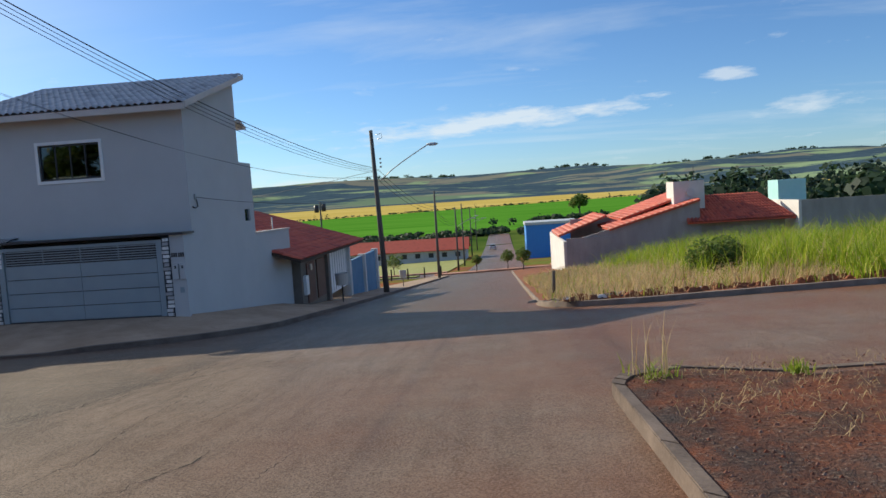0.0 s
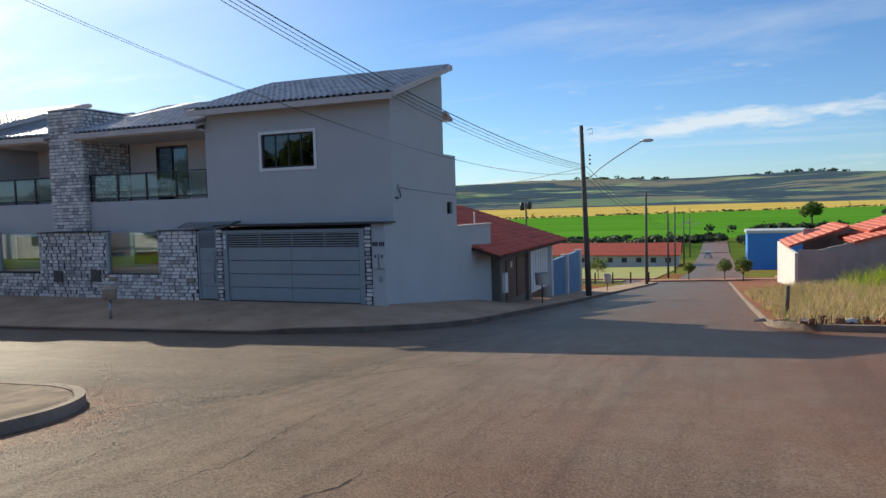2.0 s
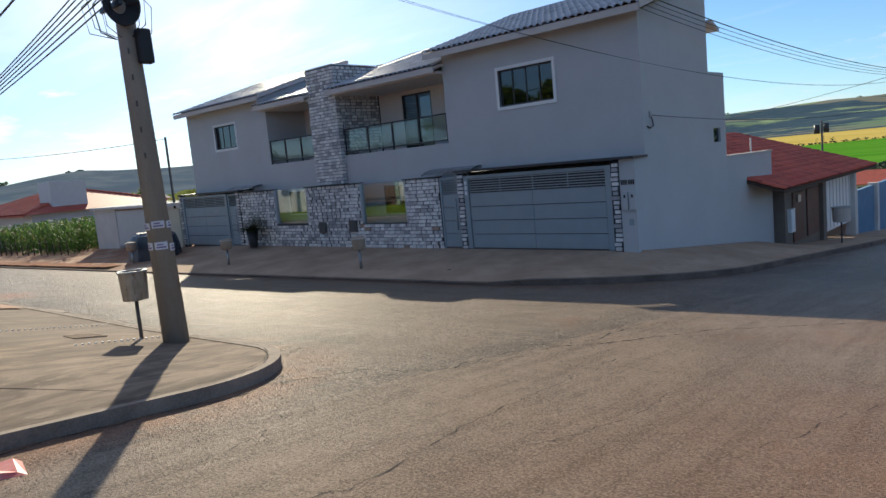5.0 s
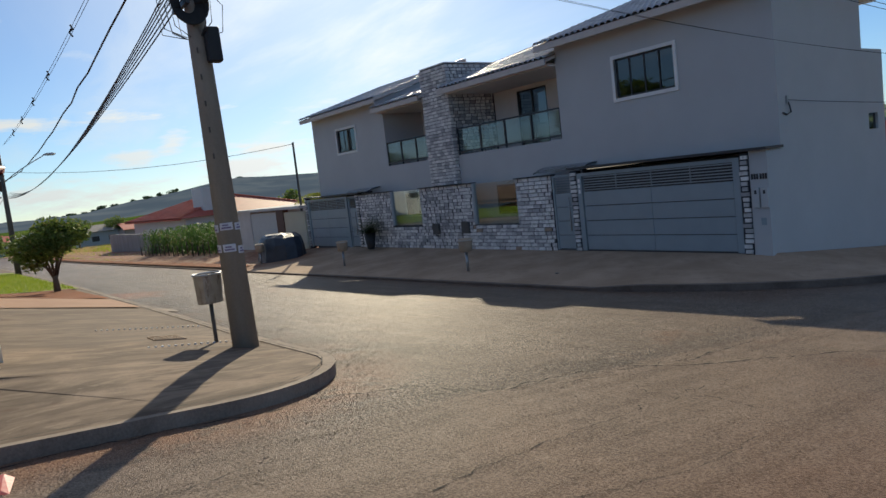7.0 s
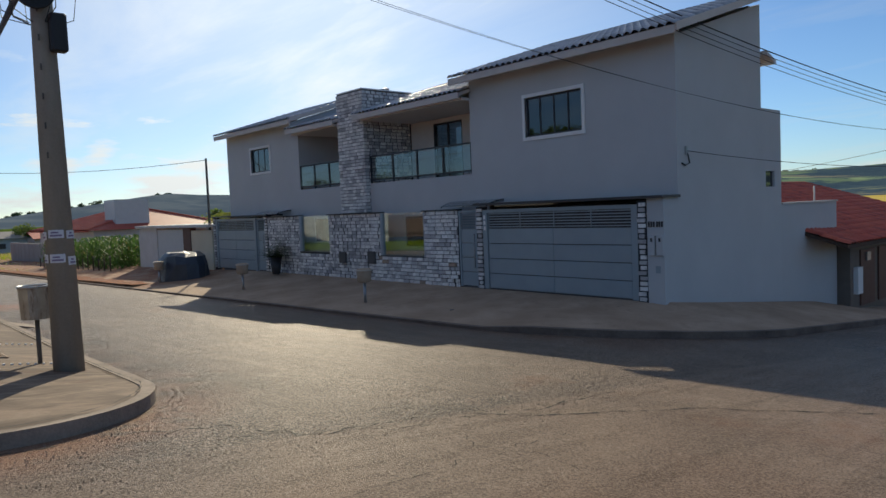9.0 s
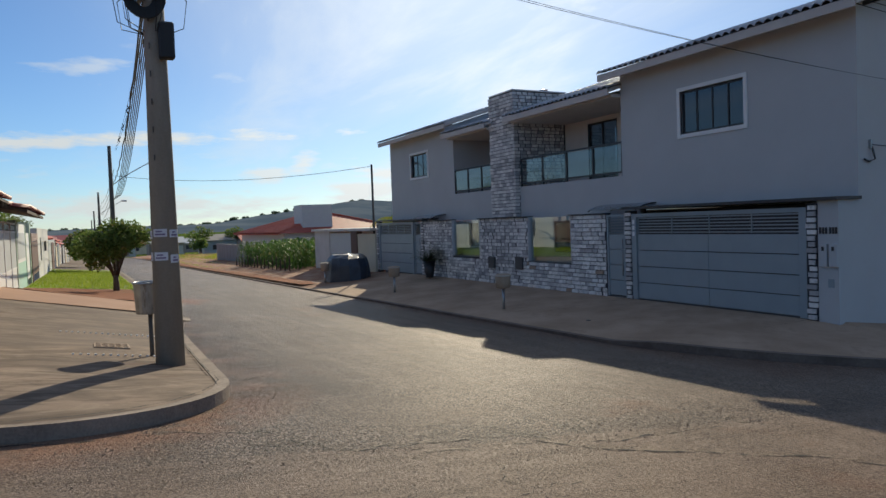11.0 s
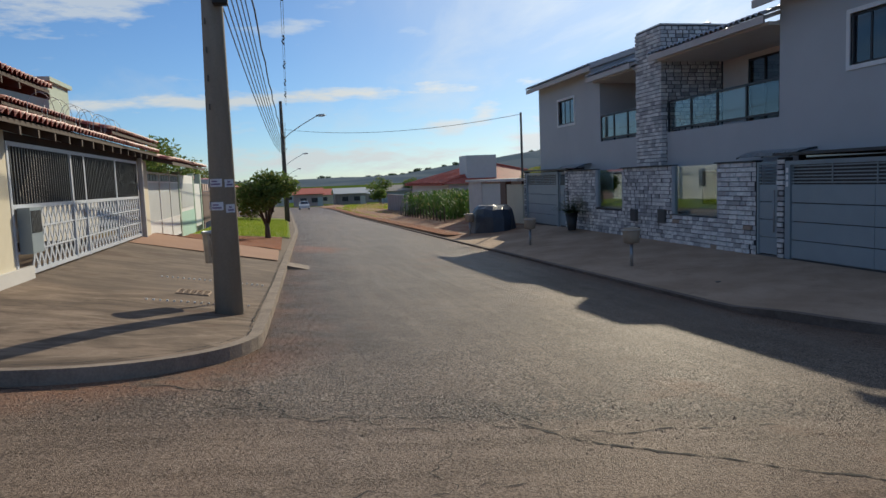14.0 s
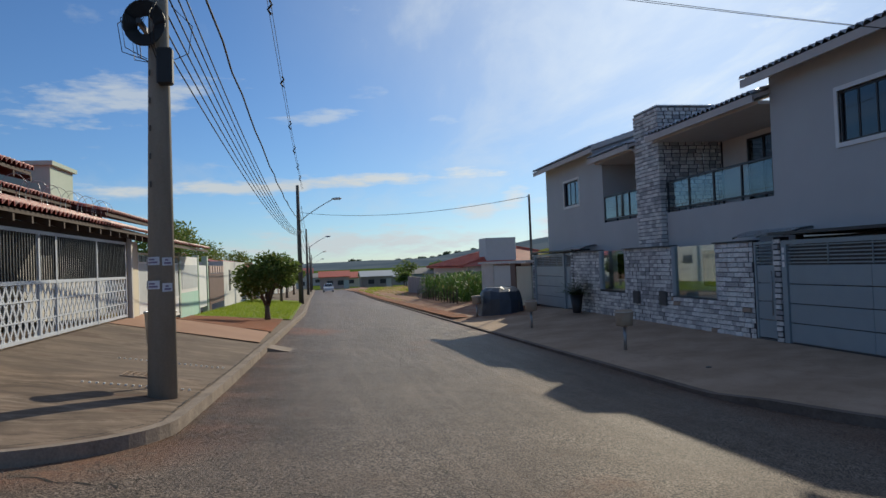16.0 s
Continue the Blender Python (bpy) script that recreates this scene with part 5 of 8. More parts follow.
def string_wires():
    x, y, z = POLE1 + Vector((-0.3, 0.05, 0.0))
    w = WEST[0]
    for k in range(6):
        cable("overhead_cable", (x + 0.05, y - 0.12 + 0.05 * k, z + 4.6 + 0.16 * k), (w[0], w[1] + 0.06 * k, w[2] + 4.5 + 0.06 * k), 0.75 + 0.07 * k, 0.011, "sagging black telephone cable between poles")
    cable("overhead_cable", (x + 0.2, y + 0.15, z + 6.2), (w[0] + 0.1, w[1] + 0.1, w[2] + 5.5), 0.8, 0.02, "thick twisted black power cable between poles", twist=0.02)
    for k in range(2):
        cable("overhead_cable", (x + 0.6, y + 0.85 + 0.08 * k, z + 8.4), (w[0] + 0.3, w[1] + 0.3 + 0.06 * k, w[2] + 7.5), 0.5 + 0.03 * k, 0.008, "thin overhead power line with spacers")
    for f in (0.22, 0.36, 0.5, 0.62, 0.74, 0.85):
        a, b = Vector((x + 0.6, y + 0.89, z + 8.4)), Vector((w[0] + 0.3, w[1] + 0.33, w[2] + 7.5))
        p = a.lerp(b, f)
        p.z -= 4 * 0.5 * f * (1 - f)
        bm = bmesh.new()
        tube(bm, [p + Vector((0, 0, 0.16)), p + Vector((0.05, 0.05, 0.06)), p + Vector((0, -0.05, -0.05)), p + Vector((0.03, 0.02, -0.17))], 0.03, 6)
        single("line_spacer", bm, M_CABLE, "black plastic spacer on the power line", "spacer", "line spacers")
    for p, q in zip(WEST, WEST[1:]):
        for k in range(4):
            cable("overhead_cable", (p[0], p[1] + 0.07 * k, p[2] + 4.6 + 0.6 * k), (q[0], q[1] + 0.07 * k, q[2] + 4.8 + 0.6 * k), 0.5, 0.014, "black cable between the poles down the street")
    # to the downhill street and the houses
    for k in range(4):
        cable("overhead_cable", (x + 0.12, y + 0.12, z + 7.75 - 0.07 * k), (P2[0] - 0.15, P2[1], P2[2] + 7.0 - 0.08 * k), 0.75 + 0.05 * k, 0.008 if k else 0.014, "sagging black cable over the junction")
    for k in range(2):
        cable("overhead_cable", (x + 0.1, y, z + 5.7 + 0.06 * k), (P2[0], P2[1], P2[2] + 6.6), 1.0 + 0.04 * k, 0.004, "thin sagging cable over the junction")
    cable("overhead_cable", (0.6, 0.36, 3.22), (P2[0] - 0.1, P2[1], P2[2] + 5.6), 0.35, 0.008, "thin service cable to the house wall")
    cable("overhead_cable", (w[0] + 0.1, w[1], w[2] + 6.0), (-23.6, -0.3, 4.9), 0.5, 0.012, "service cable across the street")
    for s in (-40, 8):
        cable("overhead_cable", (x, y - 0.1, z + 7.4 if s < 0 else z + 6.8), (s * 0.3 - 2, -44, 10.2), 0.6, 0.01, "thin cable running uphill")
    for p, q in zip(north_poles, north_poles[1:]):
        for k in range(3):
            cable("overhead_cable", (p[0], p[1], p[2] + 6.9 - 0.3 * k), (q[0], q[1], q[2] + 7.3 - 0.3 * k), 0.5, 0.013, "black cable down the slope")
    cable("overhead_cable", (P2[0], P2[1], P2[2] + 6.9), (-20, 34, 3.2), 0.4, 0.012, "service cable to a roof")


string_wires()

# ---- bins and post boxes ----
M_BIN = plain("galvanised_bin", (0.42, 0.36, 0.29), (0.55, 0.48, 0.40), 0.45, 0.5, scale=5, fine=40, streak=(4, 4, 0.6))
M_PLASTIC = plain("pale_plastic", (0.46, 0.42, 0.37), (0.55, 0.50, 0.45), 0.6, bump=0.05)


def galvanised():
    """Dull zinc with rust runs and grime."""
    m = Mat("galvanised_basket", 0.45, 0.45)
    run = m.noise(9, 5, 0.7, (1, 1, 0.15))
    c = m.mix(m.ramp(m.noise(4, 4), 0.35, 0.65), (0.28, 0.245, 0.20), (0.42, 0.38, 0.32))
    c = m.mix(m.math("MULTIPLY", m.ramp(run, 0.52, 0.6), 0.85), c, (0.16, 0.10, 0.06))
    m.color(c).bump(run, 0.3, 0.01)
    return m.m


M_GALV = galvanised()


def street_bin(x, y, z, r=0.24, h=0.55, post=0.62, mat=None, label="", group="street bins", n=18, square=False):
    """A basket for rubbish on a post."""
    t = thing("street_bin", (x, y, z), label, "bin", group)
    bm = bmesh.new()
    tube(bm, [(x, y, z - 0.1), (x, y, z + post)], 0.028, 8)
    part("post", bm, M_POLE_DARK, t)
    bm = bmesh.new()
    prof = [(0.0, post), (r * 0.9, post), (r, post + h), (r - 0.015, post + h), (r * 0.9 - 0.015, post + 0.02), (0.0, post + 0.02)]
    rings = []
    for rad, zz in prof:
        rings.append([bm.verts.new((x + max(rad, 0.001) * math.cos(k * math.tau / n + 0.4), y + max(rad, 0.001) * math.sin(k * math.tau / n + 0.4), z + zz)) for k in range(n)])
    for a, b in zip(rings, rings[1:]):
        for k in range(n):
            bm.faces.new((a[k], a[(k + 1) % n], b[(k + 1) % n], b[k]))
    part("basket", bm, mat or M_BIN, t)
    bm = bmesh.new()
    tube(bm, [(x + r * math.cos(a), y + r * math.sin(a), z + post + h) for a in [k * math.tau / 20 for k in range(21)]], 0.016, 6)
    part("rim", bm, M_STEEL, t)
    return t


street_bin(-1.07, -12.3, POLE1.z - 0.02, 0.19, 0.4, 0.6, M_GALV, label="round galvanised rubbish basket on a dark post")


def sw_top(x, y):
    return road_z(x, -4.7) + 0.05 if y < -4 else lerp(road_z(x, -4.7) + 0.047, z_nw(x, -0.5), (y + 4.7) / 4.2)


M_HOLDER = plain("weathered_fibre", (0.36, 0.27, 0.19), (0.46, 0.37, 0.28), 0.8, scale=4, fine=40, bump=0.3)


def post_box(x, y, z, label):
    t = thing("letter_box", (x, y, z), label, "letter box", "pavement letter boxes")
    bm = bmesh.new()
    tube(bm, [(x, y, z - 0.1), (x, y, z + 0.55)], 0.04, 8)
    part("post", bm, M_STEEL, t)
    bm = bmesh.new()
    tube(bm, [(x, y, z + 0.53), (x, y, z + 0.55), (x, y, z + 0.86), (x, y, z + 0.9)], [0.1, 0.185, 0.205, 0.18], 14)
    part("body", bm, M_HOLDER, t)
    bm = bmesh.new()
    tube(bm, [(x, y, z + 0.84), (x, y, z + 0.87)], [0.225, 0.225], 14)
    part("lid", bm, M_PLASTIC, t)
    return t


for bx, by in ((-6.65, -3.45), (-13.95, -3.4), (-21.6, -3.5)):
    post_box(bx, by, sw_top(bx, by), "round weathered brown rubbish holder on a short steel post")
street_bin(2.3, 10.8, road_z(2.3, 10.8) + 0.15, 0.3, 0.5, 0.75, M_PLASTIC, "pale round rubbish holder on a post")
street_bin(2.4, 29.0, road_z(2.4, 29) + 0.15, 0.26, 0.5, 0.6, M_PLASTIC, "pale round rubbish holder on a post")


# ---- plants on the pavement ----
def leaf_material(name, a, b, c):
    m = Mat(name, 0.6, 0.0, 0.3)
    i = m.island()
    col = m.mix(m.ramp(i, 0.0, 0.7), a, b)
    col = m.mix(m.ramp(i, 0.85, 0.95), col, c)
    m.color(col)
    m.b.inputs["Subsurface Weight"].default_value = 0.0
    tr = node(m.nt, "ShaderNodeBsdfTranslucent")
    m.link(col, tr.inputs[0])
    mx = node(m.nt, "ShaderNodeMixShader"); mx.inputs[0].default_value = 0.45
    m.link(m.b.outputs[0], mx.inputs[1]); m.link(tr.outputs[0], mx.inputs[2]); m.link(mx.outputs[0], m.o.inputs[0])
    return m.m


M_LEAF = leaf_material("tree_leaf", (0.095, 0.15, 0.035), (0.16, 0.225, 0.055), (0.26, 0.26, 0.08))
M_PALM = leaf_material("palm_leaf", (0.07, 0.12, 0.045), (0.11, 0.17, 0.06), (0.18, 0.18, 0.08))
M_CORN = leaf_material("corn_leaf", (0.055, 0.12, 0.022), (0.10, 0.19, 0.04), (0.24, 0.24, 0.09))
M_GRASS = leaf_material("tall_grass", (0.17, 0.29, 0.02), (0.38, 0.46, 0.035), (0.58, 0.54, 0.12))
M_STRAW = leaf_material("dry_grass", (0.50, 0.36, 0.18), (0.64, 0.49, 0.27), (0.33, 0.21, 0.11))
M_LAWN = leaf_material("lawn", (0.20, 0.29, 0.025), (0.32, 0.40, 0.04), (0.42, 0.43, 0.09))
M_BARK = plain("bark", (0.10, 0.075, 0.055), (0.17, 0.13, 0.10), 0.9, scale=6, fine=40, bump=0.8, dist=0.02, streak=(2, 2, 0.4))
M_POT = plain("black_pot", (0.02, 0.02, 0.022), (0.035, 0.035, 0.037), 0.5)


def blades(name, spots, material, label, category, seed=1, bend=0.35, wide=0.012, seg=3, parent=None):
    """Grass-like blades. spots: x, y, z, height; each blade is one island of a few faces."""
    rng = random.Random(seed)
    verts, faces = [], []
    for x, y, z, h in spots:
        a = rng.uniform(0, math.tau)
        ca, sa = math.cos(a), math.sin(a)
        l = h * rng.uniform(0.1, bend + 0.1)
        w = wide * rng.uniform(0.7, 1.4)
        o = len(verts)
        for s in range(seg + 1):
            f = s / seg
            px, py, pz = x + ca * l * f * f, y + sa * l * f * f, z + h * f * (1 - 0.18 * f * bend)
            k = w * (1 - f * 0.9)
            verts += [(px - sa * k, py + ca * k, pz), (px + sa * k, py - ca * k, pz)]
        faces += [(o + 2 * s, o + 2 * s + 1, o + 2 * s + 3, o + 2 * s + 2) for s in range(seg)]
    me = bpy.data.meshes.new(name)
    me.from_pydata(verts, [], faces)
    me.materials.append(material)
    ob = new(name, me)
    if parent is None:
        return tagged(ob, label, category, kind="stuff")
    ob.parent = parent
    me.transform(Matrix.Translation(-Vector(parent.location)))
    return ob


def leaf_cloud(name, parent, centres, count, size, material, seed=1, flat=0.6):
    """A crown of small folded leaves round clump centres (x, y, z, r)."""
    rng = random.Random(seed)
    verts, faces = [], []
    total = sum(c[3] ** 2 for c in centres)
    for cx, cy, cz, r in centres:
        for _ in range(int(count * r * r / total)):
            d = Vector((rng.gauss(0, 1), rng.gauss(0, 1), rng.gauss(0, 1))).normalized() * r * rng.uniform(0.45, 1.05)
            p = Vector((cx, cy, cz)) + Vector((d.x, d.y, d.z * 0.85))
            u = Vector((rng.gauss(0, 1), rng.gauss(0, 1), rng.gauss(0, flat))).normalized()
            v = u.cross(Vector((rng.gauss(0, 1), rng.gauss(0, 1), rng.gauss(0, 1)))).normalized()
            s = size * rng.uniform(0.6, 1.3)
            o = len(verts)
            verts += [tuple(p - u * s), tuple(p + v * s * 0.42), tuple(p + u * s), tuple(p - v * s * 0.42)]
            faces.append((o, o + 1, o + 2, o + 3))
    me = bpy.data.meshes.new(name)
    me.from_pydata(verts, [], faces)
    me.materials.append(material)
    ob = new(name, me)
    ob.parent = parent
    me.transform(Matrix.Translation(-Vector(parent.location)))
    return ob


def tree(x, y, z, h, spread, label, seed=1, trunk=0.09, leaves=7000, size=0.07, mat=None, fork=0.35, category="tree", group=""):
    """A trunk that forks into limbs and bears a clumped crown."""
    rng = random.Random(seed)
    t = thing("tree", (x, y, z), label, category, group)
    bm = bmesh.new()
    top = z + h * fork
    tube(bm, [(x, y, z - 0.1), (x + 0.03 * h * 0.3, y, z + h * fork * 0.5), (x, y, top)], [trunk * 1.25, trunk, trunk * 0.8], 9)
    clumps = []
    for k in range(9):
        a = k * 2.4 + rng.uniform(-0.4, 0.4)
        rr = spread * rng.uniform(0.35, 0.72)
        zz = z + h * rng.uniform(fork + 0.15, 0.84)
        e = (x + rr * math.cos(a), y + rr * math.sin(a), zz)
        mid = (x + rr * 0.4 * math.cos(a), y + rr * 0.4 * math.sin(a), lerp(top, zz, 0.55))
        tube(bm, [(x, y, top - 0.08 * h * rng.random()), mid, e], [trunk * 0.55, trunk * 0.35, trunk * 0.12], 6)
        clumps.append((*e, spread * rng.uniform(0.32, 0.5)))
    clumps.append((x, y, z + h * 0.84, spread * 0.42))
    part("trunk", bm, M_BARK, t)
    leaf_cloud("crown", t, clumps, leaves, size, mat or M_LEAF, seed)
    return t


tree(-17.8, -12.1, road_z(-17.8, -11.6) + 0.14, 2.5, 1.28, "small round leafy street tree in a soil patch", 4, 0.1, 6500, 0.075, fork=0.24)


def potted_palm(x, y, z):
    t = thing("potted_plant", (x, y, z), "bushy palm in a tall black pot by the gate", "plant")
    bm = bmesh.new()
    tube(bm, [(x, y, z), (x, y, z + 0.02), (x, y, z + 0.62), (x, y, z + 0.66), (x, y, z + 0.6)], [0.13, 0.15, 0.235, 0.25, 0.2], 16)
    part("pot", bm, M_POT, t)
    rng = random.Random(8)
    verts, faces = [], []
    for k in range(105):
        a, tilt = rng.uniform(0, math.tau), rng.uniform(0.1, 1.2)
        l = rng.uniform(0.55, 1.08)
        for s in range(14):
            f = (s + 1) / 14
            r = l * math.sin(tilt) * f
            pz = z + 0.6 + l * math.cos(tilt) * f - 0.3 * f * f * math.sin(tilt)
            p = Vector((x + r * math.cos(a), y + r * math.sin(a), pz))
            for sd in (-1, 1):
                q = Vector((-math.sin(a) * sd, math.cos(a) * sd, 0.25)) * 0.13 * (1.1 - f * 0.7) + Vector((math.cos(a), math.sin(a), -0.2)) * 0.06
                o = len(verts)
                n = Vector((math.cos(a), math.sin(a), 0)) * 0.028
                verts += [tuple(p - n), tuple(p + n), tuple(p + q)]
                faces.append((o, o + 1, o + 2))
    me = bpy.data.meshes.new("fronds")
    me.from_pydata(verts, [], faces)
    me.materials.append(M_PALM)
    ob = new("fronds", me)
    ob.parent = t
    me.transform(Matrix.Translation(-Vector((x, y, z))))


potted_palm(-15.95, -1.05, -0.1)

# ---- south side of the side street ----
M_CREAM = plain("cream_render", (0.62, 0.55, 0.40), (0.72, 0.65, 0.50), 0.85, scale=0.9, fine=60, bump=0.15)
M_PALEGATE = plain("pale_gate_paint", (0.52, 0.55, 0.60), (0.60, 0.63, 0.68), 0.45, bump=0.05)
M_GREENISH = plain("pale_green_render", (0.42, 0.52, 0.42), (0.50, 0.58, 0.48), 0.85)
M_MINT = plain("mint_paint", (0.36, 0.60, 0.50), (0.45, 0.64, 0.54), 0.75)
M_BROWN = plain("brown_gate", (0.10, 0.045, 0.03), (0.14, 0.065, 0.045), 0.6)
M_OLDWALL = plain("old_white_wall", (0.55, 0.53, 0.50), (0.70, 0.68, 0.65), 0.9, scale=1.2)
M_ROSE = plain("rose_render", (0.52, 0.38, 0.33), (0.58, 0.43, 0.38), 0.85)
M_WOOD = plain("dark_rafter", (0.05, 0.03, 0.02), (0.08, 0.05, 0.035), 0.8)
M_FROST = plain("frosted_panel", (0.50, 0.52, 0.52), (0.56, 0.58, 0.58), 0.5, bump=0.05)


# plaster tone lowered to carry the shade inside the porch
M_INNER_SHADE = plain("shade_toned_plaster", (0.15, 0.11, 0.10), (0.2, 0.15, 0.13), 0.9)


def left_house():
    h = thing("house", (-5, -18, 0.8), "cream single-storey house with dark red tiled porch roof", "house")
    boxpart("front_wall", (-1.55, -0.2, -15.1, -14.9, 0.3, 3.05), M_CREAM, h)
    boxpart("side_wall", (-0.4, -0.2, -40, -15.1, 0.3, 3.05), M_CREAM, h)
    bm = bmesh.new()
    box(bm, -2.05, -0.62, -14.9, -14.84, 0.4, 1.02)
    part("worn_plinth", bm, M_OLDWALL, h, "stained plinth with peeling paint")
    boxpart("inner_wall", (-12, -0.4, -19.6, -19.4, 0.3, 4.0), M_INNER_SHADE, h)
    boxpart("end_pillar", (-10.9, -10.2, -15.2, -14.85, 0.3, 2.75), M_CREAM, h)
    boxpart("drain_pipe", (-10.16, -10.06, -14.9, -14.8, 0.7, 2.8), M_OLDWALL, h)
    boxpart("porch_floor", (-10.6, -0.4, -19.4, -15.0, 0.6, 0.84), M_CONCRETE, h)
    boxpart("upper_gable", (-5.8, -0.7, -16.9, -16.7, 2.9, 4.1), M_ROSE, h, "rose-coloured gable wall")
    boxpart("lintel", (-10.3, -1.5, -15.1, -14.95, 2.66, 2.84), M_WOOD, h)
    for corners, nm in ((((-0.5, -14.58, 2.93), (-11.0, -14.58, 2.93), (-11.0, -17.0, 3.69), (-0.5, -17.0, 3.69)), "porch_roof"),
                        (((0.15, -15.6, 3.94), (-6.1, -15.6, 3.94), (-6.1, -19.5, 5.02), (0.15, -19.5, 5.02)), "main_roof"),
                        (((-6.0, -16.4, 3.75), (-13.5, -16.4, 3.75), (-13.5, -20, 4.7), (-6.0, -20, 4.7)), "rear_roof")):
        bm = bmesh.new()
        slab_quad(bm, corners, 0.06)
        part(nm, bm, M_WOOD, h, "dark red clay tiled roof on dark rafters")
        tiles(corners, 0.2, 0.36, M_DARK_TILE, h, "roof_tiles", arch=0.42)
        (xa, ya, za), (xb, _, _) = corners[0], corners[1]
        n = int(abs(xb - xa) / 0.7)
        for k in range(n + 1):
            x = lerp(xa, xb, k / n)
            y1, z1 = corners[3][1], corners[3][2]
            bm = bmesh.new()
            f = 0.5
            solid(bm, [(x - 0.03, ya, za - 0.18), (x + 0.03, ya, za - 0.18), (x + 0.03, lerp(ya, y1, f), lerp(za, z1, f) - 0.18), (x - 0.03, lerp(ya, y1, f), lerp(za, z1, f) - 0.18)],
                  [(x - 0.03, ya, za - 0.07), (x + 0.03, ya, za - 0.07), (x + 0.03, lerp(ya, y1, f), lerp(za, z1, f) - 0.07), (x - 0.03, lerp(ya, y1, f), lerp(za, z1, f) - 0.07)])
            part("rafter", bm, M_WOOD, h)
    boxpart("water_tank_house", (-14.9, -13.0, -20.5, -17.6, 3.2, 5.1), M_GREENISH, h, "pale green water tank block")
    boxpart("tank_cornice", (-15.0, -12.9, -20.6, -17.5, 5.1, 5.22), M_GREENISH, h)
    # meter and bars
    boxpart("meter_box", (-0.6, -0.3, -14.9, -14.78, 1.86, 2.2), M_OLDWALL, h, "small cream meter box")
    boxpart("wall_bar", (-1.18, -1.09, -14.895, -14.885, 2.42, 2.56), M_DARK, h)
    for k in (1, 2):
        boxpart("wall_bar", (-1.18 + 0.11 * k, -1.09 + 0.11 * k, -14.895, -14.885, 2.42, 2.56), M_DARK, h)


def lattice_gate():
    g = thing("driveway_gate", (-5.9, -14.9, 0.88), "pale blue-grey driveway gate with wavy lattice below dark bars", "gate")
    y = -14.92
    posts = [-1.6, -4.4, -5.2, -7.6, -9.9]
    for x in posts:
        boxpart("upright", (x - 0.035, x + 0.035, y - 0.03, y + 0.03, 0.88, 2.7), M_PALEGATE, g)
    for z in (0.92, 1.84, 2.68):
        boxpart("rail", (-9.9, -1.6, y - 0.025, y + 0.025, z - 0.03, z + 0.03), M_PALEGATE, g)
    for z in (1.22, 1.54):
        boxpart("thin_rail", (-9.9, -1.6, y + 0.0, y + 0.02, z - 0.012, z + 0.012), M_PALEGATE, g)
    n = 62
    for k in range(n):
        x = lerp(-9.85, -2.3, k / (n - 1))
        bm = bmesh.new()
        s = 1 if k % 2 else -1
        m = 12
        for i in range(m):
            za, zb = lerp(0.92, 1.84, i / m), lerp(0.92, 1.84, (i + 1) / m)
            xa, xb = x + s * 0.045 * math.sin(i / m * 6 * math.pi), x + s * 0.045 * math.sin((i + 1) / m * 6 * math.pi)
            solid(bm, [(xa - 0.029, y - 0.006, za), (xa + 0.029, y - 0.006, za), (xa + 0.029, y + 0.006, za), (xa - 0.029, y + 0.006, za)],
                  [(xb - 0.029, y - 0.006, zb), (xb + 0.029, y - 0.006, zb), (xb + 0.029, y + 0.006, zb), (xb - 0.029, y + 0.006, zb)])
        bmesh.ops.remove_doubles(bm, verts=bm.verts, dist=0.0001)
        part("wavy_bar", bm, M_PALEGATE, g)
    n = 74
    for k in range(n):
        x = lerp(-9.9, -1.65, (k + 0.5) / n)
        boxpart("bar", (x - 0.013, x + 0.013, y + 0.0, y + 0.025, 1.87, 2.66), M_DARK, g)
    boxpart("letter_cage", (-2.2, -1.75, y + 0.02, y + 0.18, 1.2, 1.82), M_GATE, g, "pale metal letter cage")
    for k in range(8):
        boxpart("cage_slat", (-2.16 + 0.05 * k, -2.13 + 0.05 * k, y + 0.18, y + 0.19, 1.48, 1.78), M_DARK, g)


left_house()
lattice_gate()


def razor_wire(x0, x1, y, z, n, r, label):
    t = thing("razor_wire", ((x0 + x1) / 2, y, z), label, "razor wire", "razor wire coils")
    bm = bmesh.new()
    pts = []
    for i in range(n * 18 + 1):
        a = i / 18 * math.tau
        pts.append((lerp(x0, x1, i / (n * 18)) + 0.12 * math.sin(a * 0.5), y + r * 0.6 * math.cos(a), z + r + r * math.sin(a)))
    tube(bm, pts, 0.005, 4)
    part("coil", bm, M_STEEL, t)
    for k in range(n + 1):
        x = lerp(x0, x1, k / n)
        bm = bmesh.new()
        tube(bm, [(x, y, z - 0.15), (x, y, z + 0.1)], 0.008, 4)
        part("stay", bm, M_STEEL, t)


razor_wire(-10.3, -4.5, -15.4, 3.22, 11, 0.26, "coil of razor wire over the porch tiles")
razor_wire(-1.4, -0.2, -15.0, 3.05, 5, 0.26, "coil of razor wire on the cream wall")


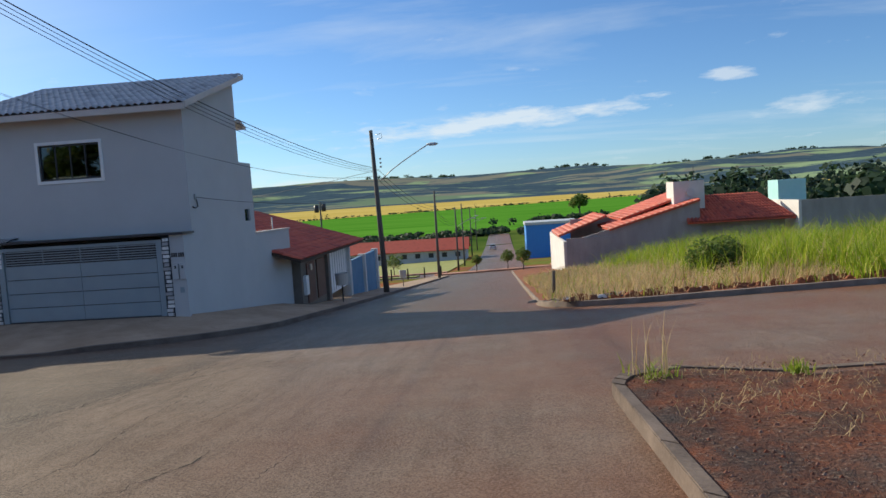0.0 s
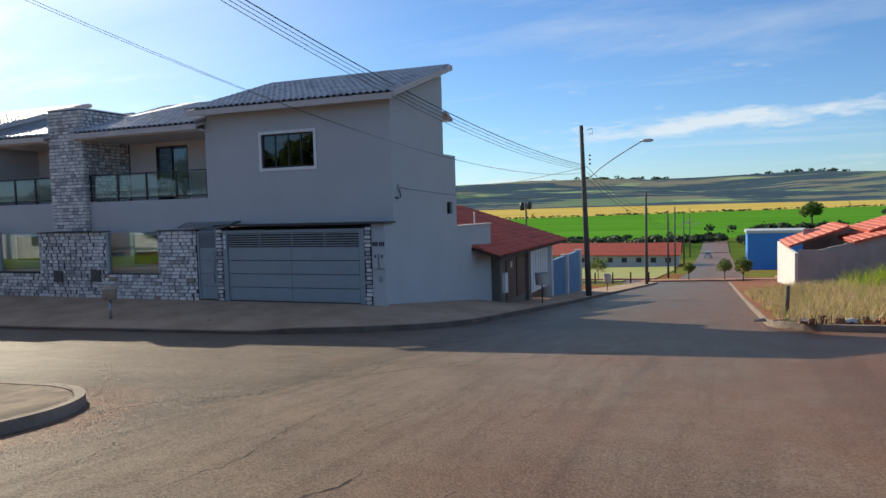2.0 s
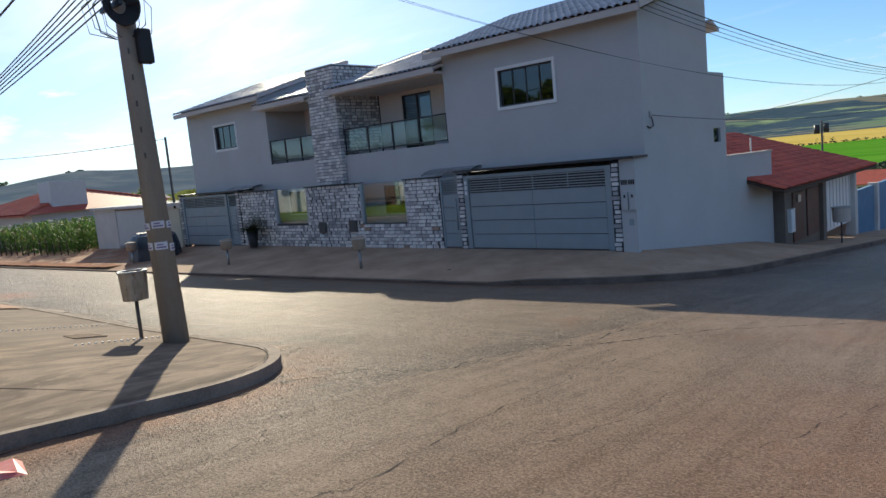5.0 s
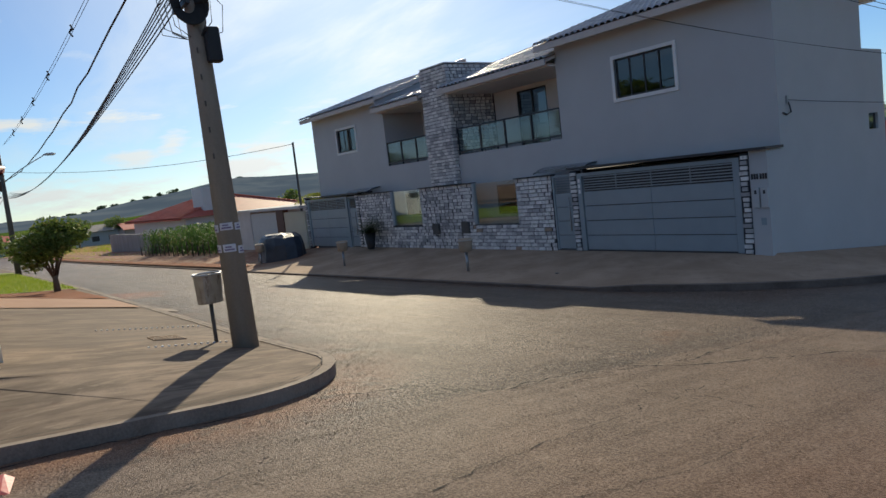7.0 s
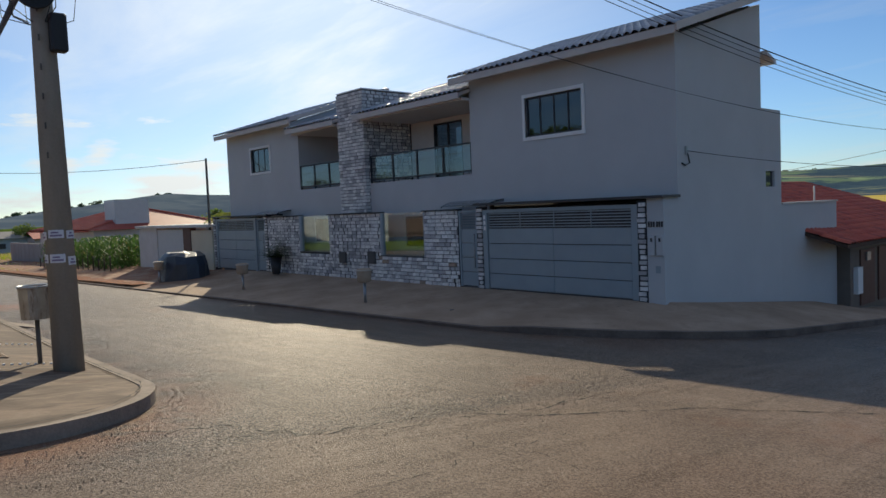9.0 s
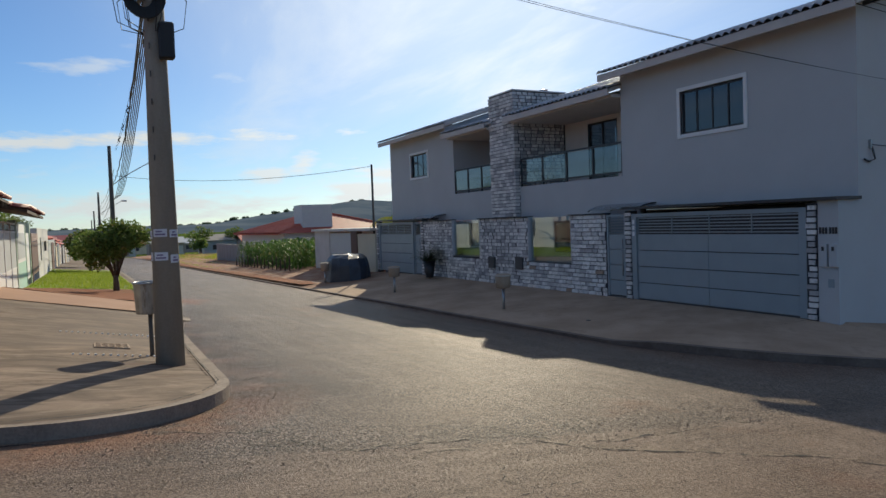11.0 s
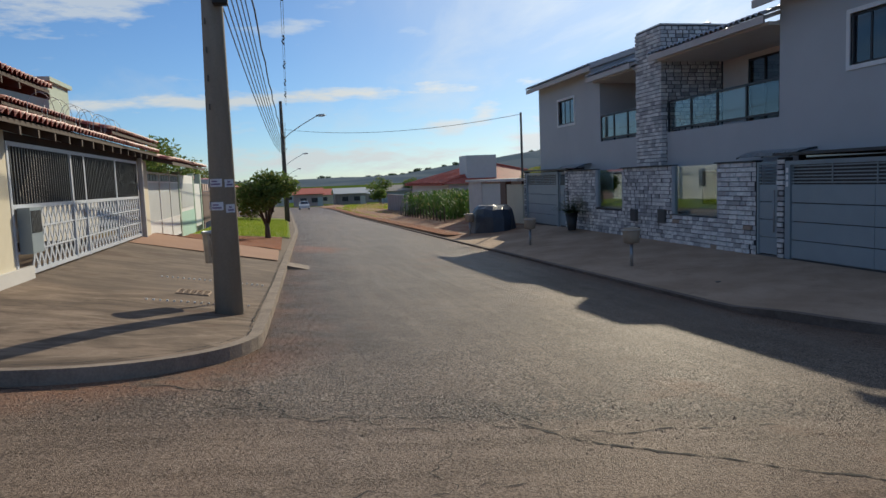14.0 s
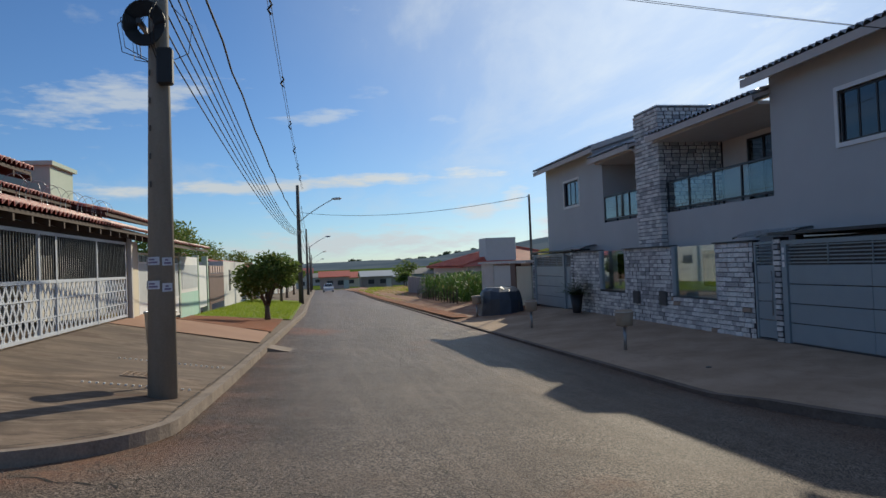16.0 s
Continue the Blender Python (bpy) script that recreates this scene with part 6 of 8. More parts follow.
def next_houses():
    zb = 0.3
    h = thing("house", (-16, -18, zb), "pale house with white panelled gates and mint-green base", "house")
    boxpart("wall", (-23.0, -10.95, -19.2, -19.0, 0.2, 3.4), M_OLDWALL, h)
    boxpart("upper_wall", (-17.6, -11.0, -17.2, -17.0, 2.5, 3.6), M_OLDWALL, h)
    boxpart("mint_base", (-20.6, -16.9, -15.1, -14.9, 0.2, 1.22), M_MINT, h, "mint-green painted base wall")
    for x0, x1 in ((-11.0, -10.9), (-16.9, -16.65), (-20.75, -20.6), (-23.2, -22.9)):
        boxpart("post", (x0, x1, -15.1, -14.88, 0.2, 2.6), M_GREENISH, h)
    for corners in (((-10.9, -14.2, 2.72), (-18.6, -14.2, 2.72), (-18.6, -16.8, 3.3), (-10.9, -16.8, 3.3)),
                    ((-10.9, -15.6, 3.55), (-17.4, -15.6, 3.55), (-17.4, -19.0, 4.4), (-10.9, -19.0, 4.4))):
        bm = bmesh.new()
        slab_quad(bm, corners, 0.08)
        part("roof", bm, M_WOOD, h, "dark red tiled roof")
        tiles(corners, 0.22, 0.38, M_DARK_TILE, h, "roof_tiles", arch=0.4)
    g = thing("driveway_gate", (-13.8, -14.9, zb), "white metal double gate with frosted panels", "gate")
    for k in range(3):
        x0, x1 = lerp(-11.05, -16.6, k / 3), lerp(-11.05, -16.6, (k + 1) / 3)
        boxpart("lower_panel", (x1 + 0.06, x0 - 0.06, -14.93, -14.9, 0.55, 1.1), M_WHITE, g)
        boxpart("frosted_panel", (x1 + 0.06, x0 - 0.06, -14.93, -14.9, 1.14, 2.2), M_FROST, g)
        boxpart("stile", (x0 - 0.06, x0, -14.95, -14.88, 0.5, 2.5), M_WHITE, g)
        for j in range(4):
            xa, xb = lerp(x1 + 0.06, x0 - 0.06, j / 4), lerp(x1 + 0.06, x0 - 0.06, (j + 1) / 4)
            boxpart("top_light", (xa + 0.03, xb - 0.03, -14.93, -14.9, 2.26, 2.42), M_DARK, g)
    for z in (0.52, 1.1, 2.2, 2.44):
        boxpart("rail", (-16.6, -11.05, -14.95, -14.89, z, z + 0.05), M_WHITE, g)
    w = boxpart("window_frame", (-20.5, -17.0, -14.98, -14.9, 1.22, 2.5), M_WHITE, h)
    boxpart("frosted_panel", (-20.35, -17.15, -14.9, -14.885, 1.35, 2.2), M_FROST, w)
    boxpart("white_gate", (-22.9, -20.8, -14.98, -14.92, 0.5, 2.2), M_WHITE, h)
    boxpart("brick_post", (-23.6, -23.2, -15.1, -14.85, 0.2, 2.2), M_BROWN, h)
    b = thing("yard_gate", (-26, -14.9, 0.4), "brown metal yard gate with pierced top", "gate")
    boxpart("panel", (-28.4, -23.6, -14.95, -14.9, 0.5, 1.85), M_BROWN, b)
    for k in range(6):
        x = lerp(-28.3, -23.9, k / 5.5)
        boxpart("pierced_block", (x, x + 0.45, -14.97, -14.88, 1.88, 2.2), M_ROSE, b)
    wl = thing("yard_wall", (-34, -14.9, 0.3), "weathered white yard wall with a slit window", "wall")
    boxpart("wall", (-39.0, -28.4, -15.1, -14.9, 0.0, 2.45), M_OLDWALL, wl)
    boxpart("slit", (-31.2, -30.5, -14.9, -14.88, 0.9, 2.0), M_DARK, wl)
    boxpart("meter_box", (-35.2, -34.2, -14.9, -14.82, 1.3, 1.8), M_DARK, wl)
    boxpart("side_wall", (-28.6, -28.4, -26, -15.1, 0.0, 2.45), M_OLDWALL, wl)
    # houses further down
    rng = random.Random(11)
    x = -39.5
    k = 0
    while x > -140:
        wdt = rng.uniform(8, 13)
        z = road_z(x, -12) - 0.1
        hh = rng.uniform(2.5, 3.1)
        d = thing("house", (x - wdt / 2, -19, z), ("low house with dark tiled roof", "small white house with grey gate", "low brown house with yard wall")[k % 3] + " down the street", "house", "houses down the street")
        boxpart("wall", (x - wdt + 0.3, x - 0.3, -23, -16.2, z - 1, z + hh), (M_OLDWALL, M_CREAM, M_ROSE)[k % 3], d)
        boxpart("yard_wall", (x - wdt, x, -15.1, -14.9, z - 1, z + rng.uniform(1.9, 2.4)), (M_OLDWALL, M_FROST, M_CREAM)[(k + 1) % 3], d)
        boxpart("gate", (x - wdt * 0.7, x - wdt * 0.35, -14.9, -14.86, z + 0.2, z + 2.2), (M_BROWN, M_GATE, M_DARK)[k % 3], d)
        for corners in (((x + 0.2, -15.4, z + hh - 0.1), (x - wdt - 0.2, -15.4, z + hh - 0.1), (x - wdt - 0.2, -19.6, z + hh + 1.1), (x + 0.2, -19.6, z + hh + 1.1)),
                        ((x + 0.2, -23.8, z + hh - 0.1), (x - wdt - 0.2, -23.8, z + hh - 0.1), (x - wdt - 0.2, -19.6, z + hh + 1.1), (x + 0.2, -19.6, z + hh + 1.1))):
            bm = bmesh.new()
            slab_quad(bm, corners, 0.12)
            part("roof", bm, M_RED_TILE if k % 2 else M_DARK_TILE, d)
        x -= wdt + rng.uniform(0, 2)
        k += 1


next_houses()
for tx, ty, hh, sp, sd in ((-36, -19, 5.5, 2.6, 21), (-46, -20, 6.0, 2.8, 22), (-40.5, -12.7, 2.6, 1.3, 23), (-52, -12.8, 3.0, 1.5, 24), (-70, -12.8, 3.2, 1.6, 25), (-84, -20, 6, 3, 26)):
    tree(tx, ty, road_z(tx, ty) + 0.1 if ty > -14 else road_z(tx, -12), hh, sp, "leafy green garden tree by the street", sd, 0.1, 3000, 0.14, group="street trees")

# verge: soil, lawn and the brown drive slab
M_DRIVE = plain("brown_drive", (0.30, 0.16, 0.10), (0.38, 0.22, 0.14), 0.9, scale=0.8, fine=30, bump=0.3)


def verge_z(x, y):
    yk = (-11.7 + 0.8 * min(max((0.9 - x) / 26.9, 0), 1.0)) - 0.14
    f = (y - yk) / (-14.95 - yk)
    return lerp(road_z(x, yk) + 0.133, z_sw(x, -14.95), f)


sheet("drive_slab", [(-11.6, -8.3, -14.9, -11.65)], lambda x, y: verge_z(x, y) + 0.012, M_DRIVE, 0.4, "brown concrete drive slab beside the tree", "drive")
sheet("soil_patch", [(-18.8, -11.6, -14.9, -11.6)], lambda x, y: verge_z(x, y) + 0.02 + 0.03 * noise.noise(Vector((x, y, 0)) * 1.3), M_SOIL, 0.4, "red soil patch round the street tree", "soil")
sheet("lawn", [(-44, -18.8, -14.88, -11.3)], lambda x, y: verge_z(x, y) + 0.02, M_LAWN, 0.8, "bright green mown verge lawn", "lawn")


def lawn_blades():
    rng = random.Random(2)
    spots = []
    for _ in range(9000):
        x, y = rng.uniform(-40, -18.9), rng.uniform(-14.8, -11.4)
        spots.append((x, y, verge_z(x, y) + 0.02, rng.uniform(0.04, 0.12)))
    blades("lawn_grass", spots, M_LAWN, "short bright grass blades of the lawn", "grass", 3, 0.6, 0.012, 2)


lawn_blades()
bm = bmesh.new()
solid(bm, [(-8.5, -11.45, road_z(-9, -11.2)), (-7.7, -11.45, road_z(-9, -11.2)), (-7.7, -10.9, road_z(-9, -10.95)), (-8.5, -10.9, road_z(-9, -10.95))],
      [(-8.5, -11.45, road_z(-9, -11.2) + 0.13), (-7.7, -11.45, road_z(-9, -11.2) + 0.13), (-7.7, -10.95, road_z(-9, -10.95) + 0.02), (-8.5, -10.95, road_z(-9, -10.95) + 0.02)])
single("kerb_ramp", bm, M_KERB, "small concrete kerb ramp against the gutter", "ramp")


def tactile_line(x0, y0, x1, y1):
    """A row of small pale studs let into the pavement."""
    bm = bmesh.new()
    n = int(math.hypot(x1 - x0, y1 - y0) / 0.08)
    for k in range(n):
        x, y = lerp(x0, x1, k / n), lerp(y0, y1, k / n)
        z = verge_z(x, y)
        box(bm, x - 0.014, x + 0.014, y - 0.014, y + 0.014, z - 0.01, z + 0.006)
    return single("stud_line", bm, M_WHITE, "row of small white stones in the pavement", "studs", "white stone rows", "stuff")


tactile_line(-0.95, -11.95, -0.95, -13.3)
tactile_line(-3.4, -11.85, -3.4, -13.5)


def drain_grate(x, y, w):
    """A small pale grid let into the sloping slab."""
    g = thing("drain_grate", (x, y, verge_z(x, y)), "small pale grid drain cover in the pavement", "drain cover")
    for k in range(6):
        o = -w / 2 + w * k / 5
        for a0, a1, b0, b1 in ((o - 0.012, o + 0.012, -w / 2, w / 2), (-w / 2, w / 2, o - 0.012, o + 0.012)):
            bm = bmesh.new()
            lo = [(x + a0, y + b0), (x + a1, y + b0), (x + a1, y + b1), (x + a0, y + b1)]
            lift = 0.008 if a1 - a0 < 0.1 else 0.004
            prism(bm, lo, lambda p, q: verge_z(p, q) - 0.02, lambda p, q: verge_z(p, q) + lift)
            part("bar", bm, M_CONCRETE, g)


drain_grate(-1.9, -12.75, 0.42)


def car(x, y, z, yaw, body, label, group="parked cars"):
    """A small hatchback, nose along +x before turning."""
    c = thing("car", (x, y, z), label, "car", group)
    c.rotation_euler[2] = yaw
    at = Vector((x, y, z))

    def add(name, bm, mat, parent=None, lab=""):
        ob = part(name, bm, mat, None, lab)
        ob.parent = parent or c
        return ob

    bm = bmesh.new()
    prof = [(-1.95, 0.35), (-2.0, 0.75), (-1.85, 0.98), (0.85, 0.98), (1.75, 0.82), (1.95, 0.6), (1.95, 0.32)]
    lo = [bm.verts.new((px, -0.82, pz)) for px, pz in prof]
    hi = [bm.verts.new((px, 0.82, pz)) for px, pz in prof]
    bm.faces.new(lo); bm.faces.new(hi[::-1])
    for i in range(len(prof)):
        j = (i + 1) % len(prof)
        bm.faces.new((lo[i], hi[i], hi[j], lo[j]))
    b = add("body", bm, body)
    bm = bmesh.new()
    solid(bm, [(-1.8, -0.78, 0.98), (0.95, -0.78, 0.98), (0.95, 0.78, 0.98), (-1.8, 0.78, 0.98)], [(-1.45, -0.62, 1.45), (0.2, -0.62, 1.45), (0.2, 0.62, 1.45), (-1.45, 0.62, 1.45)])
    cab = add("cabin", bm, body)
    for q in ([(-1.83, -0.66, 1.02), (-1.83, 0.66, 1.02), (-1.52, 0.55, 1.4), (-1.52, -0.55, 1.4)], [(0.97, -0.66, 1.02), (0.97, 0.66, 1.02), (0.32, 0.55, 1.4), (0.32, -0.55, 1.4)]):
        bm = bmesh.new()
        solid(bm, q, [(px + (0.03 if px > 0 else -0.03), py, pz + 0.01) for px, py, pz in q])
        add("windscreen", bm, M_GLASS)
    for s in (-1, 1):
        bm = bmesh.new()
        q = [(-1.5, s * 0.775, 1.04), (0.7, s * 0.775, 1.04), (0.15, s * 0.66, 1.38), (-1.4, s * 0.66, 1.38)]
        solid(bm, q, [(px, py + s * 0.02, pz) for px, py, pz in q])
        add("side_glass", bm, M_GLASS)
        for wx in (-1.25, 1.25):
            bm = bmesh.new()
            tube(bm, [(wx, s * 0.68, 0.3), (wx, s * 0.86, 0.3)], 0.3, 16)
            w = add("wheel", bm, M_CABLE)
            bm = bmesh.new()
            tube(bm, [(wx, s * 0.85, 0.3), (wx, s * 0.875, 0.3)], 0.19, 12)
            r = add("rim", bm, M_STEEL)
        bm = bmesh.new()
        box(bm, -2.02, -1.96, s * 0.55 - 0.15, s * 0.55 + 0.15, 0.65, 0.85)
        add("tail_light", bm, M_RED_TILE)
        bm = bmesh.new()
        box(bm, 1.86, 1.94, s * 0.55 - 0.16, s * 0.55 + 0.16, 0.6, 0.74)
        add("headlight", bm, M_WHITE)
    bm = bmesh.new()
    box(bm, -2.03, -1.98, -0.25, 0.25, 0.5, 0.62)
    add("rear_panel", bm, M_PAPER)
    return c


M_CARPAINT = plain("white_car_paint", (0.6, 0.62, 0.64), (0.66, 0.68, 0.7), 0.25, bump=0.0)
M_CARBLUE = plain("blue_car_paint", (0.05, 0.08, 0.14), (0.06, 0.1, 0.16), 0.25, bump=0.0)
car(-114, -8.4, road_z(-114, -8.4), 0.0, M_CARPAINT, "small white hatchback parked by the kerb")
car(7.0, 171, land_z(7, 171) + 0.1, 1.57, M_CARPAINT, "white hatchback parked far down the street")

# ---- down the slope ----
M_BLUE = plain("blue_wall", (0.09, 0.20, 0.33), (0.13, 0.27, 0.42), 0.85, scale=1.2)
M_BRIGHT_BLUE = plain("bright_blue_wall", (0.05, 0.22, 0.62), (0.06, 0.27, 0.70), 0.7)
M_TAUPE = plain("taupe_wall", (0.16, 0.13, 0.10), (0.21, 0.17, 0.14), 0.85)
M_BARE = plain("bare_render", (0.27, 0.25, 0.23), (0.40, 0.37, 0.35), 0.95, scale=0.9, fine=25, bump=0.3, streak=(1.5, 1.5, 0.5))
M_TURQ = plain("turquoise_tank", (0.35, 0.62, 0.60), (0.42, 0.68, 0.66), 0.8)
M_BRICKPAVE = plain("red_paving", (0.38, 0.17, 0.11), (0.45, 0.22, 0.14), 0.9, scale=0.5)


def red_house():
    h = thing("house", (-2, 13, -1.2), "low house with broad red tiled roof beside the duplex", "house")
    boxpart("front_wall", (0.95, 1.15, 8.55, 12.6, -2.2, 0.75), M_TAUPE, h)
    boxpart("near_wall", (-6, 0.95, 8.56, 8.7, -2.0, 0.9), M_TAUPE, h)
    boxpart("far_wall", (-6, 1.0, 18.2, 18.4, -3.0, 0.9), M_OLDWALL, h)
    for y0, y1, mat, nm in ((9.3, 10.5, M_BROWN, "wooden_door"), (10.9, 12.3, M_BROWN, "wooden_gate")):
        boxpart(nm, (1.15, 1.2, y0, y1, -1.3, 0.4), mat, h)
    boxpart("pillar", (0.9, 1.3, 12.5, 12.9, -2.2, 0.7), M_TAUPE, h)
    g = boxpart("white_gate", (1.05, 1.12, 12.9, 17.2, -1.5, 0.62), M_WHITE, h, "white sheet-metal garage gate")
    for k in range(9):
        y = lerp(13.1, 17.0, k / 8)
        boxpart("rib", (1.12, 1.14, y - 0.02, y + 0.02, -1.4, 0.5), M_FROST, g)
    boxpart("pillar", (0.9, 1.3, 17.2, 17.5, -2.4, 0.6), M_OLDWALL, h)
    boxpart("meter_box", (1.15, 1.28, 8.8, 9.2, -0.9, -0.1), M_WHITE, h, "white meter box")
    boxpart("meter_box", (1.15, 1.25, 9.7, 10.0, 0.05, 0.3), M_STEEL, h, "grey meter box")
    corners = ((1.75, 6.6, 0.72), (1.75, 18.9, 0.72), (-4.2, 18.9, 2.62), (-4.2, 6.6, 2.62))
    bm = bmesh.new()
    slab_quad(bm, corners, 0.1)
    part("roof", bm, M_WOOD, h, "red clay tiled roof")
    tiles(corners, 0.24, 0.4, M_RED_TILE, h, "roof_tiles", arch=0.35)
    c2 = ((-8.5, 6.6, 1.0), (-8.5, 18.9, 1.0), (-4.2, 18.9, 2.62), (-4.2, 6.6, 2.62))
    bm = bmesh.new()
    slab_quad(bm, c2, 0.1)
    part("roof", bm, M_RED_TILE, h)
    bm = bmesh.new()
    tube(bm, [(-0.2, 9.5, 1.3), (-0.2, 9.5, 2.4)], 0.03, 8)
    part("vent_pipe", bm, M_OLDWALL, h)
    boxpart("tank_block", (-6.4, -4.4, 14.0, 16.0, 1.5, 3.1), M_OLDWALL, h)
    w = thing("yard_wall", (1.1, 22, -2), "faded blue yard wall with pillars", "wall")
    boxpart("wall", (0.9, 1.1, 17.5, 26.8, -3.6, -0.35), M_BLUE, w)
    for y in (17.7, 21.8, 26.0):
        boxpart("pillar", (0.85, 1.25, y - 0.18, y + 0.18, -3.6, -0.25), M_OLDWALL, w)
    boxpart("gate", (1.1, 1.14, 22.3, 25.4, -2.3, -0.4), M_BLUE, w)
    b = thing("shed", (-5, 27, -2.6), "small white shed with pale sheet roof", "shed")
    boxpart("wall", (-8.5, -2.0, 24.0, 29.5, -4, -0.2), M_OLDWALL, b)
    bm = bmesh.new()
    slab_quad(bm, ((-1.6, 23.6, -0.15), (-1.6, 30, -0.15), (-9, 30, 0.6), (-9, 23.6, 0.6)), 0.06)
    part("roof", bm, M_WHITE, b, "pale sheet-metal roof")


red_house()


def ne_house():
    h = thing("house", (18, 36, -2.5), "grey rendered house with stepped red tiled roofs and tank block", "house")
    bm = bmesh.new()
    solid(bm, [(13.9, 32, -4), (22.6, 32, -4), (22.6, 32.2, -4), (13.9, 32.2, -4)], [(13.9, 32, -0.85), (22.6, 32, 1.4), (22.6, 32.2, 1.4), (13.9, 32.2, -0.85)])
    part("gable_wall", bm, M_BARE, h, "stained bare grey render wall")
    boxpart("west_wall", (12.9, 13.1, 32, 46, -5, -0.95), M_OLDWALL, h)
    boxpart("low_front_wall", (13.1, 16.8, 31.9, 32.0, -4, -0.75), M_BARE, h)
    boxpart("house_wall", (14.2, 22.4, 40, 40.2, -5, 0.3), M_BARE, h)
    for c in (((16.2, 31.8, -0.25), (16.2, 38, -0.25), (22.6, 38, 1.5), (22.6, 31.8, 1.5)), ((17.4, 34, 0.35), (17.4, 41, 0.35), (23.4, 41, 2.25), (23.4, 34, 2.25)),
              ((12.9, 36, -0.75), (12.9, 43, -0.75), (16.6, 43, 0.6), (16.6, 36, 0.6))):
        bm = bmesh.new()
        slab_quad(bm, c, 0.12)
        part("roof", bm, M_RED_TILE, h, "red clay tiled roof slope")
        tiles(c, 0.28, 0.42, M_RED_TILE, h, "roof_tiles", arch=0.35, seg=3)
    t = boxpart("tank_block", (21.1, 23.3, 33.2, 35.4, 0.8, 2.85), M_OLDWALL, h, "white rendered water tank block")
    bm = bmesh.new()
    tube(bm, [(22.3, 33.18, 2.0), (22.3, 33.1, 2.0)], [0.3, 0.3], 16)
    part("dish", bm, M_FROST, t)
    for x, z in ((21.3, 0.5), (22.9, 1.2)):
        bm = bmesh.new()
        tube(bm, [(x, 34.5, 2.8), (x, 34.5, 2.8 + z)], 0.025, 6)
        part("aerial", bm, M_DARK, t)
    h.location.x += 0.95
    h2 = thing("house", (27, 35, -1.5), "single-storey house with broad red tiled roof", "house")
    boxpart("wall", (22.8, 29.6, 32.6, 40, -3, 0.0), M_BARE, h2)
    c = ((22.6, 31.6, -0.1), (30.0, 31.6, -0.1), (28.7, 35.2, 1.65), (22.6, 35.2, 1.65))
    bm = bmesh.new()
    slab_quad(bm, c, 0.12)
    part("roof", bm, M_RED_TILE, h2)
    tiles(c, 0.26, 0.42, M_RED_TILE, h2, "roof_tiles", arch=0.4, seg=3)
    boxpart("tank_block", (30.1, 32.1, 35.0, 37.0, 0.6, 2.5), M_TURQ, h2, "pale turquoise water tank block")
    w = thing("yard_wall", (36, 31, -1), "long bare grey yard wall", "wall")
    boxpart("wall", (30.2, 60, 31.2, 31.4, -3, 1.05), M_BARE, w)
    boxpart("return_wall", (30.0, 30.2, 31.2, 40, -3, 1.05), M_OLDWALL, w)
    rng = random.Random(9)
    for k, (x, y, wd) in enumerate(((44, 52, 9), (58, 60, 10), (70, 50, 9), (52, 80, 12), (84, 70, 12))):
        z = land_z(x, y)
        d = thing("house", (x, y, z), "distant low house with clay tiled roof", "house", "distant houses")
        boxpart("wall", (x - wd / 2, x + wd / 2, y - 4, y + 4, z - 1, z + 3.4), (M_CREAM, M_ROSE, M_OLDWALL)[k % 3], d)
        for s in (-1, 1):
            c = ((x - wd / 2 - 0.4, y + s * 4.5, z + 3.2), (x + wd / 2 + 0.4, y + s * 4.5, z + 3.2), (x + wd / 2 + 0.4, y, z + 4.6), (x - wd / 2 - 0.4, y, z + 4.6))
            bm = bmesh.new()
            slab_quad(bm, c, 0.12)
            part("roof", bm, M_RED_TILE, d)
        for j in (-1, 1):
            boxpart("window", (x + j * wd / 4 - 0.6, x + j * wd / 4 + 0.6, y - 4.06, y - 4.0, z + 1.2, z + 2.2), M_DARK, d)


ne_house()


M_PLOT = plain("plot_grass", (0.22, 0.25, 0.055), (0.34, 0.33, 0.10), 0.95, scale=0.25, fine=6, bump=0.6, dist=0.05)


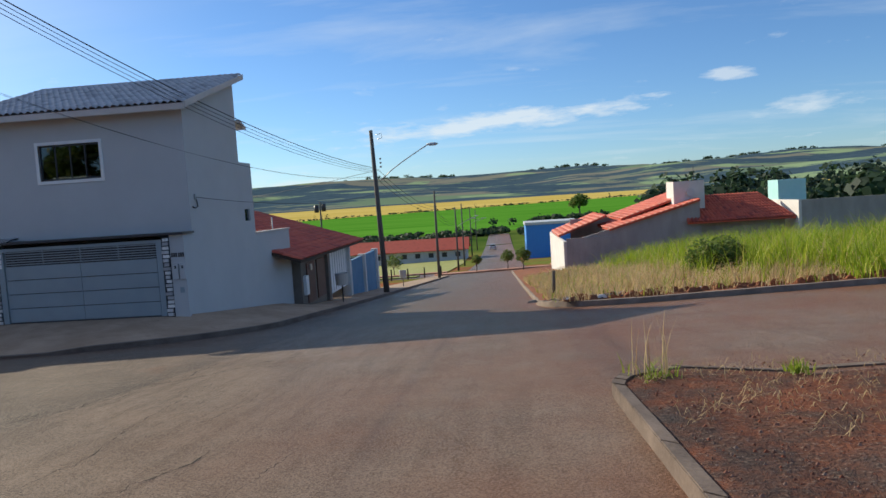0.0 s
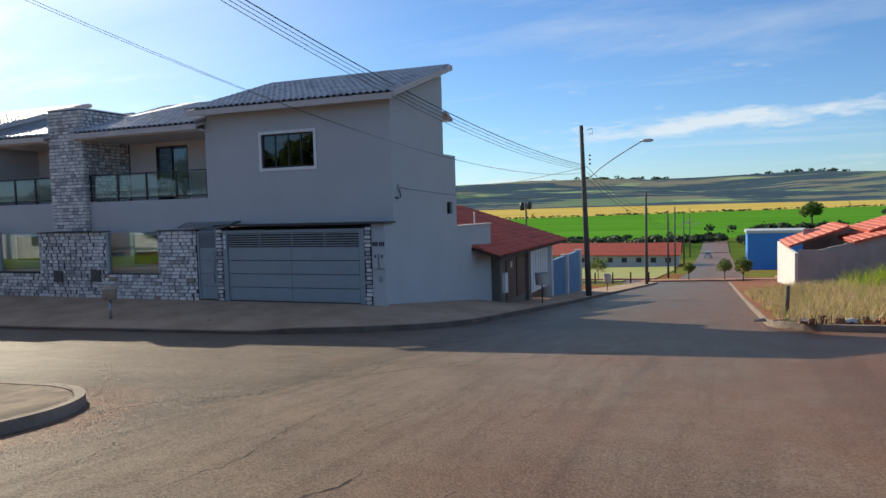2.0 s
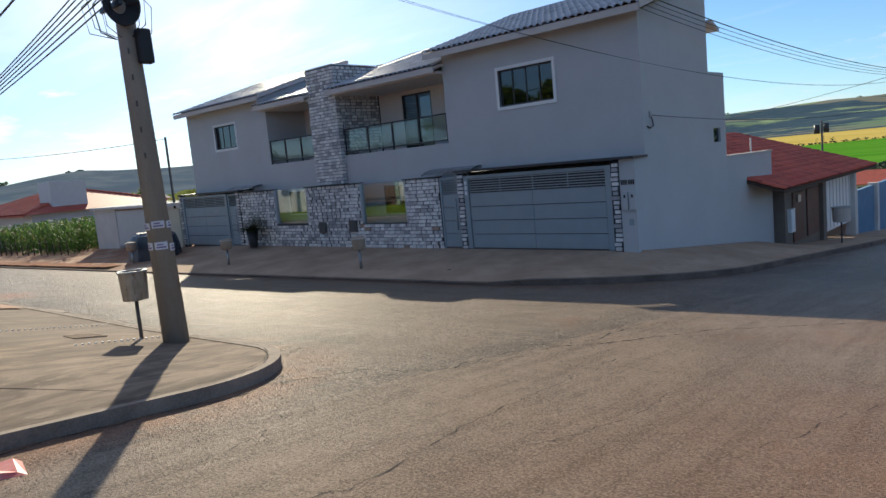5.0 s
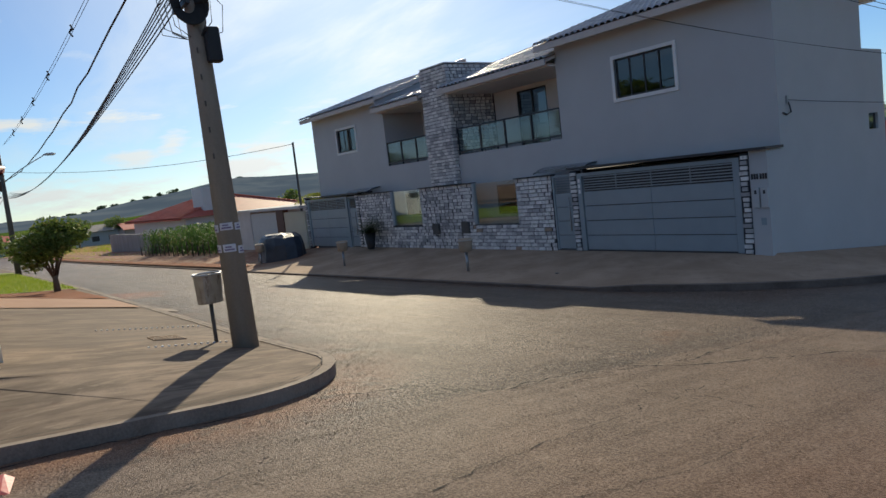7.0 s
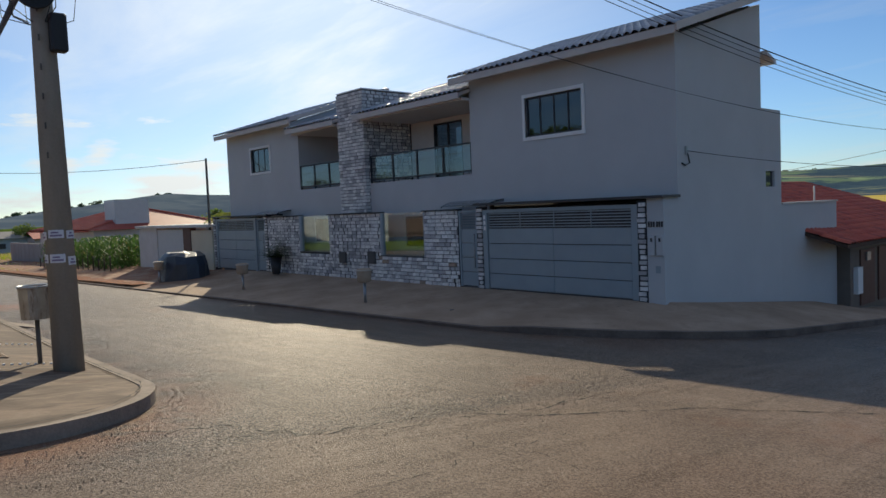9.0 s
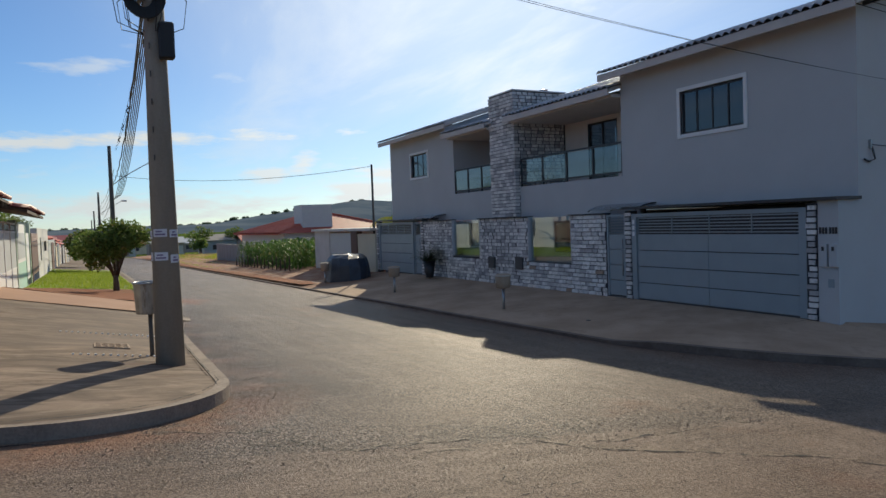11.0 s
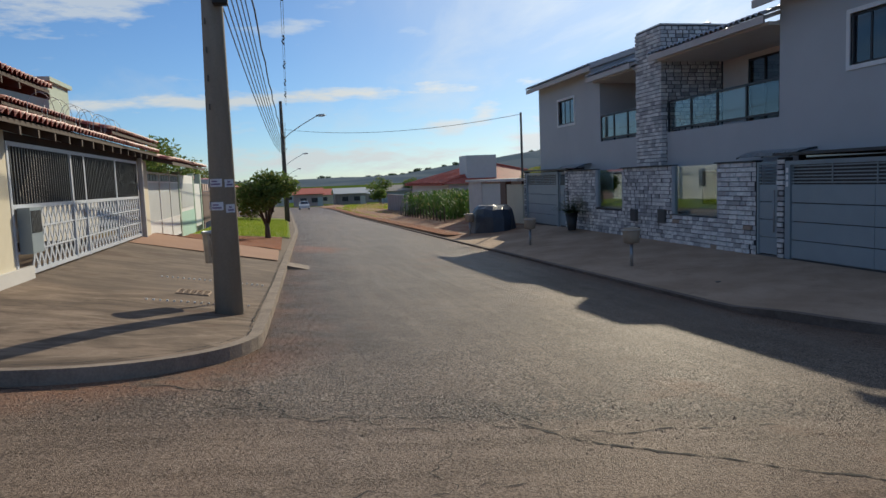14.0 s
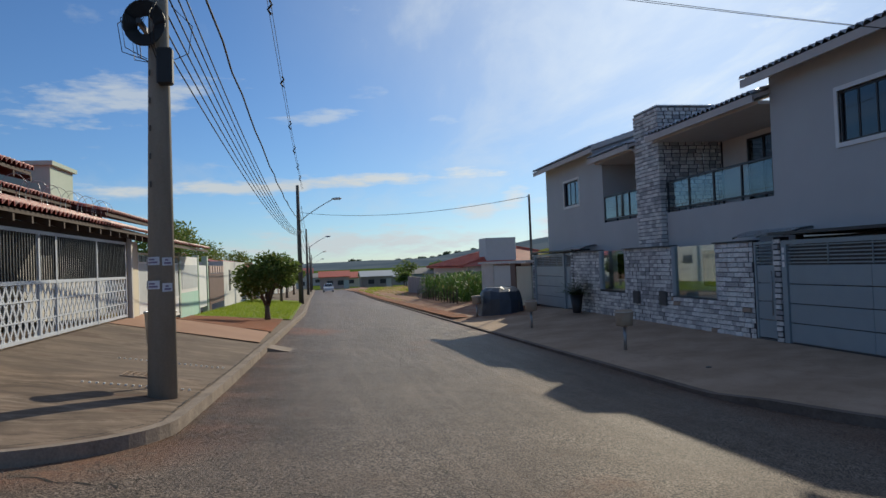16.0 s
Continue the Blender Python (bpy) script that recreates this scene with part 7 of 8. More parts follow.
def valley_buildings():
    z = land_z(19, 122)
    b = thing("store_building", (19, 122, z), "bright blue box-shaped store building", "building")
    boxpart("wall", (14.2, 24.0, 118, 127, z - 1, z + 6.6), M_BRIGHT_BLUE, b)
    boxpart("parapet", (14.0, 24.2, 117.8, 127.2, z + 6.6, z + 7.1), M_FROST, b)
    boxpart("door", (13.95, 14.0, 120, 123, z, z + 3), M_DARK, b)
    z = land_z(-12, 140) + 0.2
    h = thing("terraced_building", (-12, 140, z), "long low white building with red tiled roof", "building")
    boxpart("wall", (-27, 1.5, 137, 145, z - 1, z + 2.6), M_OLDWALL, h)
    for c in (((-27.6, 136.2, z + 2.5), (2.1, 136.2, z + 2.5), (2.1, 141, z + 4.9), (-27.6, 141, z + 4.9)), ((-27.6, 146, z + 2.5), (2.1, 146, z + 2.5), (2.1, 141, z + 4.9), (-27.6, 141, z + 4.9))):
        bm = bmesh.new()
        slab_quad(bm, c, 0.15)
        part("roof", bm, M_RED_TILE, h)
    for k in range(9):
        x = -25 + k * 3.0
        boxpart("window", (x, x + 1.1, 136.94, 137, z + 0.9, z + 1.9), M_DARK, h)
    rng = random.Random(14)
    for k, (x, y) in enumerate(((24, 150), (30, 172), (-36, 165), (-22, 180), (26, 195), (-48, 120), (-60, 150), (44, 160))):
        z = land_z(x, y)
        d = thing("house", (x, y, z), "small far house at the foot of the slope", "house", "valley houses")
        boxpart("wall", (x - 5, x + 5, y - 4, y + 4, z - 1, z + 3), (M_OLDWALL, M_CREAM, M_FROST)[k % 3], d)
        for s in (-1, 1):
            bm = bmesh.new()
            slab_quad(bm, ((x - 5.5, y + s * 4.6, z + 2.9), (x + 5.5, y + s * 4.6, z + 2.9), (x + 5.5, y, z + 4.2), (x - 5.5, y, z + 4.2)), 0.12)
            part("roof", bm, (M_RED_TILE, M_FROST)[k % 2], d)
    # the planted island in the avenue
    bm = bmesh.new()
    pts = arc(2.5, 71, 2.0, 90, 270, 8) + [(14, 69.0)] + arc(14, 71, 2.0, 270, 450, 8)[1:]
    prism(bm, pts, lambda x, y: road_z(x, y) - 0.2, lambda x, y: road_z(x, y) + 0.16)
    single("traffic_island", bm, M_BRICKPAVE, "red-paved planted island in the avenue", "island")
    bm = bmesh.new()
    prism(bm, [(-60, 77), (1.5, 77), (1.5, 80), (-60, 80)], lambda x, y: road_z(x, y) - 0.2, lambda x, y: road_z(x, y) + 0.14)
    single("pavement_avenue", bm, M_BRICKPAVE, "red-paved footway along the avenue", "pavement", kind="structure")
    bm = bmesh.new()
    prism(bm, [(16, 77), (80, 77), (80, 80), (16, 80)], lambda x, y: road_z(x, y) - 0.2, lambda x, y: road_z(x, y) + 0.14)
    single("pavement_avenue_east", bm, M_BRICKPAVE, "red-paved footway along the avenue", "pavement", kind="structure")
    for x, y, hh, sp, sd in ((6, 71, 2.2, 0.9, 31), (10, 71, 2.6, 1.1, 32), (-6, 79, 3, 1.4, 33), (17, 79, 2.4, 1.0, 34), (11.6, 58, 2.6, 0.9, 35), (20, 84, 3, 1.3, 36)):
        tree(x, y, road_z(x, y) + 0.1, hh, sp, "young ornamental tree by the avenue", sd, 0.06, 1200, 0.12, group="young trees")
    sheet("grass_plot", [(-46, 1.5, 81, 135), (26, 60, 82, 116)], lambda x, y: land_z(x, y) + 0.12, M_PLOT, 3.0, "yellow-green mown grass plot beyond the avenue", "grass", kind="stuff")
    bm = bmesh.new()
    prism(bm, [(16.5, 68.6), (60, 68.6), (60, 71.4), (16.5, 71.4)], lambda x, y: road_z(x, y) - 0.2, lambda x, y: road_z(x, y) + 0.16)
    single("traffic_island", bm, M_PLOT, "grassed island in the avenue with pale kerb", "island")
    bm = bmesh.new()
    prism(bm, [(-50, 68.6), (-1.5, 68.6), (-1.5, 71.4), (-50, 71.4)], lambda x, y: road_z(x, y) - 0.2, lambda x, y: road_z(x, y) + 0.16)
    single("traffic_island", bm, M_PLOT, "grassed island in the avenue with pale kerb", "island")
    # wooden posts of a fence by the avenue
    for k in range(7):
        x = -10 + k * 2.0
        bm = bmesh.new()
        z = road_z(x, 64)
        box(bm, x - 0.07, x + 0.07, 63.9, 64.1, z - 0.2, z + 1.3)
        single("fence_post", bm, M_WOOD, "dark wooden post by the avenue", "post", "fence posts")


sheet("road_valley", [(4.5, 12.5, 200, 262)], lambda x, y: land_z(x, y) + 0.2, M_ASPHALT, 4.0, "pale far end of the downhill street", "road")
valley_buildings()


def far_woods():
    """Rows of trees along the valley and on the hills: one stand of clumped crowns."""
    rng = random.Random(17)
    verts, faces = [], []

    def crown(x, y, z, r, h, n):
        for _ in range(n):
            d = Vector((rng.gauss(0, 1), rng.gauss(0, 1), rng.gauss(0, 1))).normalized()
            p = Vector((x, y, z + h * 0.55)) + Vector((d.x * r, d.y * r, d.z * h * 0.5)) * rng.uniform(0.5, 1.0)
            u = Vector((rng.gauss(0, 1), rng.gauss(0, 1), rng.gauss(0, 0.6))).normalized()
            v = u.cross(d).normalized() if u.cross(d).length > 0.01 else Vector((0, 0, 1))
            s = r * rng.uniform(0.15, 0.32)
            o = len(verts)
            verts.extend([tuple(p - u * s), tuple(p + v * s), tuple(p + u * s), tuple(p - v * s)])
            faces.append((o, o + 1, o + 2, o + 3))

    for _ in range(420):                       # belt at the foot of the crop field
        th = rng.uniform(-0.75, 0.6)
        r = 248 + rng.gauss(0, 16)
        x, y = r * math.sin(th), r * math.cos(th)
        if abs(x - 8) < 8 and y < 250:
            continue
        crown(x, y, land_z(x, y), rng.uniform(1.5, 3.6), rng.uniform(1.5, 3.4), 60)
    for cx, cy, n in ((40, 330, 40), (-80, 260, 30), (120, 300, 40)):
        for _ in range(n):
            x, y = cx + rng.gauss(0, 14), cy + rng.gauss(0, 5)
            crown(x, y, land_z(x, y), rng.uniform(2, 4), rng.uniform(2.5, 5), 60)
    for _ in range(340):                       # darker woods to the north-east
        th = rng.uniform(0.24, 0.75)
        r = 430 + rng.gauss(0, 45)
        x, y = r * math.sin(th), r * math.cos(th)
        crown(x, y, land_z(x, y), rng.uniform(5, 9), rng.uniform(8, 16) if rng.random() > 0.1 else 22, 60)
    for _ in range(420):                       # hedge between the green crop and the ripe one
        th = rng.uniform(-0.7, 0.5)
        r = (845 + rng.gauss(0, 3)) / (1 - 0.35 * math.sin(th))
        x, y = r * math.sin(th), r * math.cos(th)
        crown(x, y, land_z(x, y), rng.uniform(1.5, 3.5), rng.uniform(1.2, 2.6) if rng.random() > 0.05 else 6, 14)
    for _ in range(420):                       # wooded crests
        th = rng.uniform(-1.75, 0.8)
        r = 2950 + rng.gauss(0, 60)
        x, y = r * math.sin(th), r * math.cos(th)
        if noise.noise(Vector((th * 9, 3.3, 0.2))) > -0.05:
            crown(x, y, land_z(x, y) - 3, rng.uniform(10, 18), rng.uniform(8, 16), 30)
    me = bpy.data.meshes.new("far_woods")
    me.from_pydata(verts, [], faces)
    me.materials.append(leaf_material("far_leaf", (0.026, 0.05, 0.03), (0.045, 0.078, 0.04), (0.07, 0.10, 0.05)))
    tagged(new("far_woods", me), "dark woods and tree lines across the valley", "woods", kind="stuff")


far_woods()
tree(58, 420, land_z(58, 420), 14, 6, "lone broad tree in the green field", 41, 0.5, 1500, 0.8)

# ---- west of the duplex ----
M_TARP = plain("dark_blue_tarp", (0.02, 0.03, 0.05), (0.04, 0.055, 0.08), 0.45, scale=3, fine=15, bump=0.4, dist=0.03)


def west_plots():
    z0 = -0.25
    w = thing("yard_wall", (-26, -0.6, z0), "white yard wall with pale metal gate and brick pillar", "wall")
    boxpart("wall", (-32.1, -29.5, -0.7, -0.5, -0.6, 1.75), M_OLDWALL, w)
    boxpart("gate", (-29.5, -25.8, -0.66, -0.6, -0.2, 1.65), M_FROST, w, "pale sheet-metal gate")
    boxpart("pillar", (-25.8, -24.9, -0.75, -0.45, -0.6, 1.75), M_BROWN, w)
    boxpart("end_wall", (-24.9, -22.5, -0.7, -0.5, -0.6, 1.6), M_CREAM, w)
    boxpart("side_wall", (-32.3, -32.1, -0.7, 10, -0.9, 1.7), M_OLDWALL, w)
    boxpart("porch_slab", (-32.3, -22.6, -0.9, 3.5, 1.75, 1.88), M_OLDWALL, w)
    # covered heap on the pavement
    bm = bmesh.new()
    rng = random.Random(6)
    n = 14
    rings = []
    for r, z in ((1.15, -0.5), (1.1, 0.25), (0.98, 0.6), (0.72, 0.72), (0.0, 0.75)):
        rings.append([bm.verts.new((-21.85 + 1.35 * r * math.cos(k * math.tau / n) + rng.uniform(-0.05, 0.05), -2.35 + 0.85 * r * math.sin(k * math.tau / n) + rng.uniform(-0.05, 0.05), z + rng.uniform(-0.04, 0.04))) for k in range(n)])
    for a, b in zip(rings, rings[1:]):
        for k in range(n):
            bm.faces.new((a[k], a[(k + 1) % n], b[(k + 1) % n], b[k]))
    single("tarpaulin", bm, M_TARP, "heap under a dark blue tarpaulin on the pavement", "tarpaulin")
    # corn
    verts, faces = [], []
    for k in range(520):
        x, y = rng.uniform(-50, -32.6), rng.uniform(-1.8, 3.0)
        z = road_z(x, -4.7) + 0.1
        h = rng.uniform(1.6, 2.25)
        for s in range(9):
            f = 0.15 + 0.85 * s / 9
            a = rng.uniform(0, math.tau)
            l = rng.uniform(0.35, 0.65)
            wd = 0.045
            o = len(verts)
            ca, sa = math.cos(a), math.sin(a)
            for g, up in ((0, 0), (0.4, 0.2), (0.8, 0.1), (1.0, -0.12)):
                ww = wd * (1 - g * 0.8)
                verts += [(x + ca * l * g - sa * ww, y + sa * l * g + ca * ww, z + h * f + up), (x + ca * l * g + sa * ww, y + sa * l * g - ca * ww, z + h * f + up)]
            faces += [(o + 2 * q, o + 2 * q + 1, o + 2 * q + 3, o + 2 * q + 2) for q in range(3)]
        o = len(verts)
        verts += [(x - 0.015, y, z - 0.2), (x + 0.015, y, z - 0.2), (x + 0.008, y, z + h), (x - 0.008, y, z + h)]
        faces.append((o, o + 1, o + 2, o + 3))
    me = bpy.data.meshes.new("corn_patch")
    me.from_pydata(verts, [], faces)
    me.materials.append(M_CORN)
    tagged(new("corn_patch", me), "dense patch of tall green corn behind stakes", "corn", kind="stuff")
    for k in range(16):
        x = -33 - k * 1.1
        z = road_z(x, -4.7) + 0.1
        bm = bmesh.new()
        tube(bm, [(x, -2.1, z - 0.2), (x + rng.uniform(-0.06, 0.06), -2.1, z + rng.uniform(0.7, 1.1))], 0.035, 6)
        single("fence_stake", bm, M_WOOD, "rough dark wooden stake before the corn", "stake", "corn fence stakes")
    sheet("verge_soil", [(-120, -22.0, -4.5, 12)], lambda x, y: road_z(x, -4.7) + 0.14 + 0.04 * noise.noise(Vector((x, y, 3.0))), M_SOIL, 0.8, "red soil verge and plots", "soil")
    # red-roofed house behind the corn
    z = road_z(-52, -4)
    h = thing("house", (-52, 9, z), "grey house with hipped red tiled roof and tank block", "house")
    boxpart("wall", (-62, -42, 4, 16, z - 1.0, z + 2.9), M_FROST, h)
    e, t = z + 2.8, z + 4.6
    quads = (((-62.8, 3.2, e), (-41.2, 3.2, e), (-46, 10, t), (-58, 10, t)), ((-62.8, 16.8, e), (-41.2, 16.8, e), (-46, 10, t), (-58, 10, t)))
    for c in quads:
        bm = bmesh.new()
        slab_quad(bm, c, 0.12)
        part("roof", bm, M_RED_TILE, h)
        tiles(c, 0.35, 0.5, M_RED_TILE, h, "roof_tiles", seg=3)
    for x, xr in ((-62.8, -58), (-41.2, -46)):
        bm = bmesh.new()
        v = [bm.verts.new(p) for p in ((x, 3.2, e), (x, 16.8, e), (xr, 10, t))]
        bm.faces.new(v)
        part("hip", bm, M_RED_TILE, h)
    boxpart("tank_block", (-45.5, -42.5, 6, 9, z + 2.9, z + 5.5), M_FROST, h, "grey water tank block")
    h.location.x -= 16
    g = thing("yard_wall", (-62, 0, z), "plain grey yard wall", "wall")
    boxpart("wall", (-70, -50, -0.3, -0.1, z - 0.5, z + 1.9), M_BARE, g)
    boxpart("end_pier", (-50.4, -49.6, -0.5, 0.1, z - 0.5, z + 2.0), M_DARK, g)
    rng = random.Random(19)
    rows_ = [(-112, -26, 7), (-122, -6, 7), (-118, 16, 9), (-104, 22, 8), (-128, 5, 8), (-140, -16, 9), (-138, 24, 10), (-92, 34, 9), (-150, 2, 10), (-152, 16, 9),
             (-160, -28, 10), (-166, 30, 11), (-172, -8, 10), (-176, 10, 10), (-190, 24, 11), (-188, -22, 10), (-200, 4, 12), (-112, 42, 10), (-140, 50, 10), (-100, -34, 8), (-84, -30, 8), (-210, 40, 12)]
    for k, (x, y, wd) in enumerate(rows_):
        x *= 1.4 if -20 < y < 20 else 1.15
        zz = land_z(x, y)
        hh = rng.uniform(2.7, 3.4) if k % 5 else 4.6
        d = thing("house", (x, y, zz), "far low house at the end of the street", "house", "far street houses")
        boxpart("wall", (x - 4.5, x + 4.5, y - wd / 2, y + wd / 2, zz - 2, zz + hh), (M_OLDWALL, M_ROSE, M_FROST, M_CREAM, M_BARE)[k % 5], d)
        for q in (-0.28, 0.1):
            boxpart("window", (x + 4.5, x + 4.55, y + wd * q, y + wd * q + 1.5, zz + 1.0, zz + 2.1), M_DARK, d)
        boxpart("garage_door", (x + 4.5, x + 4.55, y + wd * 0.3, y + wd * 0.3 + 1.3, zz, zz + 2.2), M_FROST, d)
        for s in (-1, 1):
            bm = bmesh.new()
            slab_quad(bm, ((x + s * 5.2, y - wd / 2 - 0.4, zz + hh - 0.1), (x + s * 5.2, y + wd / 2 + 0.4, zz + hh - 0.1), (x, y + wd / 2 + 0.4, zz + hh + 1.3), (x, y - wd / 2 - 0.4, zz + hh + 1.3)), 0.12)
            part("roof", bm, (M_DARK_TILE, M_RED_TILE, M_BARE, M_RED_TILE, M_FROST)[k % 5], d)
    for k in range(18):
        x, y = -96 - rng.uniform(0, 100), rng.choice((rng.uniform(6, 50), rng.uniform(-50, -22)))
        tree(x, y, land_z(x, y) - 0.2, rng.uniform(3.5, 7), rng.uniform(1.8, 3.2), "distant garden tree between the houses", 50 + k, 0.15, 900, 0.3, group="far garden trees")
    # rough grass on the open plots beyond the corn
    dry, fresh = [], []
    for _ in range(16000):
        x, y = -47 - 62 * rng.random(), -3.6 + 18 * rng.random() ** 1.4
        if -79 < x < -50 and y > -0.6:
            continue
        z = road_z(x, y) + (0.05 if y > -3.8 else 0.1)
        m = noise.noise(Vector((x * 0.15, y * 0.3, 2.0)))
        (dry if m + rng.gauss(0, 0.15) > -0.05 else fresh).append((x, y, z, rng.uniform(0.3, 0.9) * (1.0 if y > -2.2 else 0.5)))
    blades("dry_grass", dry, M_STRAW, "dry yellow grass on the open plots", "grass", 61, 0.6, 0.03, 2)
    blades("rough_grass", fresh, M_GRASS, "rough green grass on the open plots", "grass", 62, 0.6, 0.03, 2)


west_plots()


def banana_palm(x, y, z):
    t = thing("palm", (x, y, z), "yellow-green palm behind the wall", "palm")
    bm = bmesh.new()
    tube(bm, [(x, y, z), (x, y, z + 1.9)], [0.09, 0.06], 8)
    part("trunk", bm, M_BARK, t)
    rng = random.Random(12)
    verts, faces = [], []
    for k in range(14):
        a = k * 2.4
        l = rng.uniform(0.9, 1.3)
        for s in range(16):
            f = s / 15
            p = Vector((x + math.cos(a) * l * f, y + math.sin(a) * l * f, z + 1.9 + 0.7 * f - 1.0 * f * f))
            for sd in (-1, 1):
                q = p + Vector((-math.sin(a) * sd * 0.28, math.cos(a) * sd * 0.28, -0.14))
                o = len(verts)
                verts += [tuple(p - Vector((0.02, 0, 0))), tuple(p + Vector((0.02, 0.02, 0))), tuple(q)]
                faces.append((o, o + 1, o + 2))
    me = bpy.data.meshes.new("fronds")
    me.from_pydata(verts, [], faces)
    me.materials.append(leaf_material("yellow_palm_leaf", (0.16, 0.20, 0.03), (0.26, 0.28, 0.05), (0.34, 0.30, 0.08)))
    ob = new("fronds", me)
    ob.parent = t
    me.transform(Matrix.Translation(-Vector((x, y, z))))


banana_palm(-24.6, 1.2, 0.4)
banana_palm(-26.0, 1.6, 0.2)

# ---- the overgrown lot and the bare lot ----


def ne_z(x, y):
    """Top of the overgrown lot."""
    if y > 24 or x > 24:
        return road_z(x, y) + 0.3
    return road_z(x, y) + 0.2 + 0.3 * smooth(min((x - 10.4) / 8, (y + 2) / 14))


def overgrown():
    """Tussocks of tall grass with a dry fringe towards the corner."""
    rng = random.Random(23)
    green, straw, tufts = [], [], []
    for _ in range(1500):
        x, y = 10.7 + 33 * rng.random() ** 1.35, -1.6 + 24 * rng.random() ** 1.25
        m = noise.noise(Vector((x * 0.22, y * 0.22, 0.5)))
        f = (x - 15.6) / 4.5 + min((y - 0.5) / 20, 0.3) + m * 0.9 + rng.gauss(0, 0.12)
        edge = min(1.0, max(0.0, (y + 1.7) / 2.4), max(0.0, (x - 10.4) / 2.4))
        if edge < 0.25 and rng.random() < 0.7:
            continue
        big = rng.uniform(0.35, 1.0)
        if f > 0.3:
            tall = (0.55 + 0.75 * big) * (0.45 + 0.55 * edge) * (1 + 0.45 * smooth((x - 13.5) / 7))
            spread, count = 0.16 + 0.22 * big, int(26 + 34 * big)
        elif f > -1.15:
            tall = (0.3 + 0.5 * big) * (0.5 + 0.5 * edge)
            spread, count = 0.14 + 0.18 * big, int(24 + 30 * big)
        else:
            tall, spread, count = 0.1 + 0.2 * big, 0.12, 9
        dry = f <= 0.3
        for _ in range(count):
            px, py = x + rng.gauss(0, spread), y + rng.gauss(0, spread)
            if px < 10.5 or py < -1.75:
                continue
            z = ne_z(px, py) - 0.05
            hgt = tall * rng.uniform(0.45, 1.1)
            if dry:
                (straw if rng.random() < 0.86 else tufts).append((px, py, z, hgt))
            else:
                (green if rng.random() < 0.9 else straw).append((px, py, z, hgt))
    blades("tall_grass", green, M_GRASS, "tall bright yellow-green grass on the lot", "grass", 24, 0.85, 0.017, 3)
    blades("dry_grass", straw, M_STRAW, "pale dry grass at the edge of the lot", "grass", 25, 1.0, 0.011, 3)
    blades("low_weeds", tufts, M_LAWN, "scattered low weeds on red soil", "weeds", 26, 0.9, 0.014, 2)
    t = thing("bush", (16.6, 4.8, ne_z(16.6, 4.8)), "dense dark green bush in the grass", "bush")
    leaf_cloud("leaves", t, [(16.2, 4.6, ne_z(16, 4.6) + 0.6, 0.7), (17.0, 5.0, ne_z(17, 5) + 0.7, 0.6), (16.7, 4.2, ne_z(16.7, 4.2) + 0.4, 0.5)], 2600, 0.09, M_LEAF, 9)


overgrown()


def rubble():
    rng = random.Random(31)
    for k in range(60):
        x, y = 11.0 + rng.gauss(1.0, 0.8), -0.9 + rng.gauss(0.1, 0.35)
        z = ne_z(x, y) - 0.02
        s = 0.04 + 0.16 * rng.random() ** 2
        bm = bmesh.new()
        solid(bm, [(x - s, y - s * 0.7, z), (x + s, y - s * 0.5, z), (x + s * 0.8, y + s * 0.8, z), (x - s * 0.7, y + s * 0.6, z)],
              [(x - s * 0.7, y - s * 0.4, z + s * 0.3), (x + s * 0.6, y - s * 0.3, z + s * 0.5), (x + s * 0.5, y + s * 0.4, z + s * 0.4), (x - s * 0.4, y + s * 0.3, z + s * 0.3)])
        single("rubble_piece", bm, (M_BARE, M_OLDWALL, M_BARE, M_TARP, M_KERB)[k % 5], "broken grey rubble piece on the soil", "rubble", "rubble pieces")
    bm = bmesh.new()
    tube(bm, [(10.75, 0.2, ne_z(10.75, 0.2)), (10.78, 0.2, ne_z(10.75, 0.2) + 0.75)], 0.05, 7)
    single("stump_post", bm, M_BARK, "short weathered wooden post by the kerb", "post")


rubble()


def soil_clumps():
    """Turned-up red clods and roots along the edge of the lot."""
    rng = random.Random(33)
    verts, faces = [], []
    for _ in range(700):
        x, y = 10.9 + 24 * rng.random() ** 1.2, -1.55 + abs(rng.gauss(0, 0.55))
        z = ne_z(x, y) - 0.16
        s = 0.03 + 0.13 * rng.random() ** 3
        o = len(verts)
        for dx, dy, dz in ((-1, -0.6, 0), (0.9, -0.8, 0), (0.8, 0.9, 0), (-0.9, 0.7, 0), (-0.5, -0.3, 1), (0.5, -0.4, 1.2), (0.1, 0.5, 0.9)):
            verts.append((x + dx * s * rng.uniform(0.7, 1.3), y + dy * s * rng.uniform(0.7, 1.3), z + 0.12 + dz * s * rng.uniform(0.6, 1.0)))
        faces += [(o, o + 1, o + 5, o + 4), (o + 1, o + 2, o + 6, o + 5), (o + 2, o + 3, o + 6), (o + 3, o, o + 4, o + 6), (o + 4, o + 5, o + 6)]
    me = bpy.data.meshes.new("soil_clumps")
    me.from_pydata(verts, [], faces)
    me.materials.append(M_SOIL)
    tagged(new("soil_clumps", me), "turned-up red soil clods along the kerb", "clods", kind="stuff")


soil_clumps()


def se_z(x, y):
    return road_z(x, y) + 0.13 + 0.0045 * (x - 10.4)


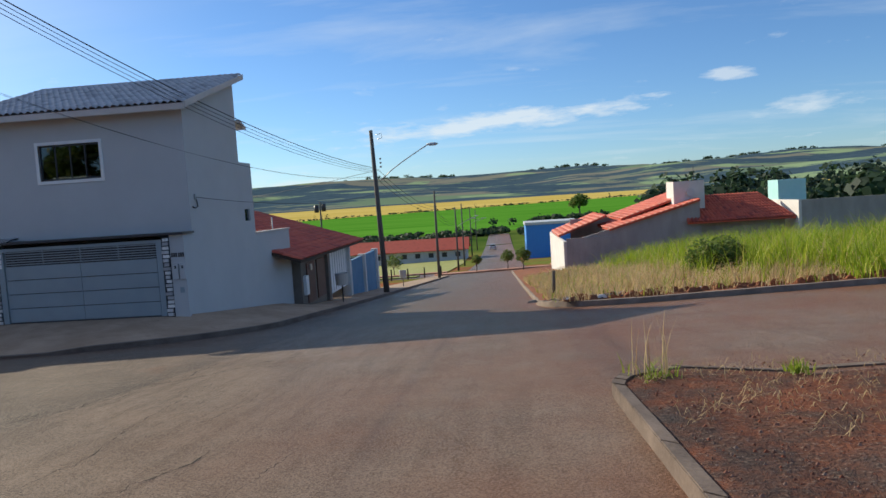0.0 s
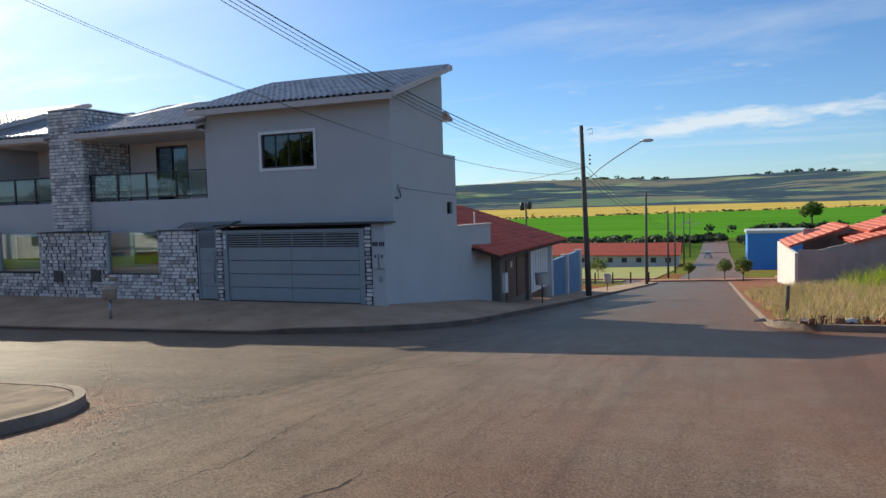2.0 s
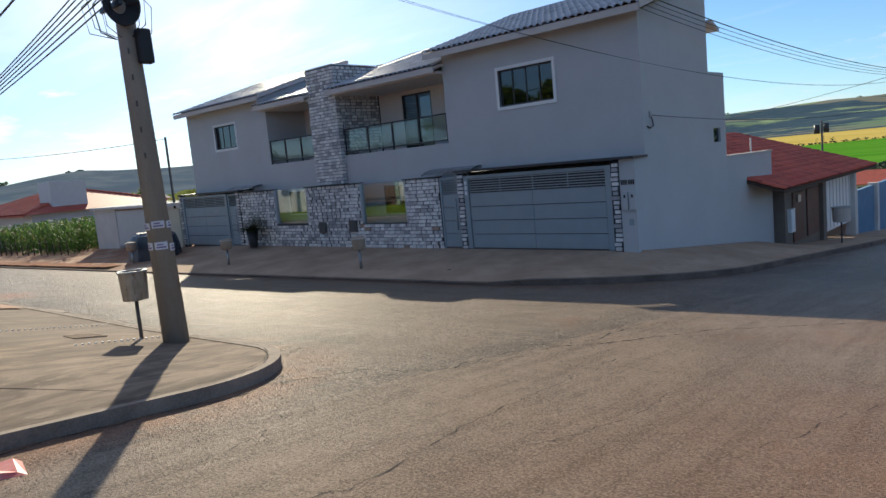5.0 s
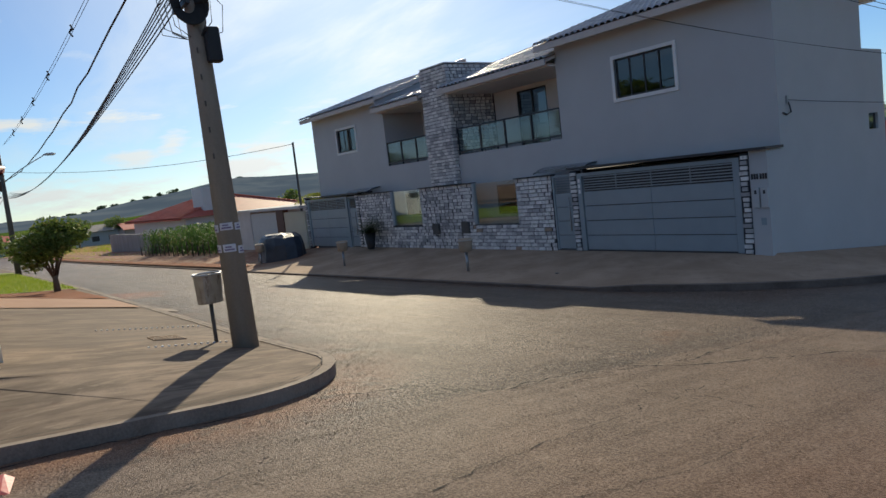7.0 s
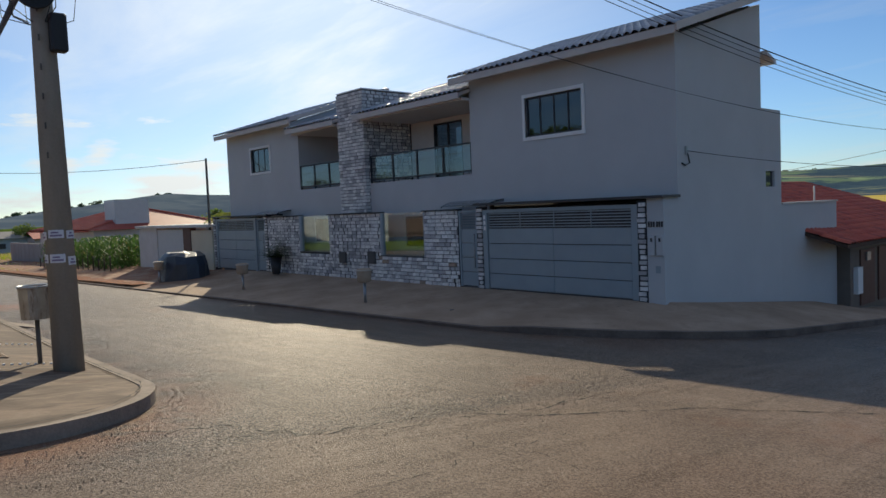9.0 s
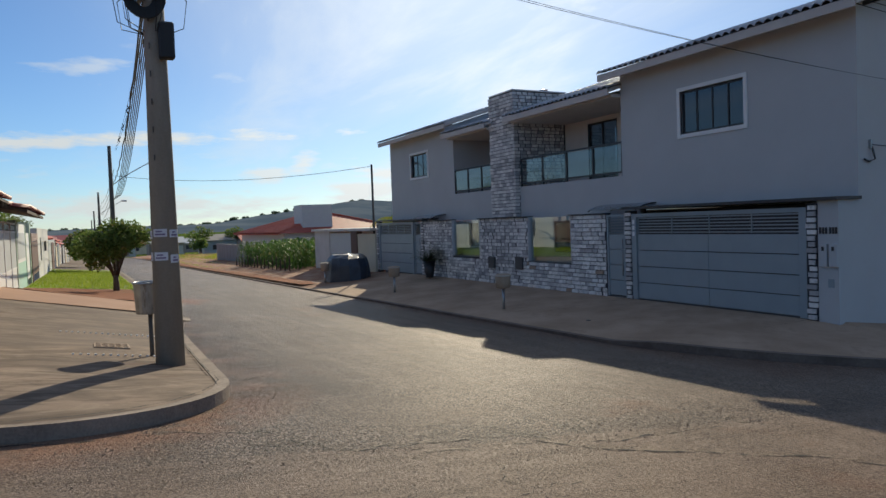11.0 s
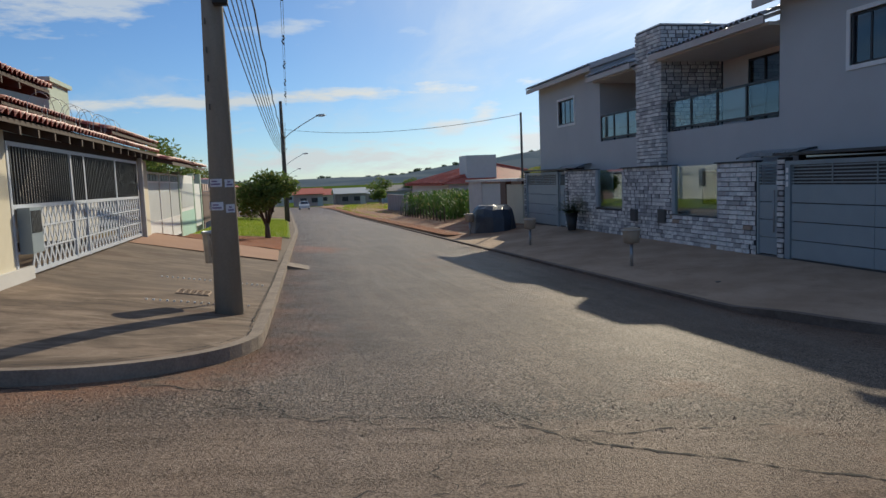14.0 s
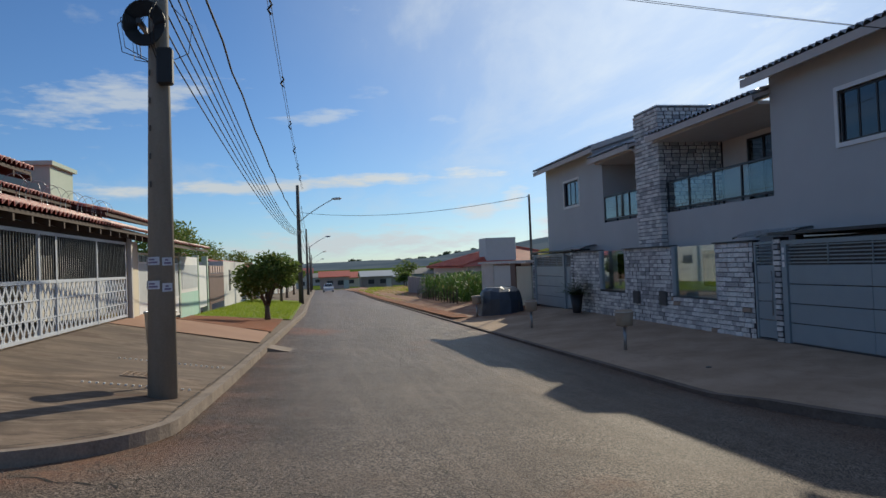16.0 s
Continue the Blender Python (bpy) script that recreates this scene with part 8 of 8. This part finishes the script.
def bare_lot():
    rng = random.Random(37)
    flat, up, stones = [], [], []
    verts, faces = [], []
    for _ in range(7000):
        x, y = 10.6 + 9 * rng.random() ** 1.2, -12.5 - 10 * rng.random()
        if noise.noise(Vector((x * 0.5, y * 0.5, 7))) < -0.12:
            continue
        z = se_z(x, y) + rng.uniform(0.0, 0.04)
        a, l = rng.uniform(0, math.tau), rng.uniform(0.04, 0.2)
        w = 0.0025
        o = len(verts)
        ca, sa = math.cos(a) * l, math.sin(a) * l
        zm = z + rng.uniform(0.0, 0.08)
        verts += [(x - sa / l * w, y + ca / l * w, z), (x + sa / l * w, y - ca / l * w, z), (x + ca * 0.5 + sa / l * w, y + sa * 0.5 - ca / l * w, zm), (x + ca * 0.5 - sa / l * w, y + sa * 0.5 + ca / l * w, zm),
                  (x + ca, y + sa, z + 0.01)]
        faces += [(o, o + 1, o + 2, o + 3), (o + 3, o + 2, o + 4)]
    me = bpy.data.meshes.new("straw_litter")
    me.from_pydata(verts, [], faces)
    me.materials.append(M_STRAW)
    tagged(new("straw_litter", me), "dry straw litter over the red soil", "straw", kind="stuff")
    verts, faces = [], []
    for _ in range(11000):
        x, y = 10.55 + 9 * rng.random() ** 1.2, -12.45 - 10 * rng.random()
        z = se_z(x, y) - 0.01
        s = 0.004 + 0.014 * rng.random() ** 4
        o = len(verts)
        for dx, dy, dz in ((-1, -0.6, 0), (0.9, -0.8, 0), (0.8, 0.9, 0), (-0.9, 0.7, 0), (0.1, 0.1, 1.1)):
            verts.append((x + dx * s * rng.uniform(0.7, 1.2), y + dy * s * rng.uniform(0.7, 1.2), z + dz * s + 0.008))
        faces += [(o, o + 1, o + 4), (o + 1, o + 2, o + 4), (o + 2, o + 3, o + 4), (o + 3, o, o + 4)]
    me = bpy.data.meshes.new("soil_clods")
    me.from_pydata(verts, [], faces)
    m = Mat("clod", 0.95, 0.0, 0.2)
    i = m.island()
    m.color(m.mix(m.ramp(i, 0.5, 0.9), m.mix(m.ramp(i, 0, 0.4), (0.06, 0.045, 0.04), (0.22, 0.075, 0.042)), (0.22, 0.16, 0.13)))
    me.materials.append(m.m)
    tagged(new("soil_clods", me), "small clods, stones and burnt bits on the soil", "clods", kind="stuff")
    t = thing("weed_tuft", (10.8, -12.75, se_z(10.8, -12.75)), "tuft of green weed with tall seed stalks by the kerb", "weed")
    sp = [(10.8 + rng.gauss(0, 0.1), -12.75 + rng.gauss(0, 0.12), se_z(10.8, -12.75) - 0.03, rng.uniform(0.08, 0.28)) for _ in range(40)]
    blades("foliage", sp, M_LAWN, "", "", 5, 0.8, 0.011, 3, t)["kind"] = "stuff"
    sp = [(10.78 + rng.gauss(0, 0.1), -12.7 + rng.gauss(0, 0.1), se_z(10.8, -12.75), rng.uniform(0.45, 0.75)) for _ in range(12)]
    blades("seed_stalk", sp, M_STRAW, "", "", 6, 0.3, 0.006, 4, t)["kind"] = "stuff"
    t = thing("weed_tuft", (12.0, -13.1, se_z(12.0, -13.1)), "small green weed tuft on the red soil", "weed")
    blades("foliage", [(12.0 + rng.gauss(0, 0.06), -13.1 + rng.gauss(0, 0.06), se_z(12.0, -13.1), rng.uniform(0.06, 0.15)) for _ in range(60)], M_LAWN, "", "", 7, 0.8, 0.01, 2, t)["kind"] = "stuff"


bare_lot()

# ---- cracks and loose grit on the road ----
M_CRACK = plain("crack_filler", (0.018, 0.015, 0.013), (0.03, 0.026, 0.022), 0.95)


def crack(points, width, seed, label="dark crack winding across the asphalt", zf=road_z, wander=0.04, name="road_crack"):
    rng = random.Random(seed)
    pts = resample(points, 0.06)
    verts, faces = [], []
    off = 0.0
    for i, (x, y) in enumerate(pts):
        j = min(i + 1, len(pts) - 1)
        k = max(i - 1, 0)
        dx, dy = pts[j][0] - pts[k][0], pts[j][1] - pts[k][1]
        l = math.hypot(dx, dy) or 1
        off = off * 0.86 + rng.gauss(0, wander) * (1.0 if rng.random() < 0.5 else 0.2)
        nx, ny = -dy / l, dx / l
        w = width * 0.62 * rng.uniform(0.12, 1.0) ** 1.5
        for s in (-1, 1):
            px, py = x + nx * (off + s * w), y + ny * (off + s * w)
            verts.append((px, py, zf(px, py) + 0.004))
    faces = [(2 * i, 2 * i + 1, 2 * i + 3, 2 * i + 2) for i in range(len(pts) - 1)]
    me = bpy.data.meshes.new(name)
    me.from_pydata(verts, [], faces)
    me.materials.append(M_CRACK)
    tagged(new(name, me), label, "crack", "road cracks")


crack([(2.85, -15.4), (2.8, -13.6), (2.9, -12.4), (3.2, -11.85), (3.57, -11.68), (3.92, -11.29), (3.98, -10.56), (4.28, -10.05), (4.4, -9.2), (4.35, -8.06)], 0.026, 1, "ragged seam crack between two coats of asphalt")
crack([(4.2, -9.95), (4.68, -9.55), (5.03, -8.85), (5.6, -8.1), (6.04, -7.72), (6.9, -6.95), (8.4, -6.2)], 0.034, 2, "long dark seam crossing the junction", wander=0.02)
crack([(5.67, -14.77), (5.61, -14.34), (5.56, -13.75), (5.45, -13.17), (5.29, -12.14), (5.34, -10.89), (5.2, -9.9)], 0.012, 3)
crack([(6.77, -13.9), (6.76, -14.27), (6.66, -14.5), (6.5, -14.9)], 0.022, 4)
crack([(3.2, -11.0), (3.42, -10.48), (3.8, -9.96), (4.24, -9.84)], 0.014, 5)
crack([(2.6, -9.3), (3.22, -9.16), (3.78, -9.11), (4.3, -9.4)], 0.01, 6)
crack([(3.5, -12.1), (3.62, -11.66), (3.84, -11.3), (4.08, -10.78), (4.36, -10.3)], 0.018, 7)
crack([(4.4, -10.2), (4.6, -10.6), (5.0, -10.8), (5.5, -10.5), (6.1, -10.7)], 0.009, 8)
crack([(7.3, -12.2), (7.6, -11.2), (7.7, -10.2)], 0.008, 9)
crack([(6.1, -12.9), (6.35, -12.0), (6.3, -11.2)], 0.008, 10)
crack([(7.6, -16.2), (7.5, -15.2), (7.75, -14.2)], 0.009, 11)
crack([(4.3, -15.6), (4.5, -14.6), (4.35, -13.6)], 0.01, 12)
crack([(-12, -11.456), (0.9, -11.84)] + arc(0.9, -13.55, 1.71, 88, 2, 12) + [(2.59, -20)], 0.022, 16, "dark open joint between kerb and pavement slab", lambda x, y: road_z(x, y) + 0.144, 0.008, "pavement_joint")


def walk_z(x, y):
    """Top of the pavement before the duplex."""
    return lerp(road_z(x, -4.7) + 0.047, z_nw(x, -0.5), (y + 4.56) / 4.06)


bm = bmesh.new()
tube(bm, [(-3.310, -3.370, walk_z(-3.310, -3.370) - 0.03), (-3.310, -3.370, walk_z(-3.310, -3.370) + 0.012)], 0.05, 12)
single("drain_cover", bm, M_DARK, "small black round drain cover in the pavement", "drain cover")
for jx in (-0.15, -5.3, -11.4, -16.6):
    crack([(jx, -4.5), (jx + 0.1, -0.75)], 0.012, int(50 + jx), "thin joint across the concrete pavement", walk_z, 0.003, "pavement_joint")


def grit():
    """Loose gravel along the seam and the gutters."""
    rng = random.Random(41)
    verts, faces = [], []
    for _ in range(5200):
        if rng.random() < 0.5:
            y = rng.uniform(-15.5, -7)
            x = 3.9 + 0.12 * (y + 11) + rng.gauss(-0.1, 0.5)
        else:
            x, y = rng.uniform(-9, 4), -11.5 + abs(rng.gauss(0, 0.35))
            if x > 0.5:
                a = rng.uniform(0, math.pi / 2)
                r = 1.95 + abs(rng.gauss(0, 0.35))
                x, y = 0.9 + r * math.cos(a), -13.55 + r * math.sin(a)
        z = road_z(x, y)
        s = 0.003 + 0.007 * rng.random() ** 3
        o = len(verts)
        for dx, dy, dz in ((-1, -0.6, 0), (0.9, -0.8, 0), (0.8, 0.9, 0), (-0.9, 0.7, 0), (0.1, 0.1, 1.1)):
            verts.append((x + dx * s * rng.uniform(0.7, 1.2), y + dy * s * rng.uniform(0.7, 1.2), z + dz * s))
        faces += [(o, o + 1, o + 4), (o + 1, o + 2, o + 4), (o + 2, o + 3, o + 4), (o + 3, o, o + 4)]
    me = bpy.data.meshes.new("loose_grit")
    me.from_pydata(verts, [], faces)
    me.materials.append(M_KERB)
    tagged(new("loose_grit", me), "loose grit along seams and gutters", "grit", kind="stuff")


grit()
bm = bmesh.new()
x, y = 3.35, -15.25
z = road_z(x, y)
solid(bm, [(x - 0.2, y - 0.15, z), (x + 0.15, y - 0.12, z), (x + 0.2, y + 0.1, z), (x - 0.12, y + 0.16, z)], [(x - 0.16, y - 0.1, z + 0.03), (x + 0.1, y - 0.1, z + 0.06), (x + 0.14, y + 0.06, z + 0.02), (x - 0.1, y + 0.1, z + 0.05)])
single("crumpled_wrapper", bm, plain("red_wrapper", (0.6, 0.04, 0.03), (0.7, 0.3, 0.27), 0.5, scale=9), "crumpled red and white wrapper in the gutter", "litter")

# tall trees up the hill behind the walk, mirrored in the upper windows
rng_hill = random.Random(77)
for k in range(9):
    tx, ty = -56 + k * 5.2 + rng_hill.uniform(-1.2, 1.2), -54 + rng_hill.uniform(-4, 4)
    tree(tx, ty, land_z(tx, ty), rng_hill.uniform(8, 10.5), rng_hill.uniform(3.2, 4.2), "tall dark broadleaf tree up the hill", 80 + k, 0.22, 1500, 0.42, group="hill trees")
